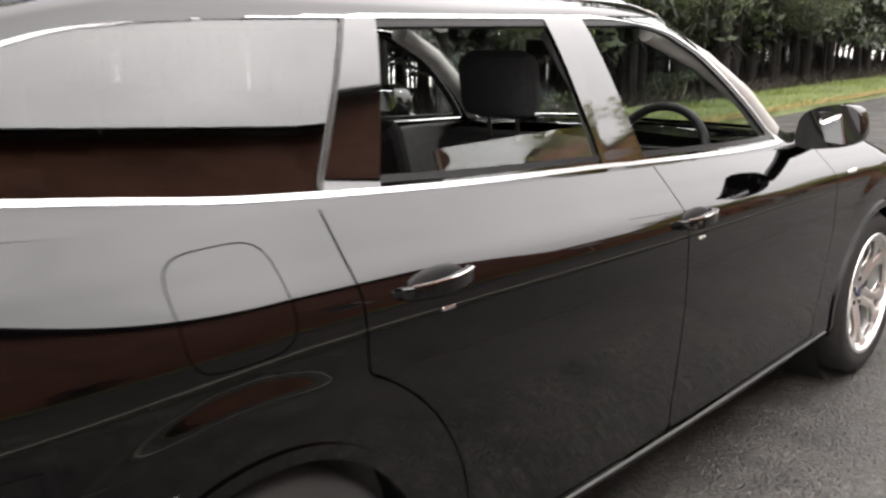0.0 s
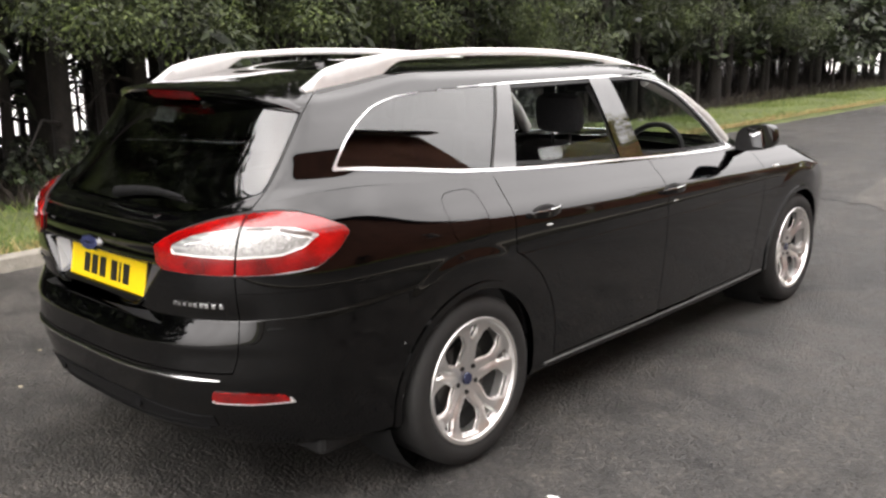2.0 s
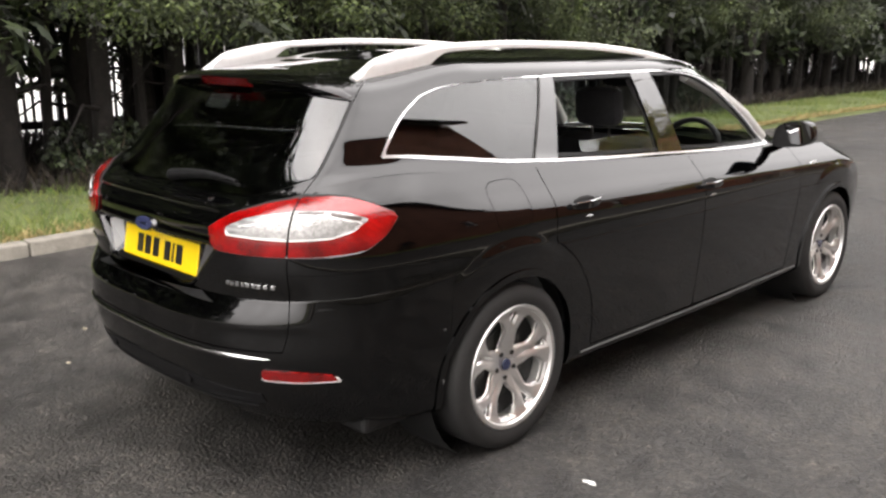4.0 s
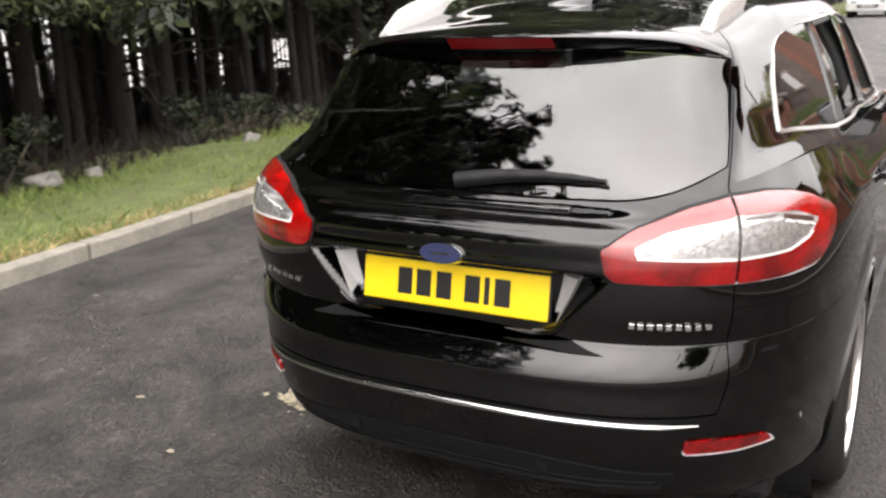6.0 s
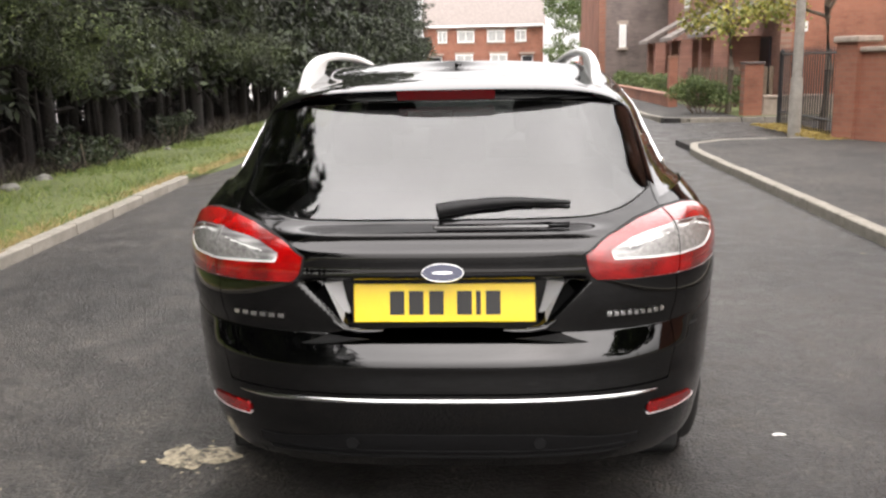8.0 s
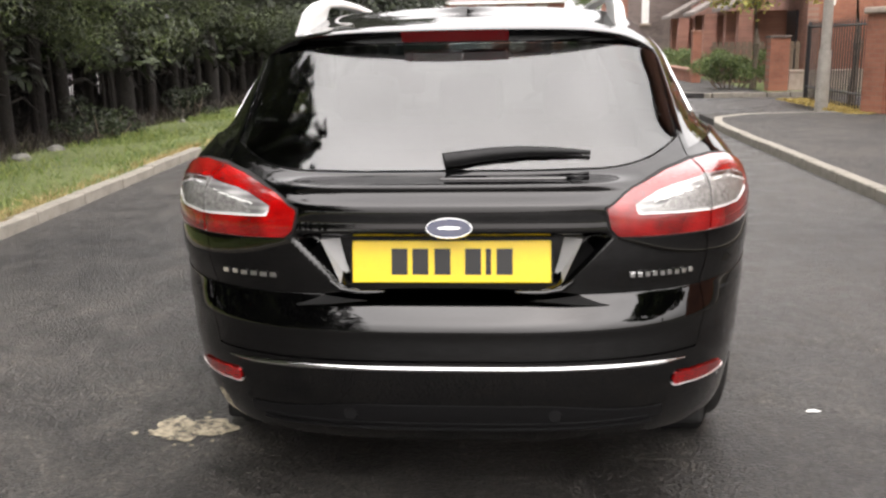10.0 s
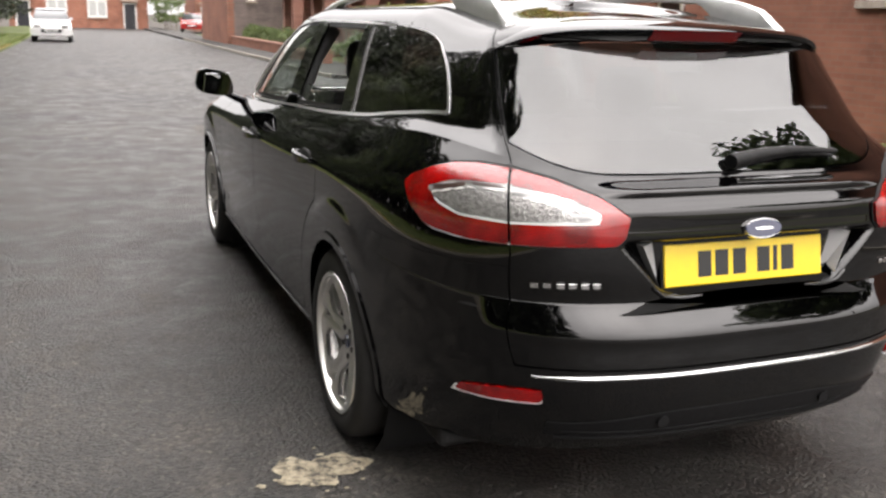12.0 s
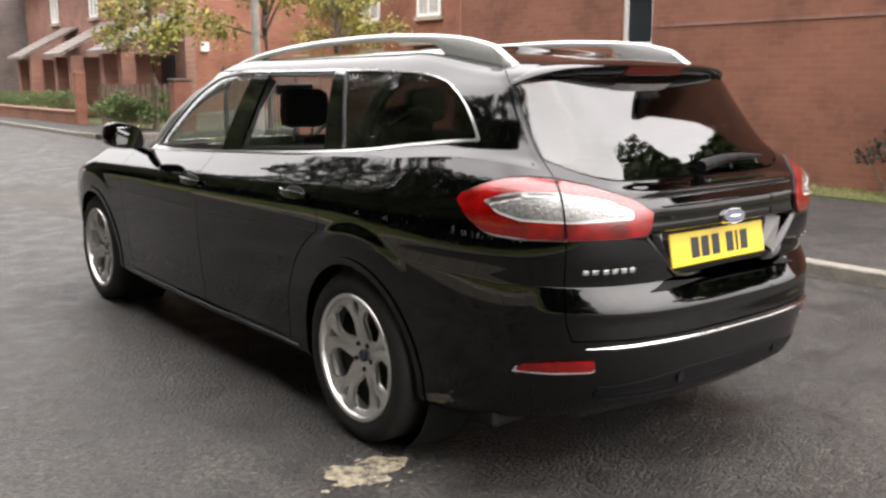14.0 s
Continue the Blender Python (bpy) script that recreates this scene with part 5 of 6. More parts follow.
bmesh.ops.transform(bm, matrix=Matrix.Translation((0.0, -0.058, 0.885)) @ Matrix.Rotation(radians(-14), 4, "X") @ Matrix.Diagonal((0.0585, 1, 0.0243, 1)), verts=bm.verts)
part("badge_centre", bm, M_BLUE, badge, smooth=True)
bm = bmesh.new()
add_cyl(bm, (0, 0.0, 0), (0, -0.0135, 0), 1.0, 0.97, seg=32)
bmesh.ops.transform(bm, matrix=Matrix.Translation((0.0, -0.058, 0.885)) @ Matrix.Rotation(radians(-14), 4, "X") @ Matrix.Diagonal((0.030, 1, 0.0035, 1)), verts=bm.verts)
part("badge_mark", bm, M_CHROME, badge, smooth=True)


def rear_at(x, z):
    """The tailgate's place at a width and a height: y and the skin's normal."""
    V = body[0]
    k = np.argmin((V[:, 0] - abs(x)) ** 2 + (V[:, 2] - z) ** 2 + (V[:, 6] > 0.95) * 9)
    return float(V[k, 1]), V[k, 3:6]


def lettering(name, x0, x1, z, count, label):
    root = empty(name, (0, 0, 0), label)
    root.parent = car
    for i in range(count):
        cx = x0 + (x1 - x0) * (i + 0.5) / count
        y, nn = rear_at(cx, z)
        w = abs(x1 - x0) / count * 0.33
        ang = math.atan2(nn[0] * (1 if cx > 0 else -1), -nn[1])
        bm = box((-w, -0.003, -0.0065), (w, 0.003, 0.0065), 0.001)
        bmesh.ops.transform(bm, matrix=Matrix.Translation((cx, y - 0.003, z)) @ Matrix.Rotation(ang, 4, "Z"), verts=bm.verts)
        part("letter_bar", bm, M_CHROME, root)


lettering("model_lettering", -0.628, -0.455, 0.757, 6, "small chrome lettering on the tailgate")
lettering("trim_lettering", 0.457, 0.633, 0.757, 9, "small chrome lettering on the tailgate")

# wiper: a tapered arm lying on the glass
def glass_at(x, z):
    V = top[0]
    k = np.argmin((V[:, 0] - abs(x)) ** 2 + (V[:, 2] - z) ** 2 + (V[:, 6] > 0.95) * 9 + (V[:, 7] > 4) * 9)
    return float(V[k, 1])


wp = []
for i in range(20):
    s = i / 19
    x, z = -0.02 + 0.385 * s, 1.042 + 0.016 * s + 0.012 * math.sin(math.pi * s)
    wp.append((x, glass_at(x, z) - 0.024, z))
wiper = part("rear_wiper", tube(wp, lambda s: 0.021 * (1 - 0.75 * s ** 1.3) + 0.001, 10, flat=0.95), M_BLACK, car, "black rear wiper arm", smooth=True)
part("wiper_blade", tube([(x, y + 0.012, z - 0.014) for x, y, z in wp[3:]], 0.005, 6), M_SEAL, wiper)
part("tailgate_latch", box((-0.03, 0.015, 0.992), (0.30, 0.05, 1.004), 0.004), M_GLOSSBLACK, car)

# lower grille lip and parking sensors
shell("diffuser_panel", body, [lambda x, y, z, p, q: np.where(p < 1, np.minimum(0.418 - 0.03 * sstep(0.2, 0.55, x) - z, z - 0.350), -1), lambda x, y, z, p, q: 0.56 - x], M_BLACK, car, raised=0.004, thick=0.008, sides="one", label="ribbed black plastic lower panel")
for zz in (0.362, 0.376, 0.390, 0.404):
    shell("rib", body, [lambda x, y, z, p, q, zz=zz: np.where(p < 1, 0.0022 - np.abs(z - zz), -1), lambda x, y, z, p, q: 0.52 - x], M_BLACK, car, raised=0.007, thick=0.005, sides="one")
shell("lower_lip", body, [lambda x, y, z, p, q: np.where(p < 1, z - 0.338, -1), lambda x, y, z, p, q: 0.342 - z, lambda x, y, z, p, q: 0.53 - x], M_BLACK, car, raised=0.008, thick=0.008, sides="one", label="thin dark lower edge")
for x in (-0.27, 0.27):
    y, nn = rear_at(x, 0.39)
    bm = bmesh.new()
    add_cyl(bm, (x, y + 0.01, 0.39), (x, y - 0.012, 0.388), 0.017, seg=20)
    part("parking_sensor", bm, M_BLACK, car, smooth=True)

# side indicator on the right wing, sticker in the tailgate glass
part("side_badge", box((0.862, 3.42, 0.838), (0.880, 3.50, 0.852), 0.003), M_SATIN, car)
a, b = glass_at(0.05, 1.265), glass_at(0.05, 1.315)
bm = box((-0.12, -0.0012, 0.0), (0.02, -0.0002, math.hypot(0.050, b - a)), 0.0)
bmesh.ops.transform(bm, matrix=Matrix.Translation((0, a + 0.008, 1.265)) @ Matrix.Rotation(-math.atan2(b - a, 0.050), 4, "X"), verts=bm.verts)
part("window_sticker", bm, M_STICKER, car, "small pale green sticker")

# ---- cabin ----
cabin = empty("cabin", (0, 0, 0), "dark fabric car interior")
cabin.parent = car
part("cabin_floor", box((-0.74, 0.35, 0.33), (0.74, 3.45, 0.37), 0.01), M_FABRIC, cabin)
for side in (1, -1):
    part("door_card", box((0.735 * side - 0.012, 1.05, 0.36), (0.735 * side + 0.012, 3.3, 0.955), 0.01), M_TRIMGREY, cabin)
    part("load_side", box((0.66 * side - 0.03, 0.42, 0.36), (0.66 * side + 0.03, 1.05, 1.02), 0.02), M_BLACK, cabin)
part("dashboard", add_box(box((-0.72, 3.05, 0.55), (0.72, 3.42, 0.90), 0.05), (-0.70, 3.10, 0.86), (0.70, 3.55, 0.93), 0.03), M_BLACK, cabin)
part("load_cover", box((-0.62, 0.45, 0.93), (0.62, 1.15, 0.95), 0.006), M_BLACK, cabin)


def seat(cx, cy, wide, bench):
    st = empty("car_seat")
    st.parent = cabin
    part("cushion", box((cx - wide / 2, cy, 0.40), (cx + wide / 2, cy + 0.50, 0.58), 0.05), M_FABRIC, st)
    bm = box((-wide / 2, -0.06, 0.0), (wide / 2, 0.07, 0.58), 0.05)
    bmesh.ops.transform(bm, matrix=Matrix.Translation((cx, cy + 0.02, 0.50)) @ Matrix.Rotation(radians(16), 4, "X"), verts=bm.verts)
    part("backrest", bm, M_FABRIC, st)
    for hx in ((-0.40, 0.0, 0.40) if bench else (0.0,)):
        bm = bmesh.new()
        add_box(bm, (-0.125, -0.05, 0.0), (0.125, 0.05, 0.185), 0.045)
        low = 0.06 if bench else 0.0
        bmesh.ops.transform(bm, matrix=Matrix.Translation((cx + hx, cy - 0.17, 1.105 - low)) @ Matrix.Rotation(radians(8), 4, "X"), verts=bm.verts)
        head = part("headrest", bm, M_FABRIC, st, smooth=True)
        for px in (-0.05, 0.05):
            bm = bmesh.new()
            add_cyl(bm, (cx + hx + px, cy - 0.16, 1.03 - low), (cx + hx + px, cy - 0.17, 1.13 - low), 0.006, seg=8)
            part("headrest_post", bm, M_DISC, head)


seat(0.37, 2.30, 0.52, False)
seat(-0.37, 2.30, 0.52, False)
seat(0.0, 1.42, 1.30, True)
ring = [(0.37 + 0.185 * math.cos(a), 2.98 + 0.07 * math.sin(a), 0.90 + 0.175 * math.sin(a)) for a in (2 * math.pi * k / 32 for k in range(32))]
wheel_ob = part("steering_wheel", tube(ring, 0.016, 10, closed=True, up=(0, 1, 0.3)), M_BLACK, cabin, smooth=True)
part("wheel_hub", box((0.27, 2.98, 0.84), (0.47, 3.02, 0.94), 0.03), M_BLACK, wheel_ob)
part("interior_mirror", box((-0.12, 2.86, 1.25), (0.12, 2.89, 1.31), 0.012), M_BLACK, cabin)
for side in (1, -1):
    part("pillar_trim", tube([(0.53 * side, 2.62, 1.335), (0.585 * side, 2.86, 1.24), (0.635 * side, 3.06, 1.12), (0.675 * side, 3.21, 0.99)], 0.034, 12), M_PILLAR, cabin, smooth=True)
    part("pillar_trim", tube([(0.56 * side, 2.09, 1.34), (0.64 * side, 2.12, 1.2), (0.70 * side, 2.14, 1.02)], 0.03, 12), M_TRIMGREY, cabin, smooth=True)
part("headlining", box((-0.48, 0.66, 1.352), (0.48, 2.45, 1.366), 0.004), M_PILLAR, cabin)

# ---- stain, litter ----
def blot(name, cx, cy, r, material, label, seed, stretch=1.0, category="stain"):
    rnd = random.Random(seed)
    bm = bmesh.new()
    n = 40
    ph = [rnd.uniform(0, 6.28) for _ in range(5)]
    ring_v = []
    for k in range(n):
        a = 2 * math.pi * k / n
        rr = r * (1 + 0.22 * math.sin(2 * a + ph[0]) + 0.16 * math.sin(3 * a + ph[1]) + 0.12 * math.sin(5 * a + ph[2]) + 0.1 * math.sin(9 * a + ph[3]))
        ring_v.append(bm.verts.new((cx + rr * math.cos(a) * stretch, cy + rr * math.sin(a), 0.0035)))
    c = bm.verts.new((cx, cy, 0.008))
    for k in range(n):
        bm.faces.new((c, ring_v[k], ring_v[(k + 1) % n]))
    return part(name, bm, material, None, label, category=category, smooth=True)


blot("cement_stain", -1.0, 0.66, 0.112, M_STAIN, "pale cement stain on the asphalt", 4, 1.1)
rnd = random.Random(31)
for k in range(16):
    a, d = rnd.uniform(0, 6.28), rnd.uniform(0.08, 0.17)
    blot("cement_crumb", -1.0 + 1.2 * d * math.cos(a), 0.66 + d * math.sin(a), rnd.uniform(0.004, 0.014), M_SAND, "crumb of pale cement on the asphalt", k + 200, 1.1, "stain")
rnd = random.Random(9)
for k in range(34):
    x = rnd.choice((rnd.uniform(-3.2, -1.1), rnd.uniform(1.1, 3.1), rnd.uniform(2.2, 3.12)))
    y = rnd.uniform(-1.5, 14)
    blot("litter_leaf", x, y, rnd.uniform(0.006, 0.014), M_SAND, "small pale fallen leaf on the road", k + 20, 1.2, "leaf")
blot("litter_leaf", 1.257, 0.892, 0.014, M_WHITE, "small white scrap of litter on the road", 3, 1.5, "litter")
blot("litter_leaf", 1.9, 1.25, 0.013, M_WHITE, "small white scrap of litter on the road", 5, 1.5, "litter")

# ---- verge stones ----
def stone(x, y, r, seed):
    rnd = random.Random(seed)
    bm = bmesh.new()
    bmesh.ops.create_icosphere(bm, subdivisions=3, radius=1.0)
    for v in bm.verts:
        f = 1 + 0.35 * noise.noise(v.co * 1.3 + Vector((seed, 0, 0)))
        v.co = Vector((v.co.x * r * f, v.co.y * r * 1.3 * f, max(-0.3, v.co.z) * r * 0.75 * f))
    bmesh.ops.transform(bm, matrix=Matrix.Rotation(rnd.uniform(0, 3), 4, "Z"), verts=bm.verts)
    ob = part("verge_stone", bm, M_STONE, None, "pale grey boulder on the grass verge", category="stone", group="stones on the verge")
    ob.location = (x, y, 0.12 + 0.2 * r)
    return ob


for i, (x, y, r) in enumerate(((-5.2, 5.25, 0.13), (-5.3, 2.85, 0.17), (-5.25, 3.3, 0.11), (-5.45, 2.3, 0.15), (-5.5, 8.5, 0.12), (-5.45, 7.6, 0.12), (-5.35, 12.5, 0.09))):
    stone(x, y, 0.7 * r, i + 1)

# ---- foliage ----
def leaf_cloud(name, centres, size, count, material, parent, seed, droop=0.0, aspect=2.2, flat=0.62, outward=0.0):
    """Many small pointed leaves scattered round centres (x, y, z, radius); outward turns their faces to the light."""
    rng = np.random.default_rng(seed)
    C = np.array(centres)
    w = C[:, 3] ** 2
    pick = rng.choice(len(C), count, p=w / w.sum())
    d = rng.normal(size=(count, 3))
    d /= np.linalg.norm(d, axis=1, keepdims=True)
    rad = C[pick, 3] * rng.uniform(0.25, 1.0, count) ** 0.6
    P = C[pick, :3] + d * rad[:, None] * np.array([1, 1, flat])
    P[:, 2] -= droop * rng.uniform(0, 1, count) ** 2
    t = rng.normal(size=(count, 3)) + d * 0.8
    t[:, 2] -= 0.5
    if outward:
        face = d * outward + np.array([0, 0, 0.6 * outward]) + rng.normal(0, 0.45, (count, 3))
        face /= np.linalg.norm(face, axis=1, keepdims=True)
        t -= face * (t * face).sum(1)[:, None]
    t /= np.maximum(np.linalg.norm(t, axis=1, keepdims=True), 1e-6)
    b = np.cross(t, face if outward else rng.normal(size=(count, 3)))
    b /= np.maximum(np.linalg.norm(b, axis=1, keepdims=True), 1e-6)
    s = size * rng.uniform(0.5, 1.4, count)[:, None]
    V = np.stack([P - t * s * 0.5, P + b * s / aspect * 0.5, P + t * s * 0.5, P - b * s / aspect * 0.5], 1).reshape(-1, 3)
    F = np.arange(count * 4).reshape(-1, 4)
    me = bpy.data.meshes.new(name)
    me.from_pydata(V.tolist(), [], F.tolist())
    me.materials.append(material)
    ob = new(name, me)
    ob.parent = parent
    return tagged(ob, kind="stuff")


def conifer(seed, height, leaf, count, limbs=58, needles=None, full=1.0, low=1.9):
    rnd = random.Random(seed)
    root = empty("conifer_tree", (0, 0, 0), "tall dark conifer with bare lower trunk and drooping green branches", category="tree", group="belt of conifers beside the verge")
    lean = (rnd.uniform(-0.25, 0.25), rnd.uniform(-0.25, 0.25))
    r0 = rnd.uniform(0.085, 0.165)
    pts = [(lean[0] * s + 0.04 * math.sin(5 * s + seed), lean[1] * s, height * s - 0.2) for s in (i / 9 for i in range(10))]
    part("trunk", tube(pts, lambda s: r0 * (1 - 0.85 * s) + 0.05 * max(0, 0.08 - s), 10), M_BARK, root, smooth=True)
    bm = bmesh.new()
    cen = []
    for k in range(limbs):
        z = rnd.uniform(low, height) if k > 8 else rnd.uniform(0.6, low)
        a = rnd.uniform(0, 6.28)
        s = z / height
        ln = (2.0 * (1 - s) + 0.35) * rnd.uniform(0.6, 1.1)
        bare = k <= 8
        if bare:
            ln *= 0.4
        x0, y0 = lean[0] * s, lean[1] * s
        tipz = z + (0.10 if z > 4 else -0.25) * ln
        p = [(x0, y0, z), (x0 + 0.5 * ln * math.cos(a), y0 + 0.5 * ln * math.sin(a), z + 0.08), (x0 + ln * math.cos(a), y0 + ln * math.sin(a), tipz)]
        t = tube(p, lambda q: 0.022 * (1 - 0.8 * q) * (1.3 - s), 5)
        me = bpy.data.meshes.new("limb_tmp")
        t.to_mesh(me)
        t.free()
        bm.from_mesh(me)
        bpy.data.meshes.remove(me)
        if not bare:
            for q in (0.45, 0.75, 1.05):
                cen.append((x0 + q * ln * math.cos(a), y0 + q * ln * math.sin(a), z + (tipz - z) * q, (0.24 + 0.26 * (1 - s) * rnd.uniform(0.6, 1.3)) * full))
    part("branchwork", bm, M_BARK, root, kind="stuff")
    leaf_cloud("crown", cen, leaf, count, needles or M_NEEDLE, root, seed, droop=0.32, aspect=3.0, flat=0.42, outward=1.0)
    return root


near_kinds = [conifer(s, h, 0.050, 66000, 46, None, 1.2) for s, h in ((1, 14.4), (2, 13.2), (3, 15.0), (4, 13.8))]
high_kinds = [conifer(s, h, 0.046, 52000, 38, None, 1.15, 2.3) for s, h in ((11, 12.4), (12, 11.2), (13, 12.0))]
# rear rows carry the foliage with shade put into its colour
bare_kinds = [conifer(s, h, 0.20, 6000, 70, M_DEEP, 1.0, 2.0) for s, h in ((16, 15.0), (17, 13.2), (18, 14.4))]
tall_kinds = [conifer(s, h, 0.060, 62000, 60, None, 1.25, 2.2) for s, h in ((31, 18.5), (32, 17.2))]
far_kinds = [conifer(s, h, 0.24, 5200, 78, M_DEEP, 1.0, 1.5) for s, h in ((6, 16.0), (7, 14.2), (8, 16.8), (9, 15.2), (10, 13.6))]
rnd = random.Random(77)
spots = []
y = -16.0
while y < 76:
    near = -6.1 - rnd.uniform(0, 0.7) + (float(LEFT(y)) + 3.6) * 0.8
    spots.append((near, y, ("tall" if 1.0 < y < 8.0 else "high" if y < 5.2 else "near") if -4 < y < 22 else "far"))
    if -13 < y < 45:
        thin = 0.8 < y < 7.0
        spots.append((near - rnd.uniform(1.0, 1.6), y + rnd.uniform(0.2, 0.9), "bare" if thin else "far"))
        if thin and (y > 2.6 or rnd.random() < 0.4):
            spots.append((near - rnd.uniform(1.9, 2.5), y, "bare"))
        if y < 30 and not thin:
            spots.append((near - rnd.uniform(1.9, 2.5), y + rnd.uniform(-0.4, 0.3), "far"))
            if not 7.0 < y < 16:
                spots.append((near - rnd.uniform(2.5, 2.8), y + rnd.uniform(0.3, 0.9), "far"))
    y += rnd.uniform(0.8, 1.4) if y < 20 else rnd.uniform(1.6, 2.4)
for k in range(7):
    spots.append((-7.0 - 0.5 * (k % 2), -7.0 + 0.95 * k, "far"))
kinds = {"near": near_kinds, "high": high_kinds, "bare": bare_kinds, "tall": tall_kinds, "far": far_kinds}
used = {k: 0 for k in kinds}
for x, y, close in spots:
    m = Matrix.Translation((x, y, 0.0)) @ Matrix.Rotation(rnd.uniform(0, 6.28), 4, "Z")
    pool = kinds[close]
    if used[close] < len(pool):
        pool[used[close]].matrix_basis = m
    else:
        copy_thing(pool[used[close] % len(pool)], m)
    used[close] += 1


def bare_pole(seed):
    rnd = random.Random(seed)
    root = empty("dead_conifer", (0, 0, 0), "thin bare dead conifer stem among the trees", category="tree", group="bare stems in the conifer belt")
    h = rnd.uniform(5.5, 7.5)
    r0 = rnd.uniform(0.035, 0.07)
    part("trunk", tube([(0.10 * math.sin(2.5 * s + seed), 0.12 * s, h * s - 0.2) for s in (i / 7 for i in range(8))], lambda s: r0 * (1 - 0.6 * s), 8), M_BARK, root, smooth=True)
    for k in range(9):
        a, z, ln = rnd.uniform(0, 6.28), rnd.uniform(0.5, 3.5), rnd.uniform(0.3, 0.9)
        part("limb", tube([(0, 0, z), (0.5 * ln * math.cos(a), 0.5 * ln * math.sin(a), z + 0.03), (ln * math.cos(a), ln * math.sin(a), z - 0.12)], lambda s: 0.012 * (1 - 0.7 * s), 5), M_BARK, root)
    return root


poles = [bare_pole(s) for s in (21, 22, 23, 24)]
rnd = random.Random(5)
for i in range(260):
    y = -7 + 40 * rnd.random() ** 1.3 if i < 150 else rnd.uniform(-12, 8)
    if 1.5 < y < 3.4 and i % 2:
        continue
    m = Matrix.Translation((-6.4 - 2.4 * rnd.random(), y, -0.1)) @ Matrix.Rotation(rnd.uniform(0, 6.28), 4, "Z")
    if i < 4:
        poles[i].matrix_basis = m
    else:
        copy_thing(poles[i % 4], m)


def blades(name, count, area, height, width, material, seed, label, lean=0.5):
    rng = np.random.default_rng(seed)
    x, y, z = area(rng, count)
    h = height * rng.uniform(0.45, 1.5, count)
    a = rng.uniform(0, 6.28, count)
    w = width * rng.uniform(0.6, 1.4, count)
    lx, ly = rng.normal(0, lean, count) * h, rng.normal(0, lean, count) * h
    base = np.stack([x, y, z - 0.02], 1)
    off = np.stack([np.cos(a) * w, np.sin(a) * w, 0 * w], 1)
    mid = base + np.stack([lx * 0.35, ly * 0.35, h * 0.6], 1)
    tip = base + np.stack([lx, ly, h], 1)
    V = np.stack([base - off, base + off, mid + off * 0.7, tip, mid - off * 0.7], 1).reshape(-1, 3)
    F = np.arange(count * 5).reshape(-1, 5)
    me = bpy.data.meshes.new(name)
    me.from_pydata(V.tolist(), [], F.tolist())
    me.materials.append(material)
    return tagged(new(name, me), label, category="grass", kind="stuff")


def verge_area(rng, n):
    y = -9 + 60 * rng.uniform(0, 1, n) ** 1.5
    e = LEFT(y) - np.where(y < 9.4, 0.14, -0.05)
    x = e - 1.75 * rng.uniform(0, 1, n) ** 0.9
    return x, y, 0.09 + 0 * y


def under_area(rng, n):
    y = -9 + 55 * rng.uniform(0, 1, n) ** 1.4
    x = LEFT(y) - 1.75 - 2.6 * rng.uniform(0, 1, n) ** 1.3
    return x, y, 0.02 + 0 * y


blades("verge_grass", 75000, verge_area, 0.085, 0.0042, M_GRASS, 5, "rough green and straw grass on the verge", 0.45)
def straw_area(rng, n):
    y = -9 + 45 * rng.uniform(0, 1, n) ** 1.5
    e = LEFT(y) - np.where(y < 9.4, 0.14, -0.05)
    return e - np.abs(rng.normal(0, 0.14, n)) * (0.7 + 0.5 * np.sin(1.3 * y)), y, 0.085 + 0 * y


blades("straw_grass", 16000, straw_area, 0.06, 0.0048, leaf_mat("straw_blades", (0.26, 0.19, 0.08), (0.52, 0.42, 0.2)), 15, "dry straw-yellow grass along the kerb", 0.8)


def wall_area(rng, n):
    return 6.55 + 0.8 * rng.uniform(0, 1, n), -0.5 + 13.5 * rng.uniform(0, 1, n), 0.11 + 0 * rng.uniform(0, 1, n)


blades("strip_grass", 9000, wall_area, 0.05, 0.005, leaf_mat("strip_blades", (0.13, 0.13, 0.05), (0.36, 0.30, 0.12)), 8, "thin yellowed grass and leaf litter below the brick wall", 0.6)
def railing_area(rng, n):
    y = 12.9 + 4.1 * rng.uniform(0, 1, n)
    return 5.55 + 0.75 * rng.uniform(0, 1, n) ** 0.8, y, 0.1 + 0 * y


blades("fallen_leaves", 2600, railing_area, 0.035, 0.022, leaf_mat("yellow_leaf_litter", (0.20, 0.14, 0.04), (0.50, 0.38, 0.10)), 28, "yellow fallen leaves along the foot of the railings", 1.6)
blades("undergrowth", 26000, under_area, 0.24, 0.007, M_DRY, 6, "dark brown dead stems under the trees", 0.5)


def brush_area(rng, n):
    y = -10 + 40 * rng.uniform(0, 1, n) ** 1.2
    x = LEFT(y) - 3.2 - 1.9 * rng.uniform(0, 1, n)
    return x, y, 0.0 + 0 * y


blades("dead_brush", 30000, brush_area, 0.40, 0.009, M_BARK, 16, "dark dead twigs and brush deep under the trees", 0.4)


def shrub(name, centres, count, size, material, place, label, seed, category="bush", **k):
    root = empty(name, place, label, category=category, **k)
    leaf_cloud("foliage", centres, size, count, material, root, seed, aspect=1.7)
    bm = bmesh.new()
    for x, y, z, r in centres[:14]:
        add_cyl(bm, (x * 0.4, y * 0.4, 0), (x, y, z), 0.015, 0.006, seg=5)
    part("stem", bm, M_BARK2, root, kind="stuff")
    return root


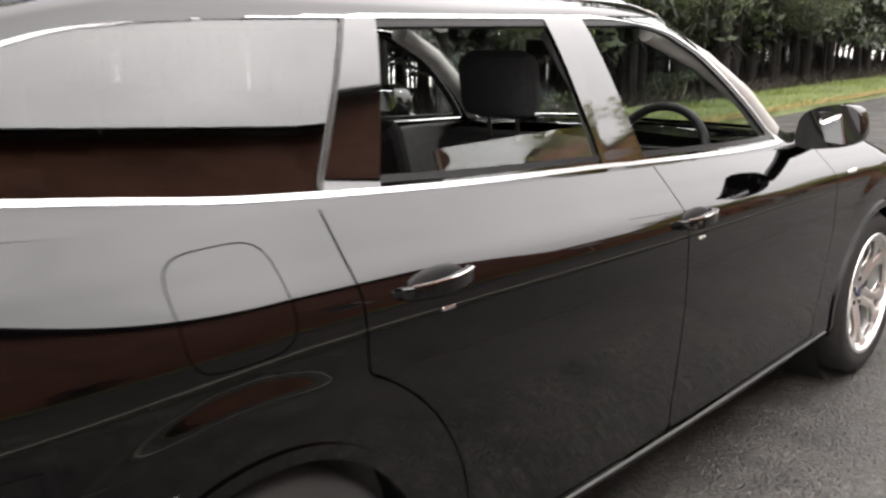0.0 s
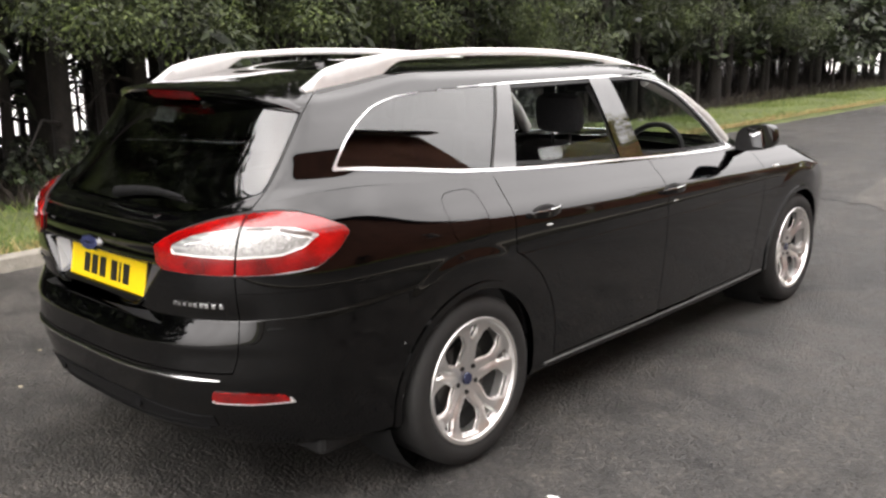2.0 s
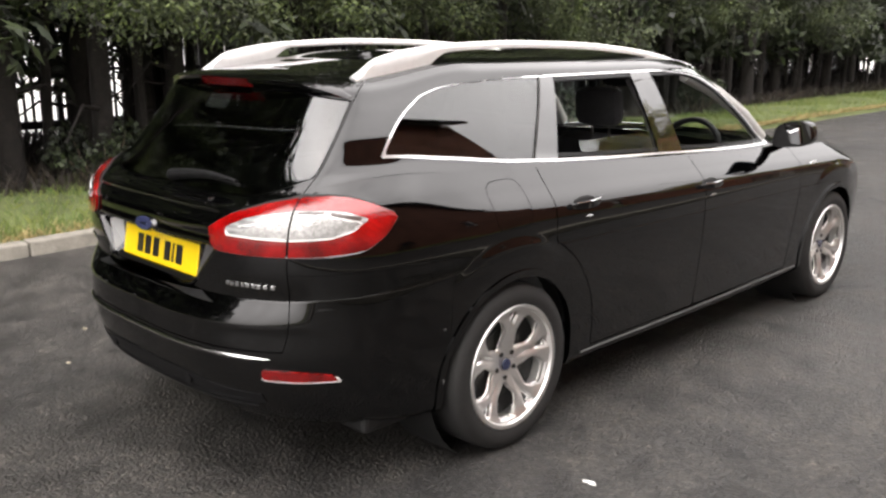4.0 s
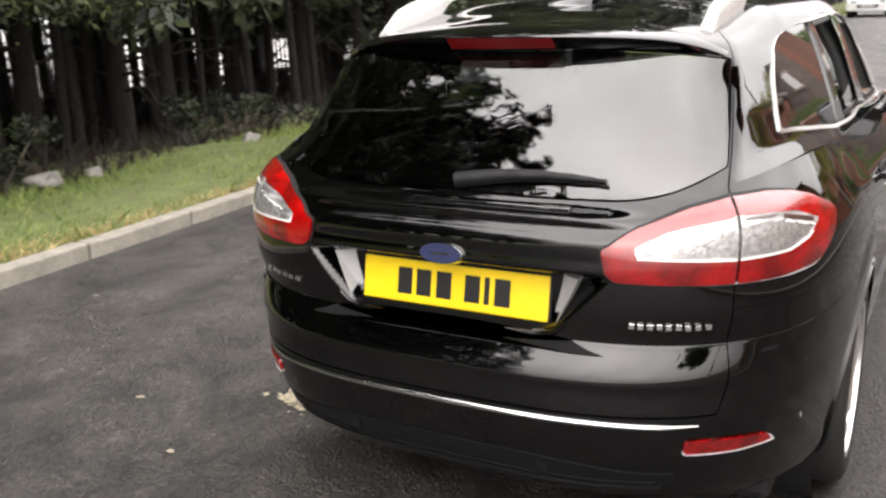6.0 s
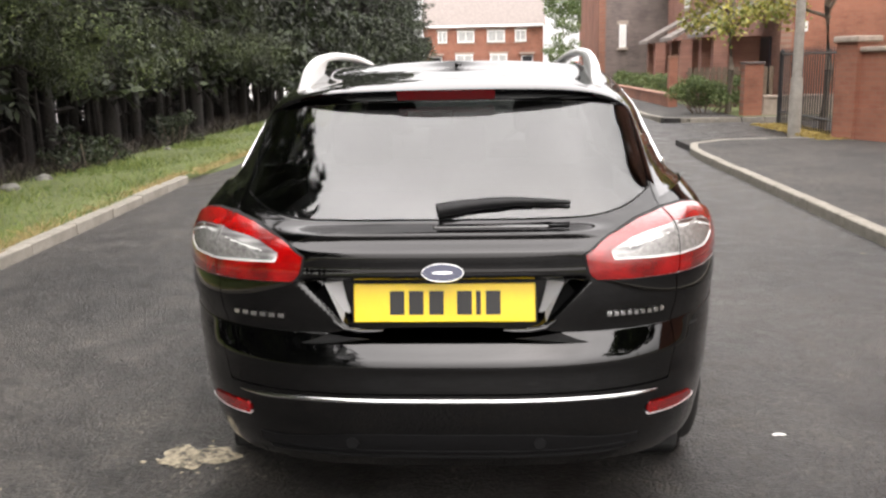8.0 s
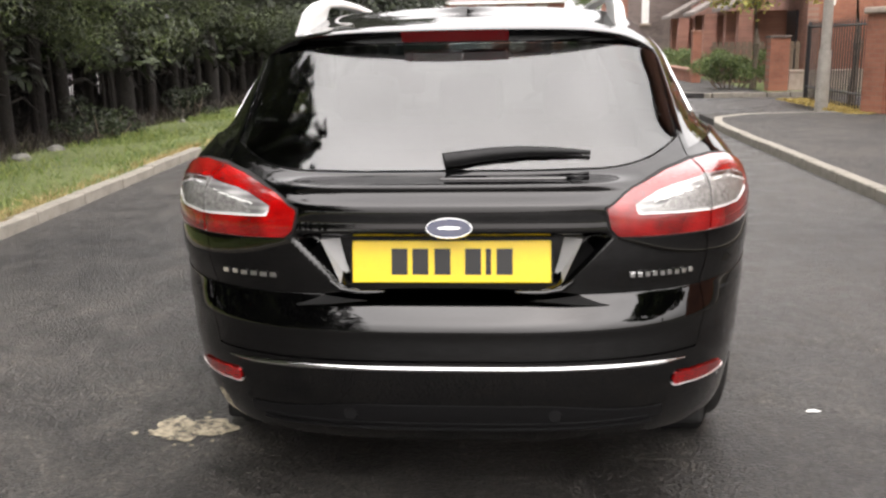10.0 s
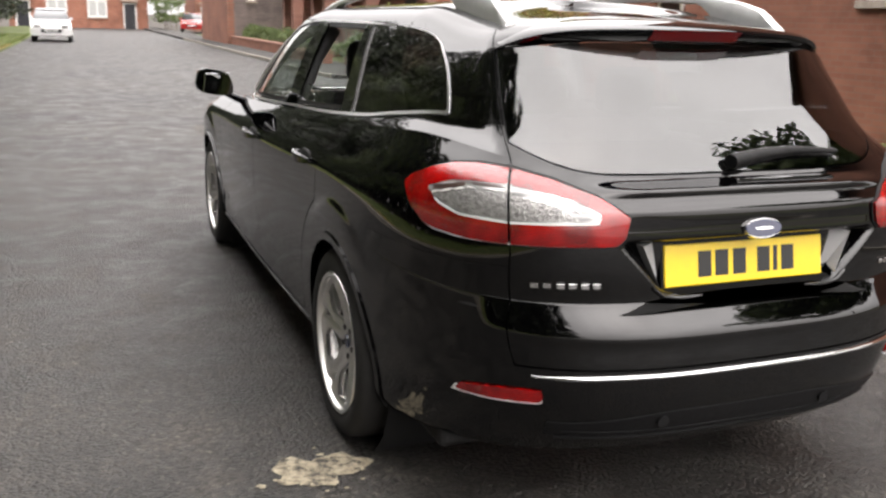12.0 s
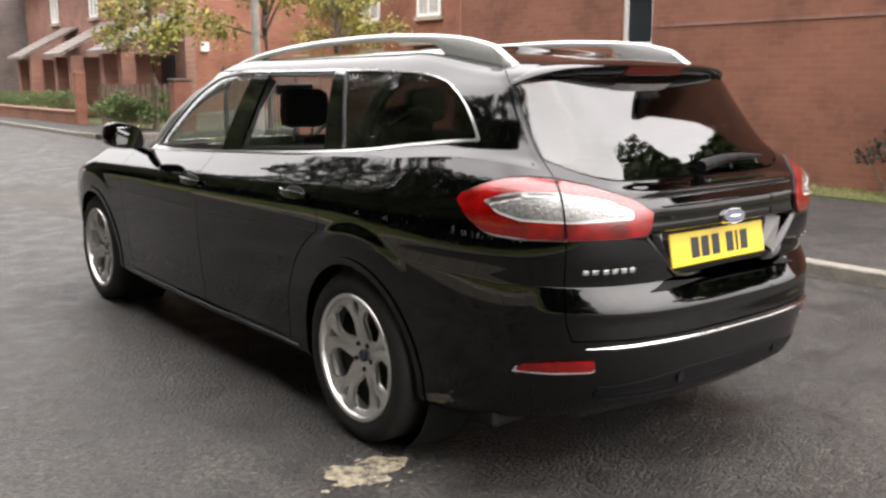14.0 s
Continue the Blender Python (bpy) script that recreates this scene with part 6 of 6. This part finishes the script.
rnd = random.Random(12)
for x, y, n in ((-5.9, 5.9, 14), (-5.75, 10.4, 16), (-6.0, 2.6, 12), (-5.9, 14.5, 16), (-6.0, 0.3, 10)):
    cs = [(rnd.uniform(-0.5, 0.5), rnd.uniform(-0.8, 0.8), rnd.uniform(0.15, 0.55), rnd.uniform(0.12, 0.24)) for _ in range(n)]
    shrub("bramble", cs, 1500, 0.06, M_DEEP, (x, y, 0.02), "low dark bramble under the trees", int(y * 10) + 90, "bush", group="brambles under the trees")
cs = [(rnd.uniform(-0.25, 0.25), rnd.uniform(-0.5, 0.5), rnd.uniform(0.15, 0.7), rnd.uniform(0.14, 0.24)) for _ in range(14)]
shrub("wall_shrub", cs, 1800, 0.05, M_DRY, (7.15, 2.6, 0.11), "brown straggling shrub at the foot of the brick wall", 61)
cs = [(rnd.uniform(-0.85, 0.85), rnd.uniform(-0.5, 0.5), rnd.uniform(0.25, 0.85), rnd.uniform(0.2, 0.34)) for _ in range(26)]
shrub("garden_bush", cs, 5200, 0.075, M_SHRUB, (5.55, 21.2, 0.09), "rounded green shrub at the corner of the side turning", 31)


def broadleaf(place, height, crown_r, seed, leaves, label, leaf=None, size=0.11, limbs=13):
    rnd = random.Random(seed)
    root = empty("street_tree", place, label, category="tree", group="small trees in the gardens")
    part("trunk", tube([(0, 0, -0.1), (0.05, 0.02, height * 0.2), (-0.03, 0.05, height * 0.4), (0.05, 0, height * 0.62)], lambda s: 0.10 * (1 - 0.5 * s), 10), M_BARK2, root, smooth=True)
    cen = []
    for k in range(limbs):
        a, e = rnd.uniform(0, 6.28), rnd.uniform(0.15, 1.2)
        ln = crown_r * rnd.uniform(0.6, 1.05)
        z0 = height * rnd.uniform(0.36, 0.6)
        p = [(0, 0, z0), (0.5 * ln * math.cos(a) * math.cos(e), 0.5 * ln * math.sin(a) * math.cos(e), z0 + 0.55 * ln * math.sin(e)), (ln * math.cos(a) * math.cos(e), ln * math.sin(a) * math.cos(e), z0 + ln * math.sin(e))]
        part("limb", tube(p, lambda s: 0.04 * (1 - 0.8 * s), 6), M_BARK2, root)
        for s in (0.55, 0.8, 1.0):
            cen.append((p[2][0] * s, p[2][1] * s, z0 + (p[2][2] - z0) * s, crown_r * rnd.uniform(0.16, 0.3)))
    leaf_cloud("crown", cen, size, leaves, leaf or M_LEAF, root, seed, droop=0.3, aspect=1.6)
    return root


broadleaf((6.65, 15.9, 0), 6.0, 2.3, 3, 6500, "small tree with yellow-green autumn leaves behind the railings")
broadleaf((6.05, 20.9, 0.1), 5.4, 2.1, 5, 4600, "small tree with thin yellow-green leaves in a front garden")
broadleaf((10.2, 18.8, 0), 5.5, 2.2, 8, 4200, "small tree with yellow-green autumn leaves beside the side turning")
broadleaf((9.0, -4.9, 0.1), 9.3, 3.4, 11, 26000, "tall dark leafy tree beside the end of the brick building", M_SHRUB, 0.24, 34)

# ---- corner wall, railings, post ----
gw = empty("garden_wall", (0, 0, 0), "red brick garden wall with pale coping", category="wall")
a, b = Vector((6.15, 13.35, 0)), Vector((7.35, 10.6, 0))
ang = math.atan2(b.y - a.y, b.x - a.x)
gm = Matrix.Translation(a) @ Matrix.Rotation(ang, 4, "Z")
ln = (b - a).length
for nm, lo, hi, mt, bev in (("wall", (0.35, -0.11, -0.1), (ln, 0.11, 1.52), M_BRICK_X, 0), ("plinth", (0.35, -0.15, -0.1), (ln, -0.11, 0.62), M_BRICK_X, 0), ("coping", (0.33, -0.17, 1.52), (ln, 0.17, 1.6), M_COPING, 0.015), ("pier", (-0.1, -0.22, -0.1), (0.35, 0.22, 1.68), M_BRICK_X, 0), ("pier_cap", (-0.15, -0.27, 1.68), (0.4, 0.27, 1.78), M_COPING, 0.02)):
    ob = part(nm, box(lo, hi, bev), mt, gw)
    ob.matrix_basis = gm

rails = empty("iron_railings", (0, 0, 0), "black iron railings beside the garden wall", category="fence")
a, b = Vector((6.05, 13.6, 0.1)), Vector((6.1, 16.9, 0.1))
n = 24
for i in range(n + 1):
    q = a.lerp(b, i / n)
    bm = bmesh.new()
    add_cyl(bm, (q.x, q.y, 0), (q.x, q.y, 1.55), 0.014 if i % 24 else 0.05, seg=8)
    add_cyl(bm, (q.x, q.y, 1.55), (q.x, q.y, 1.65), 0.018 if i % 24 else 0.055, 0.002, seg=8)
    part("post" if i % 24 == 0 else "bar", bm, M_IRON, rails)
for z in (0.25, 1.42):
    part("rail", tube([a + Vector((0, 0, z)), b + Vector((0, 0, z))], 0.02, 6), M_IRON, rails)

post = empty("lamp_post", (5.6, 14.35, 0), "weathered grey lamp post at the pavement corner", category="lamp post")
bm = bmesh.new()
add_cyl(bm, (0, 0, -0.1), (0, 0, 1.1), 0.115, 0.105, seg=20)
part("base", bm, M_POLE, post, smooth=True)
bm = bmesh.new()
add_cyl(bm, (0, 0, 1.1), (0, 0, 7.0), 0.085, 0.06, seg=20)
part("shaft", bm, M_POLE, post, smooth=True)

pil = empty("gate_pillar", (5.38, 24.7, 0.09), "slim brick gate pillar with stone cap", category="pillar")
part("shaft", box((-0.125, -0.125, 0), (0.125, 0.125, 1.42)), M_BRICK_X, pil)
part("cap", box((-0.15, -0.15, 1.42), (0.15, 0.15, 1.47), 0.012), M_BRICKCAP, pil)
end_pier = empty("wall_pier", (6.35, 19.95, 0.09), "red brick end pier of a low garden wall", category="pillar")
part("shaft", box((-0.22, -0.18, 0), (0.22, 0.18, 1.22)), M_BRICK_X, end_pier)
part("cap", box((-0.25, -0.21, 1.22), (0.25, 0.21, 1.28), 0.012), M_BRICK_DX, end_pier)
stub = empty("low_stone_wall", (6.6, 19.95, 0.09), "low pale stone wall beside the brick pier", category="wall")
part("wall", box((0.0, -0.12, 0), (2.2, 0.12, 0.42)), M_COPING, stub)
part("coping", box((0.0, -0.15, 0.42), (2.2, 0.15, 0.48), 0.012), M_COPING, stub)
lw = empty("low_wall", (0, 0, 0), "low red brick front garden wall", category="wall")
part("wall", box((5.25, 24.9, 0.0), (5.5, 46, 0.40)), M_BRICK_Y, lw)
part("coping", box((5.22, 24.9, 0.40), (5.53, 46, 0.47), 0.012), M_BRICKCAP, lw)
fence2 = empty("garden_fence", (0, 0, 0), "weathered brown garden fence beside the gate pillar", category="fence")
for k in range(15):
    part("slat", box((5.62 + 0.16 * k, 23.70, 0.1), (5.73 + 0.16 * k, 23.73, 1.22)), M_FENCE, fence2)
for z in (0.35, 1.02):
    part("rail", box((5.58, 23.732, z), (8.0, 23.78, z + 0.08)), M_FENCE, fence2)
cs = [(rnd.uniform(-0.2, 0.2), rnd.uniform(-9.3, 9.3), rnd.uniform(0.3, 0.8), rnd.uniform(0.22, 0.32)) for _ in range(130)]
shrub("hedge", cs, 10000, 0.08, M_SHRUB, (5.85, 36, 0.1), "long clipped green hedge behind the low wall", 41, "hedge")


# ---- houses ----
def house(name, x0, x1, y0, y1, eaves, face, openings, label, walls, doors=(), porch=(), ridge="Y"):
    """A two-storey brick house. face: '-x' or '-y'. openings and doors: (start, end, low, high) along the face."""
    h = empty(name, (x0, y0, 0.0), label, category="house", group="brick houses along the road")
    o = Matrix.Translation((-x0, -y0, 0))

    def hp(nm, bm, mt, parent=h):
        bmesh.ops.transform(bm, matrix=o, verts=bm.verts)
        return part(nm, bm, mt, parent)
    my, mx = walls
    hp("wall", box((x0, y0 + 0.0, -0.1), (x0 + 0.3, y1, eaves)), my)
    hp("wall", box((x0 + 0.3, y0, -0.1), (x1, y0 + 0.3, eaves)), mx)
    hp("wall", box((x1 - 0.3, y0 + 0.3, -0.1), (x1, y1, eaves)), my)
    hp("wall", box((x0 + 0.3, y1 - 0.3, -0.1), (x1 - 0.3, y1, eaves)), mx)
    if ridge == "Y":
        xm = (x0 + x1) / 2
        hp("roof", prism([(x0 - 0.35, eaves - 0.12), (xm, eaves + 2.4), (x1 + 0.35, eaves - 0.12), (x1 + 0.35, eaves), (xm, eaves + 2.55), (x0 - 0.35, eaves)], y0 - 0.2, y1 + 0.2), M_SLATE)
        hp("gable", prism([(x0, eaves), (x1, eaves), (xm, eaves + 2.3)], y0, y0 + 0.3), mx)
    else:
        ym = (y0 + y1) / 2
        hp("roof", prism([(y0 - 0.35, eaves - 0.12), (ym, eaves + 2.7), (y1 + 0.35, eaves - 0.12), (y1 + 0.35, eaves), (ym, eaves + 2.85), (y0 - 0.35, eaves)], x0 - 0.2, x1 + 0.2, "YZ"), M_SLATE)

    def at(s, d, z):
        return (x0 - d, y0 + s, z) if face == "-x" else (x0 + s, y0 - d, z)

    def slab_at(nm, s0, s1, z0, z1, d0, d1, mt, parent=h, bev=0.0):
        p, q = at(s0, d0, z0), at(s1, d1, z1)
        return hp(nm, box([min(u, v) for u, v in zip(p, q)], [max(u, v) for u, v in zip(p, q)], bev), mt, parent)
    for s0, s1, z0, z1 in openings:
        w = slab_at("window", s0, s1, z0, z1, 0.004, 0.02, M_PANE)
        for a0, a1, b0, b1 in ((s0, s0 + 0.1, z0, z1), (s1 - 0.1, s1, z0, z1), (s0 + 0.1, s1 - 0.1, z0, z0 + 0.1), (s0 + 0.1, s1 - 0.1, z1 - 0.1, z1), ((s0 + s1) / 2 - 0.04, (s0 + s1) / 2 + 0.04, z0 + 0.1, z1 - 0.1)):
            slab_at("window_frame", a0, a1, b0, b1, 0.02, 0.06, M_WHITE, w)
        slab_at("curtain", s0 + 0.1, s1 - 0.1, z0 + 0.1, z1 - 0.1, 0.0205, 0.0225, M_CURTAIN, w)
        slab_at("window_sill", s0 - 0.08, s1 + 0.08, z0 - 0.1, z0, 0.0, 0.12, M_COPING, w)
        slab_at("lintel", s0 - 0.1, s1 + 0.1, z1, z1 + 0.18, 0.0, 0.03, M_COPING, w)
    for s0, s1, z0, z1 in doors:
        dr = slab_at("door", s0, s1, z0, z1, 0.0, 0.05, M_DOOR)
        for a0, a1, b0, b1 in ((s0 - 0.1, s0, z0, z1 + 0.1), (s1, s1 + 0.1, z0, z1 + 0.1), (s0, s1, z1, z1 + 0.1)):
            slab_at("door_frame", a0, a1, b0, b1, 0.0, 0.08, M_WHITE, dr)
        slab_at("door_canopy", s0 - 0.25, s1 + 0.25, z1 + 0.2, z1 + 0.35, 0.0, 0.5, M_COPING, dr)
    if ridge == "X":
        slab_at("fascia", -0.1, x1 - x0 + 0.1, eaves - 0.16, eaves + 0.02, 0.36, 0.40, M_WHITE)
    for s in porch:
        wall_p = slab_at("porch", s, s + 0.3, -0.1, 2.1, 1.35, 1.75, my)
        slab_at("porch_pillar", s + 1.55, s + 1.85, -0.1, 2.1, 1.35, 1.75, my, wall_p)
        slab_at("porch_side", s + 1.6, s + 1.8, -0.1, 2.1, 0.0, 1.35, my, wall_p)
        # tile courses step down the lean-to roof
        n = 9
        for k in range(n):
            d0, d1 = 2.05 * k / n, 2.05 * (k + 1) / n + 0.04
            bm = bmesh.new()
            low, high = 2.10 + 1.12 * (1 - d1 / 2.05), 2.10 + 1.12 * (1 - d0 / 2.05)
            vs = [bm.verts.new(at(ss, d, z)) for ss, d, z in ((s - 0.1, d1, low), (s + 1.95, d1, low), (s + 1.95, d0, high), (s - 0.1, d0, high), (s - 0.1, d1, low + 0.11), (s + 1.95, d1, low + 0.11), (s + 1.95, d0, high + 0.08), (s - 0.1, d0, high + 0.08))]
            for f in ((0, 1, 2, 3), (7, 6, 5, 4), (0, 4, 5, 1), (1, 5, 6, 2), (2, 6, 7, 3), (3, 7, 4, 0)):
                bm.faces.new([vs[i] for i in f])
            bmesh.ops.recalc_face_normals(bm, faces=bm.faces)
            hp("tile_course", bm, M_SLATE, wall_p)
        slab_at("porch_door", s + 0.45, s + 1.35, 0.0, 2.05, 0.0, 0.06, M_DOOR, wall_p)
    return h


porch_row = house("porch_house", 8.15, 15, 23.8, 40.6, 5.0, "-x", [(2.6, 3.5, 3.5, 4.5), (7.3, 8.2, 3.5, 4.5), (12.0, 12.9, 3.5, 4.5)], "red brick terrace with tiled lean-to porches", (M_BRICK_DY, M_BRICK_X), porch=(0.35, 5.05, 9.8))
part("alarm_box", box((0.45, -0.09, 2.15), (0.70, -0.004, 2.42), 0.015), M_WHITE, porch_row, "white alarm box")
house("corner_house", 13.5, 22, 17.8, 23.2, 5.0, "-x", [(0.8, 1.9, 3.1, 4.3), (3.8, 4.9, 3.1, 4.3), (3.8, 4.9, 0.9, 2.1)], "red brick house beside the side turning", (M_BRICK_Y, M_BRICK_X), doors=((1.0, 1.9, 0.1, 2.1),))
# the gable's shade is put into its brick colour; the flanks stay red
house("gable_house", 5.1, 12, 41.2, 50, 6.4, "-y", [(0.93, 1.25, 2.05, 3.1)], "brick house with its gable, coloured dark for shade, to the road", (M_BRICK_Y, M_BRICK_DX))
house("end_terrace", -6.0, 4.6, 80, 88, 4.75, "-y", [(1.24, 2.07, 3.3, 4.3), (3.0, 4.5, 3.3, 4.3), (5.65, 7.2, 3.3, 4.3), (8.1, 9.1, 3.3, 4.3), (2.8, 4.35, 0.9, 2.25), (5.9, 7.4, 0.9, 2.25)], "red brick terrace across the end of the road", (M_BRICK_Y, M_BRICK_X), doors=((0.6, 1.5, 0.0, 2.0), (8.75, 9.6, 0.0, 2.0)), ridge="X")
house("far_house", 8.7, 15, 82, 90, 5.0, "-y", [(0.5, 1.4, 3.1, 4.3), (2.8, 4.0, 3.1, 4.3), (2.8, 4.0, 0.9, 2.2)], "red brick house set back beyond the gable house", (M_BRICK_Y, M_BRICK_X), doors=((0.6, 1.45, 0.0, 2.0),), ridge="X")
rnd = random.Random(4)
cs = [(rnd.uniform(-1.3, 1.3), rnd.uniform(-0.9, 0.9), rnd.uniform(0.8, 7.0), rnd.uniform(0.5, 0.9)) for _ in range(55)]
shrub("tall_evergreen", cs, 7000, 0.2, M_SHRUB, (6.15, 77, 0.0), "tall dense evergreen beside the end terrace", 51, "tree")


def far_car(name, place, turn, paint, label):
    """A small hatchback: lower body, tapering cabin with its glass, lamps, wheels."""
    c = empty(name, place, label, category="car")
    c.rotation_euler = (0, 0, radians(turn))

    def tapered(prof, half, z0, lean):
        bm = prism(prof, -half, half, "YZ")
        bmesh.ops.subdivide_edges(bm, edges=[e for e in bm.edges if abs(e.verts[0].co.x - e.verts[1].co.x) > 0.5], cuts=4)
        for v in bm.verts:
            k = max(0.0, v.co.z - z0)
            v.co.x *= 1 - lean * k
            v.co.y *= 1 - 0.05 * (v.co.x / half) ** 2
        bmesh.ops.bevel(bm, geom=[e for e in bm.edges if e.calc_face_angle(0) > 0.35], offset=0.04, segments=2, affect="EDGES")
        return bm
    low = [(-1.95, 0.28), (-2.0, 0.62), (-1.9, 0.92), (-1.2, 0.99), (0.75, 0.99), (1.3, 0.90), (1.8, 0.78), (2.0, 0.58), (1.97, 0.26)]
    b = part("body", tapered(low, 0.84, 0.6, 0.10), paint, c, smooth=True)
    part("cabin", tapered([(-1.80, 0.95), (-1.40, 1.36), (-0.9, 1.44), (0.05, 1.43), (0.92, 0.95)], 0.76, 0.95, 0.34), M_PANE, b, "dark glazed cabin", smooth=True)
    part("roof_panel", tapered([(-1.43, 1.36), (-0.9, 1.452), (0.03, 1.442), (0.16, 1.385), (-0.9, 1.39)], 0.765, 0.95, 0.33), paint, b, smooth=True)
    for s in (-1, 1):
        part("headlamp", box((0.56 * s - 0.15, 1.84, 0.62), (0.56 * s + 0.15, 1.99, 0.75), 0.03), M_CLEAR, b)
        part("tail_lamp", box((0.66 * s - 0.09, -1.99, 0.70), (0.66 * s + 0.09, -1.88, 0.92), 0.02), M_RED, b)
        part("wing_mirror", box((0.84 * s - 0.07, 0.62, 0.95), (0.84 * s + 0.07, 0.74, 1.07), 0.02), paint, b)
        for y in (-1.25, 1.28):
            bm = bmesh.new()
            add_cyl(bm, (0.66 * s, y, 0.30), (0.845 * s, y, 0.30), 0.30, seg=24)
            wh = part("wheel", bm, M_TYRE, c, smooth=True)
            bm = bmesh.new()
            add_cyl(bm, (0.84 * s, y, 0.30), (0.853 * s, y, 0.30), 0.2, seg=20)
            part("rim", bm, M_ALLOY, wh)
    part("grille", box((-0.42, 1.93, 0.40), (0.42, 1.995, 0.56), 0.02), M_BLACK, b)
    plate_f = part("number_plate", box((-0.25, 1.975, 0.44), (0.25, 2.004, 0.54), 0.004), M_WHITE, b)
    part("character_bar", box((-0.2, 2.0045, 0.465), (0.2, 2.006, 0.515)), M_INK, plate_f)
    return c


far_car("hatchback_car", (-2.35, 44.5, 0), 180, M_CARWHITE, "small white hatchback parked by the far verge")
far_car("parked_car", (7.4, 73.5, 0.0), 172, M_CARRED, "small red car parked near the far houses")
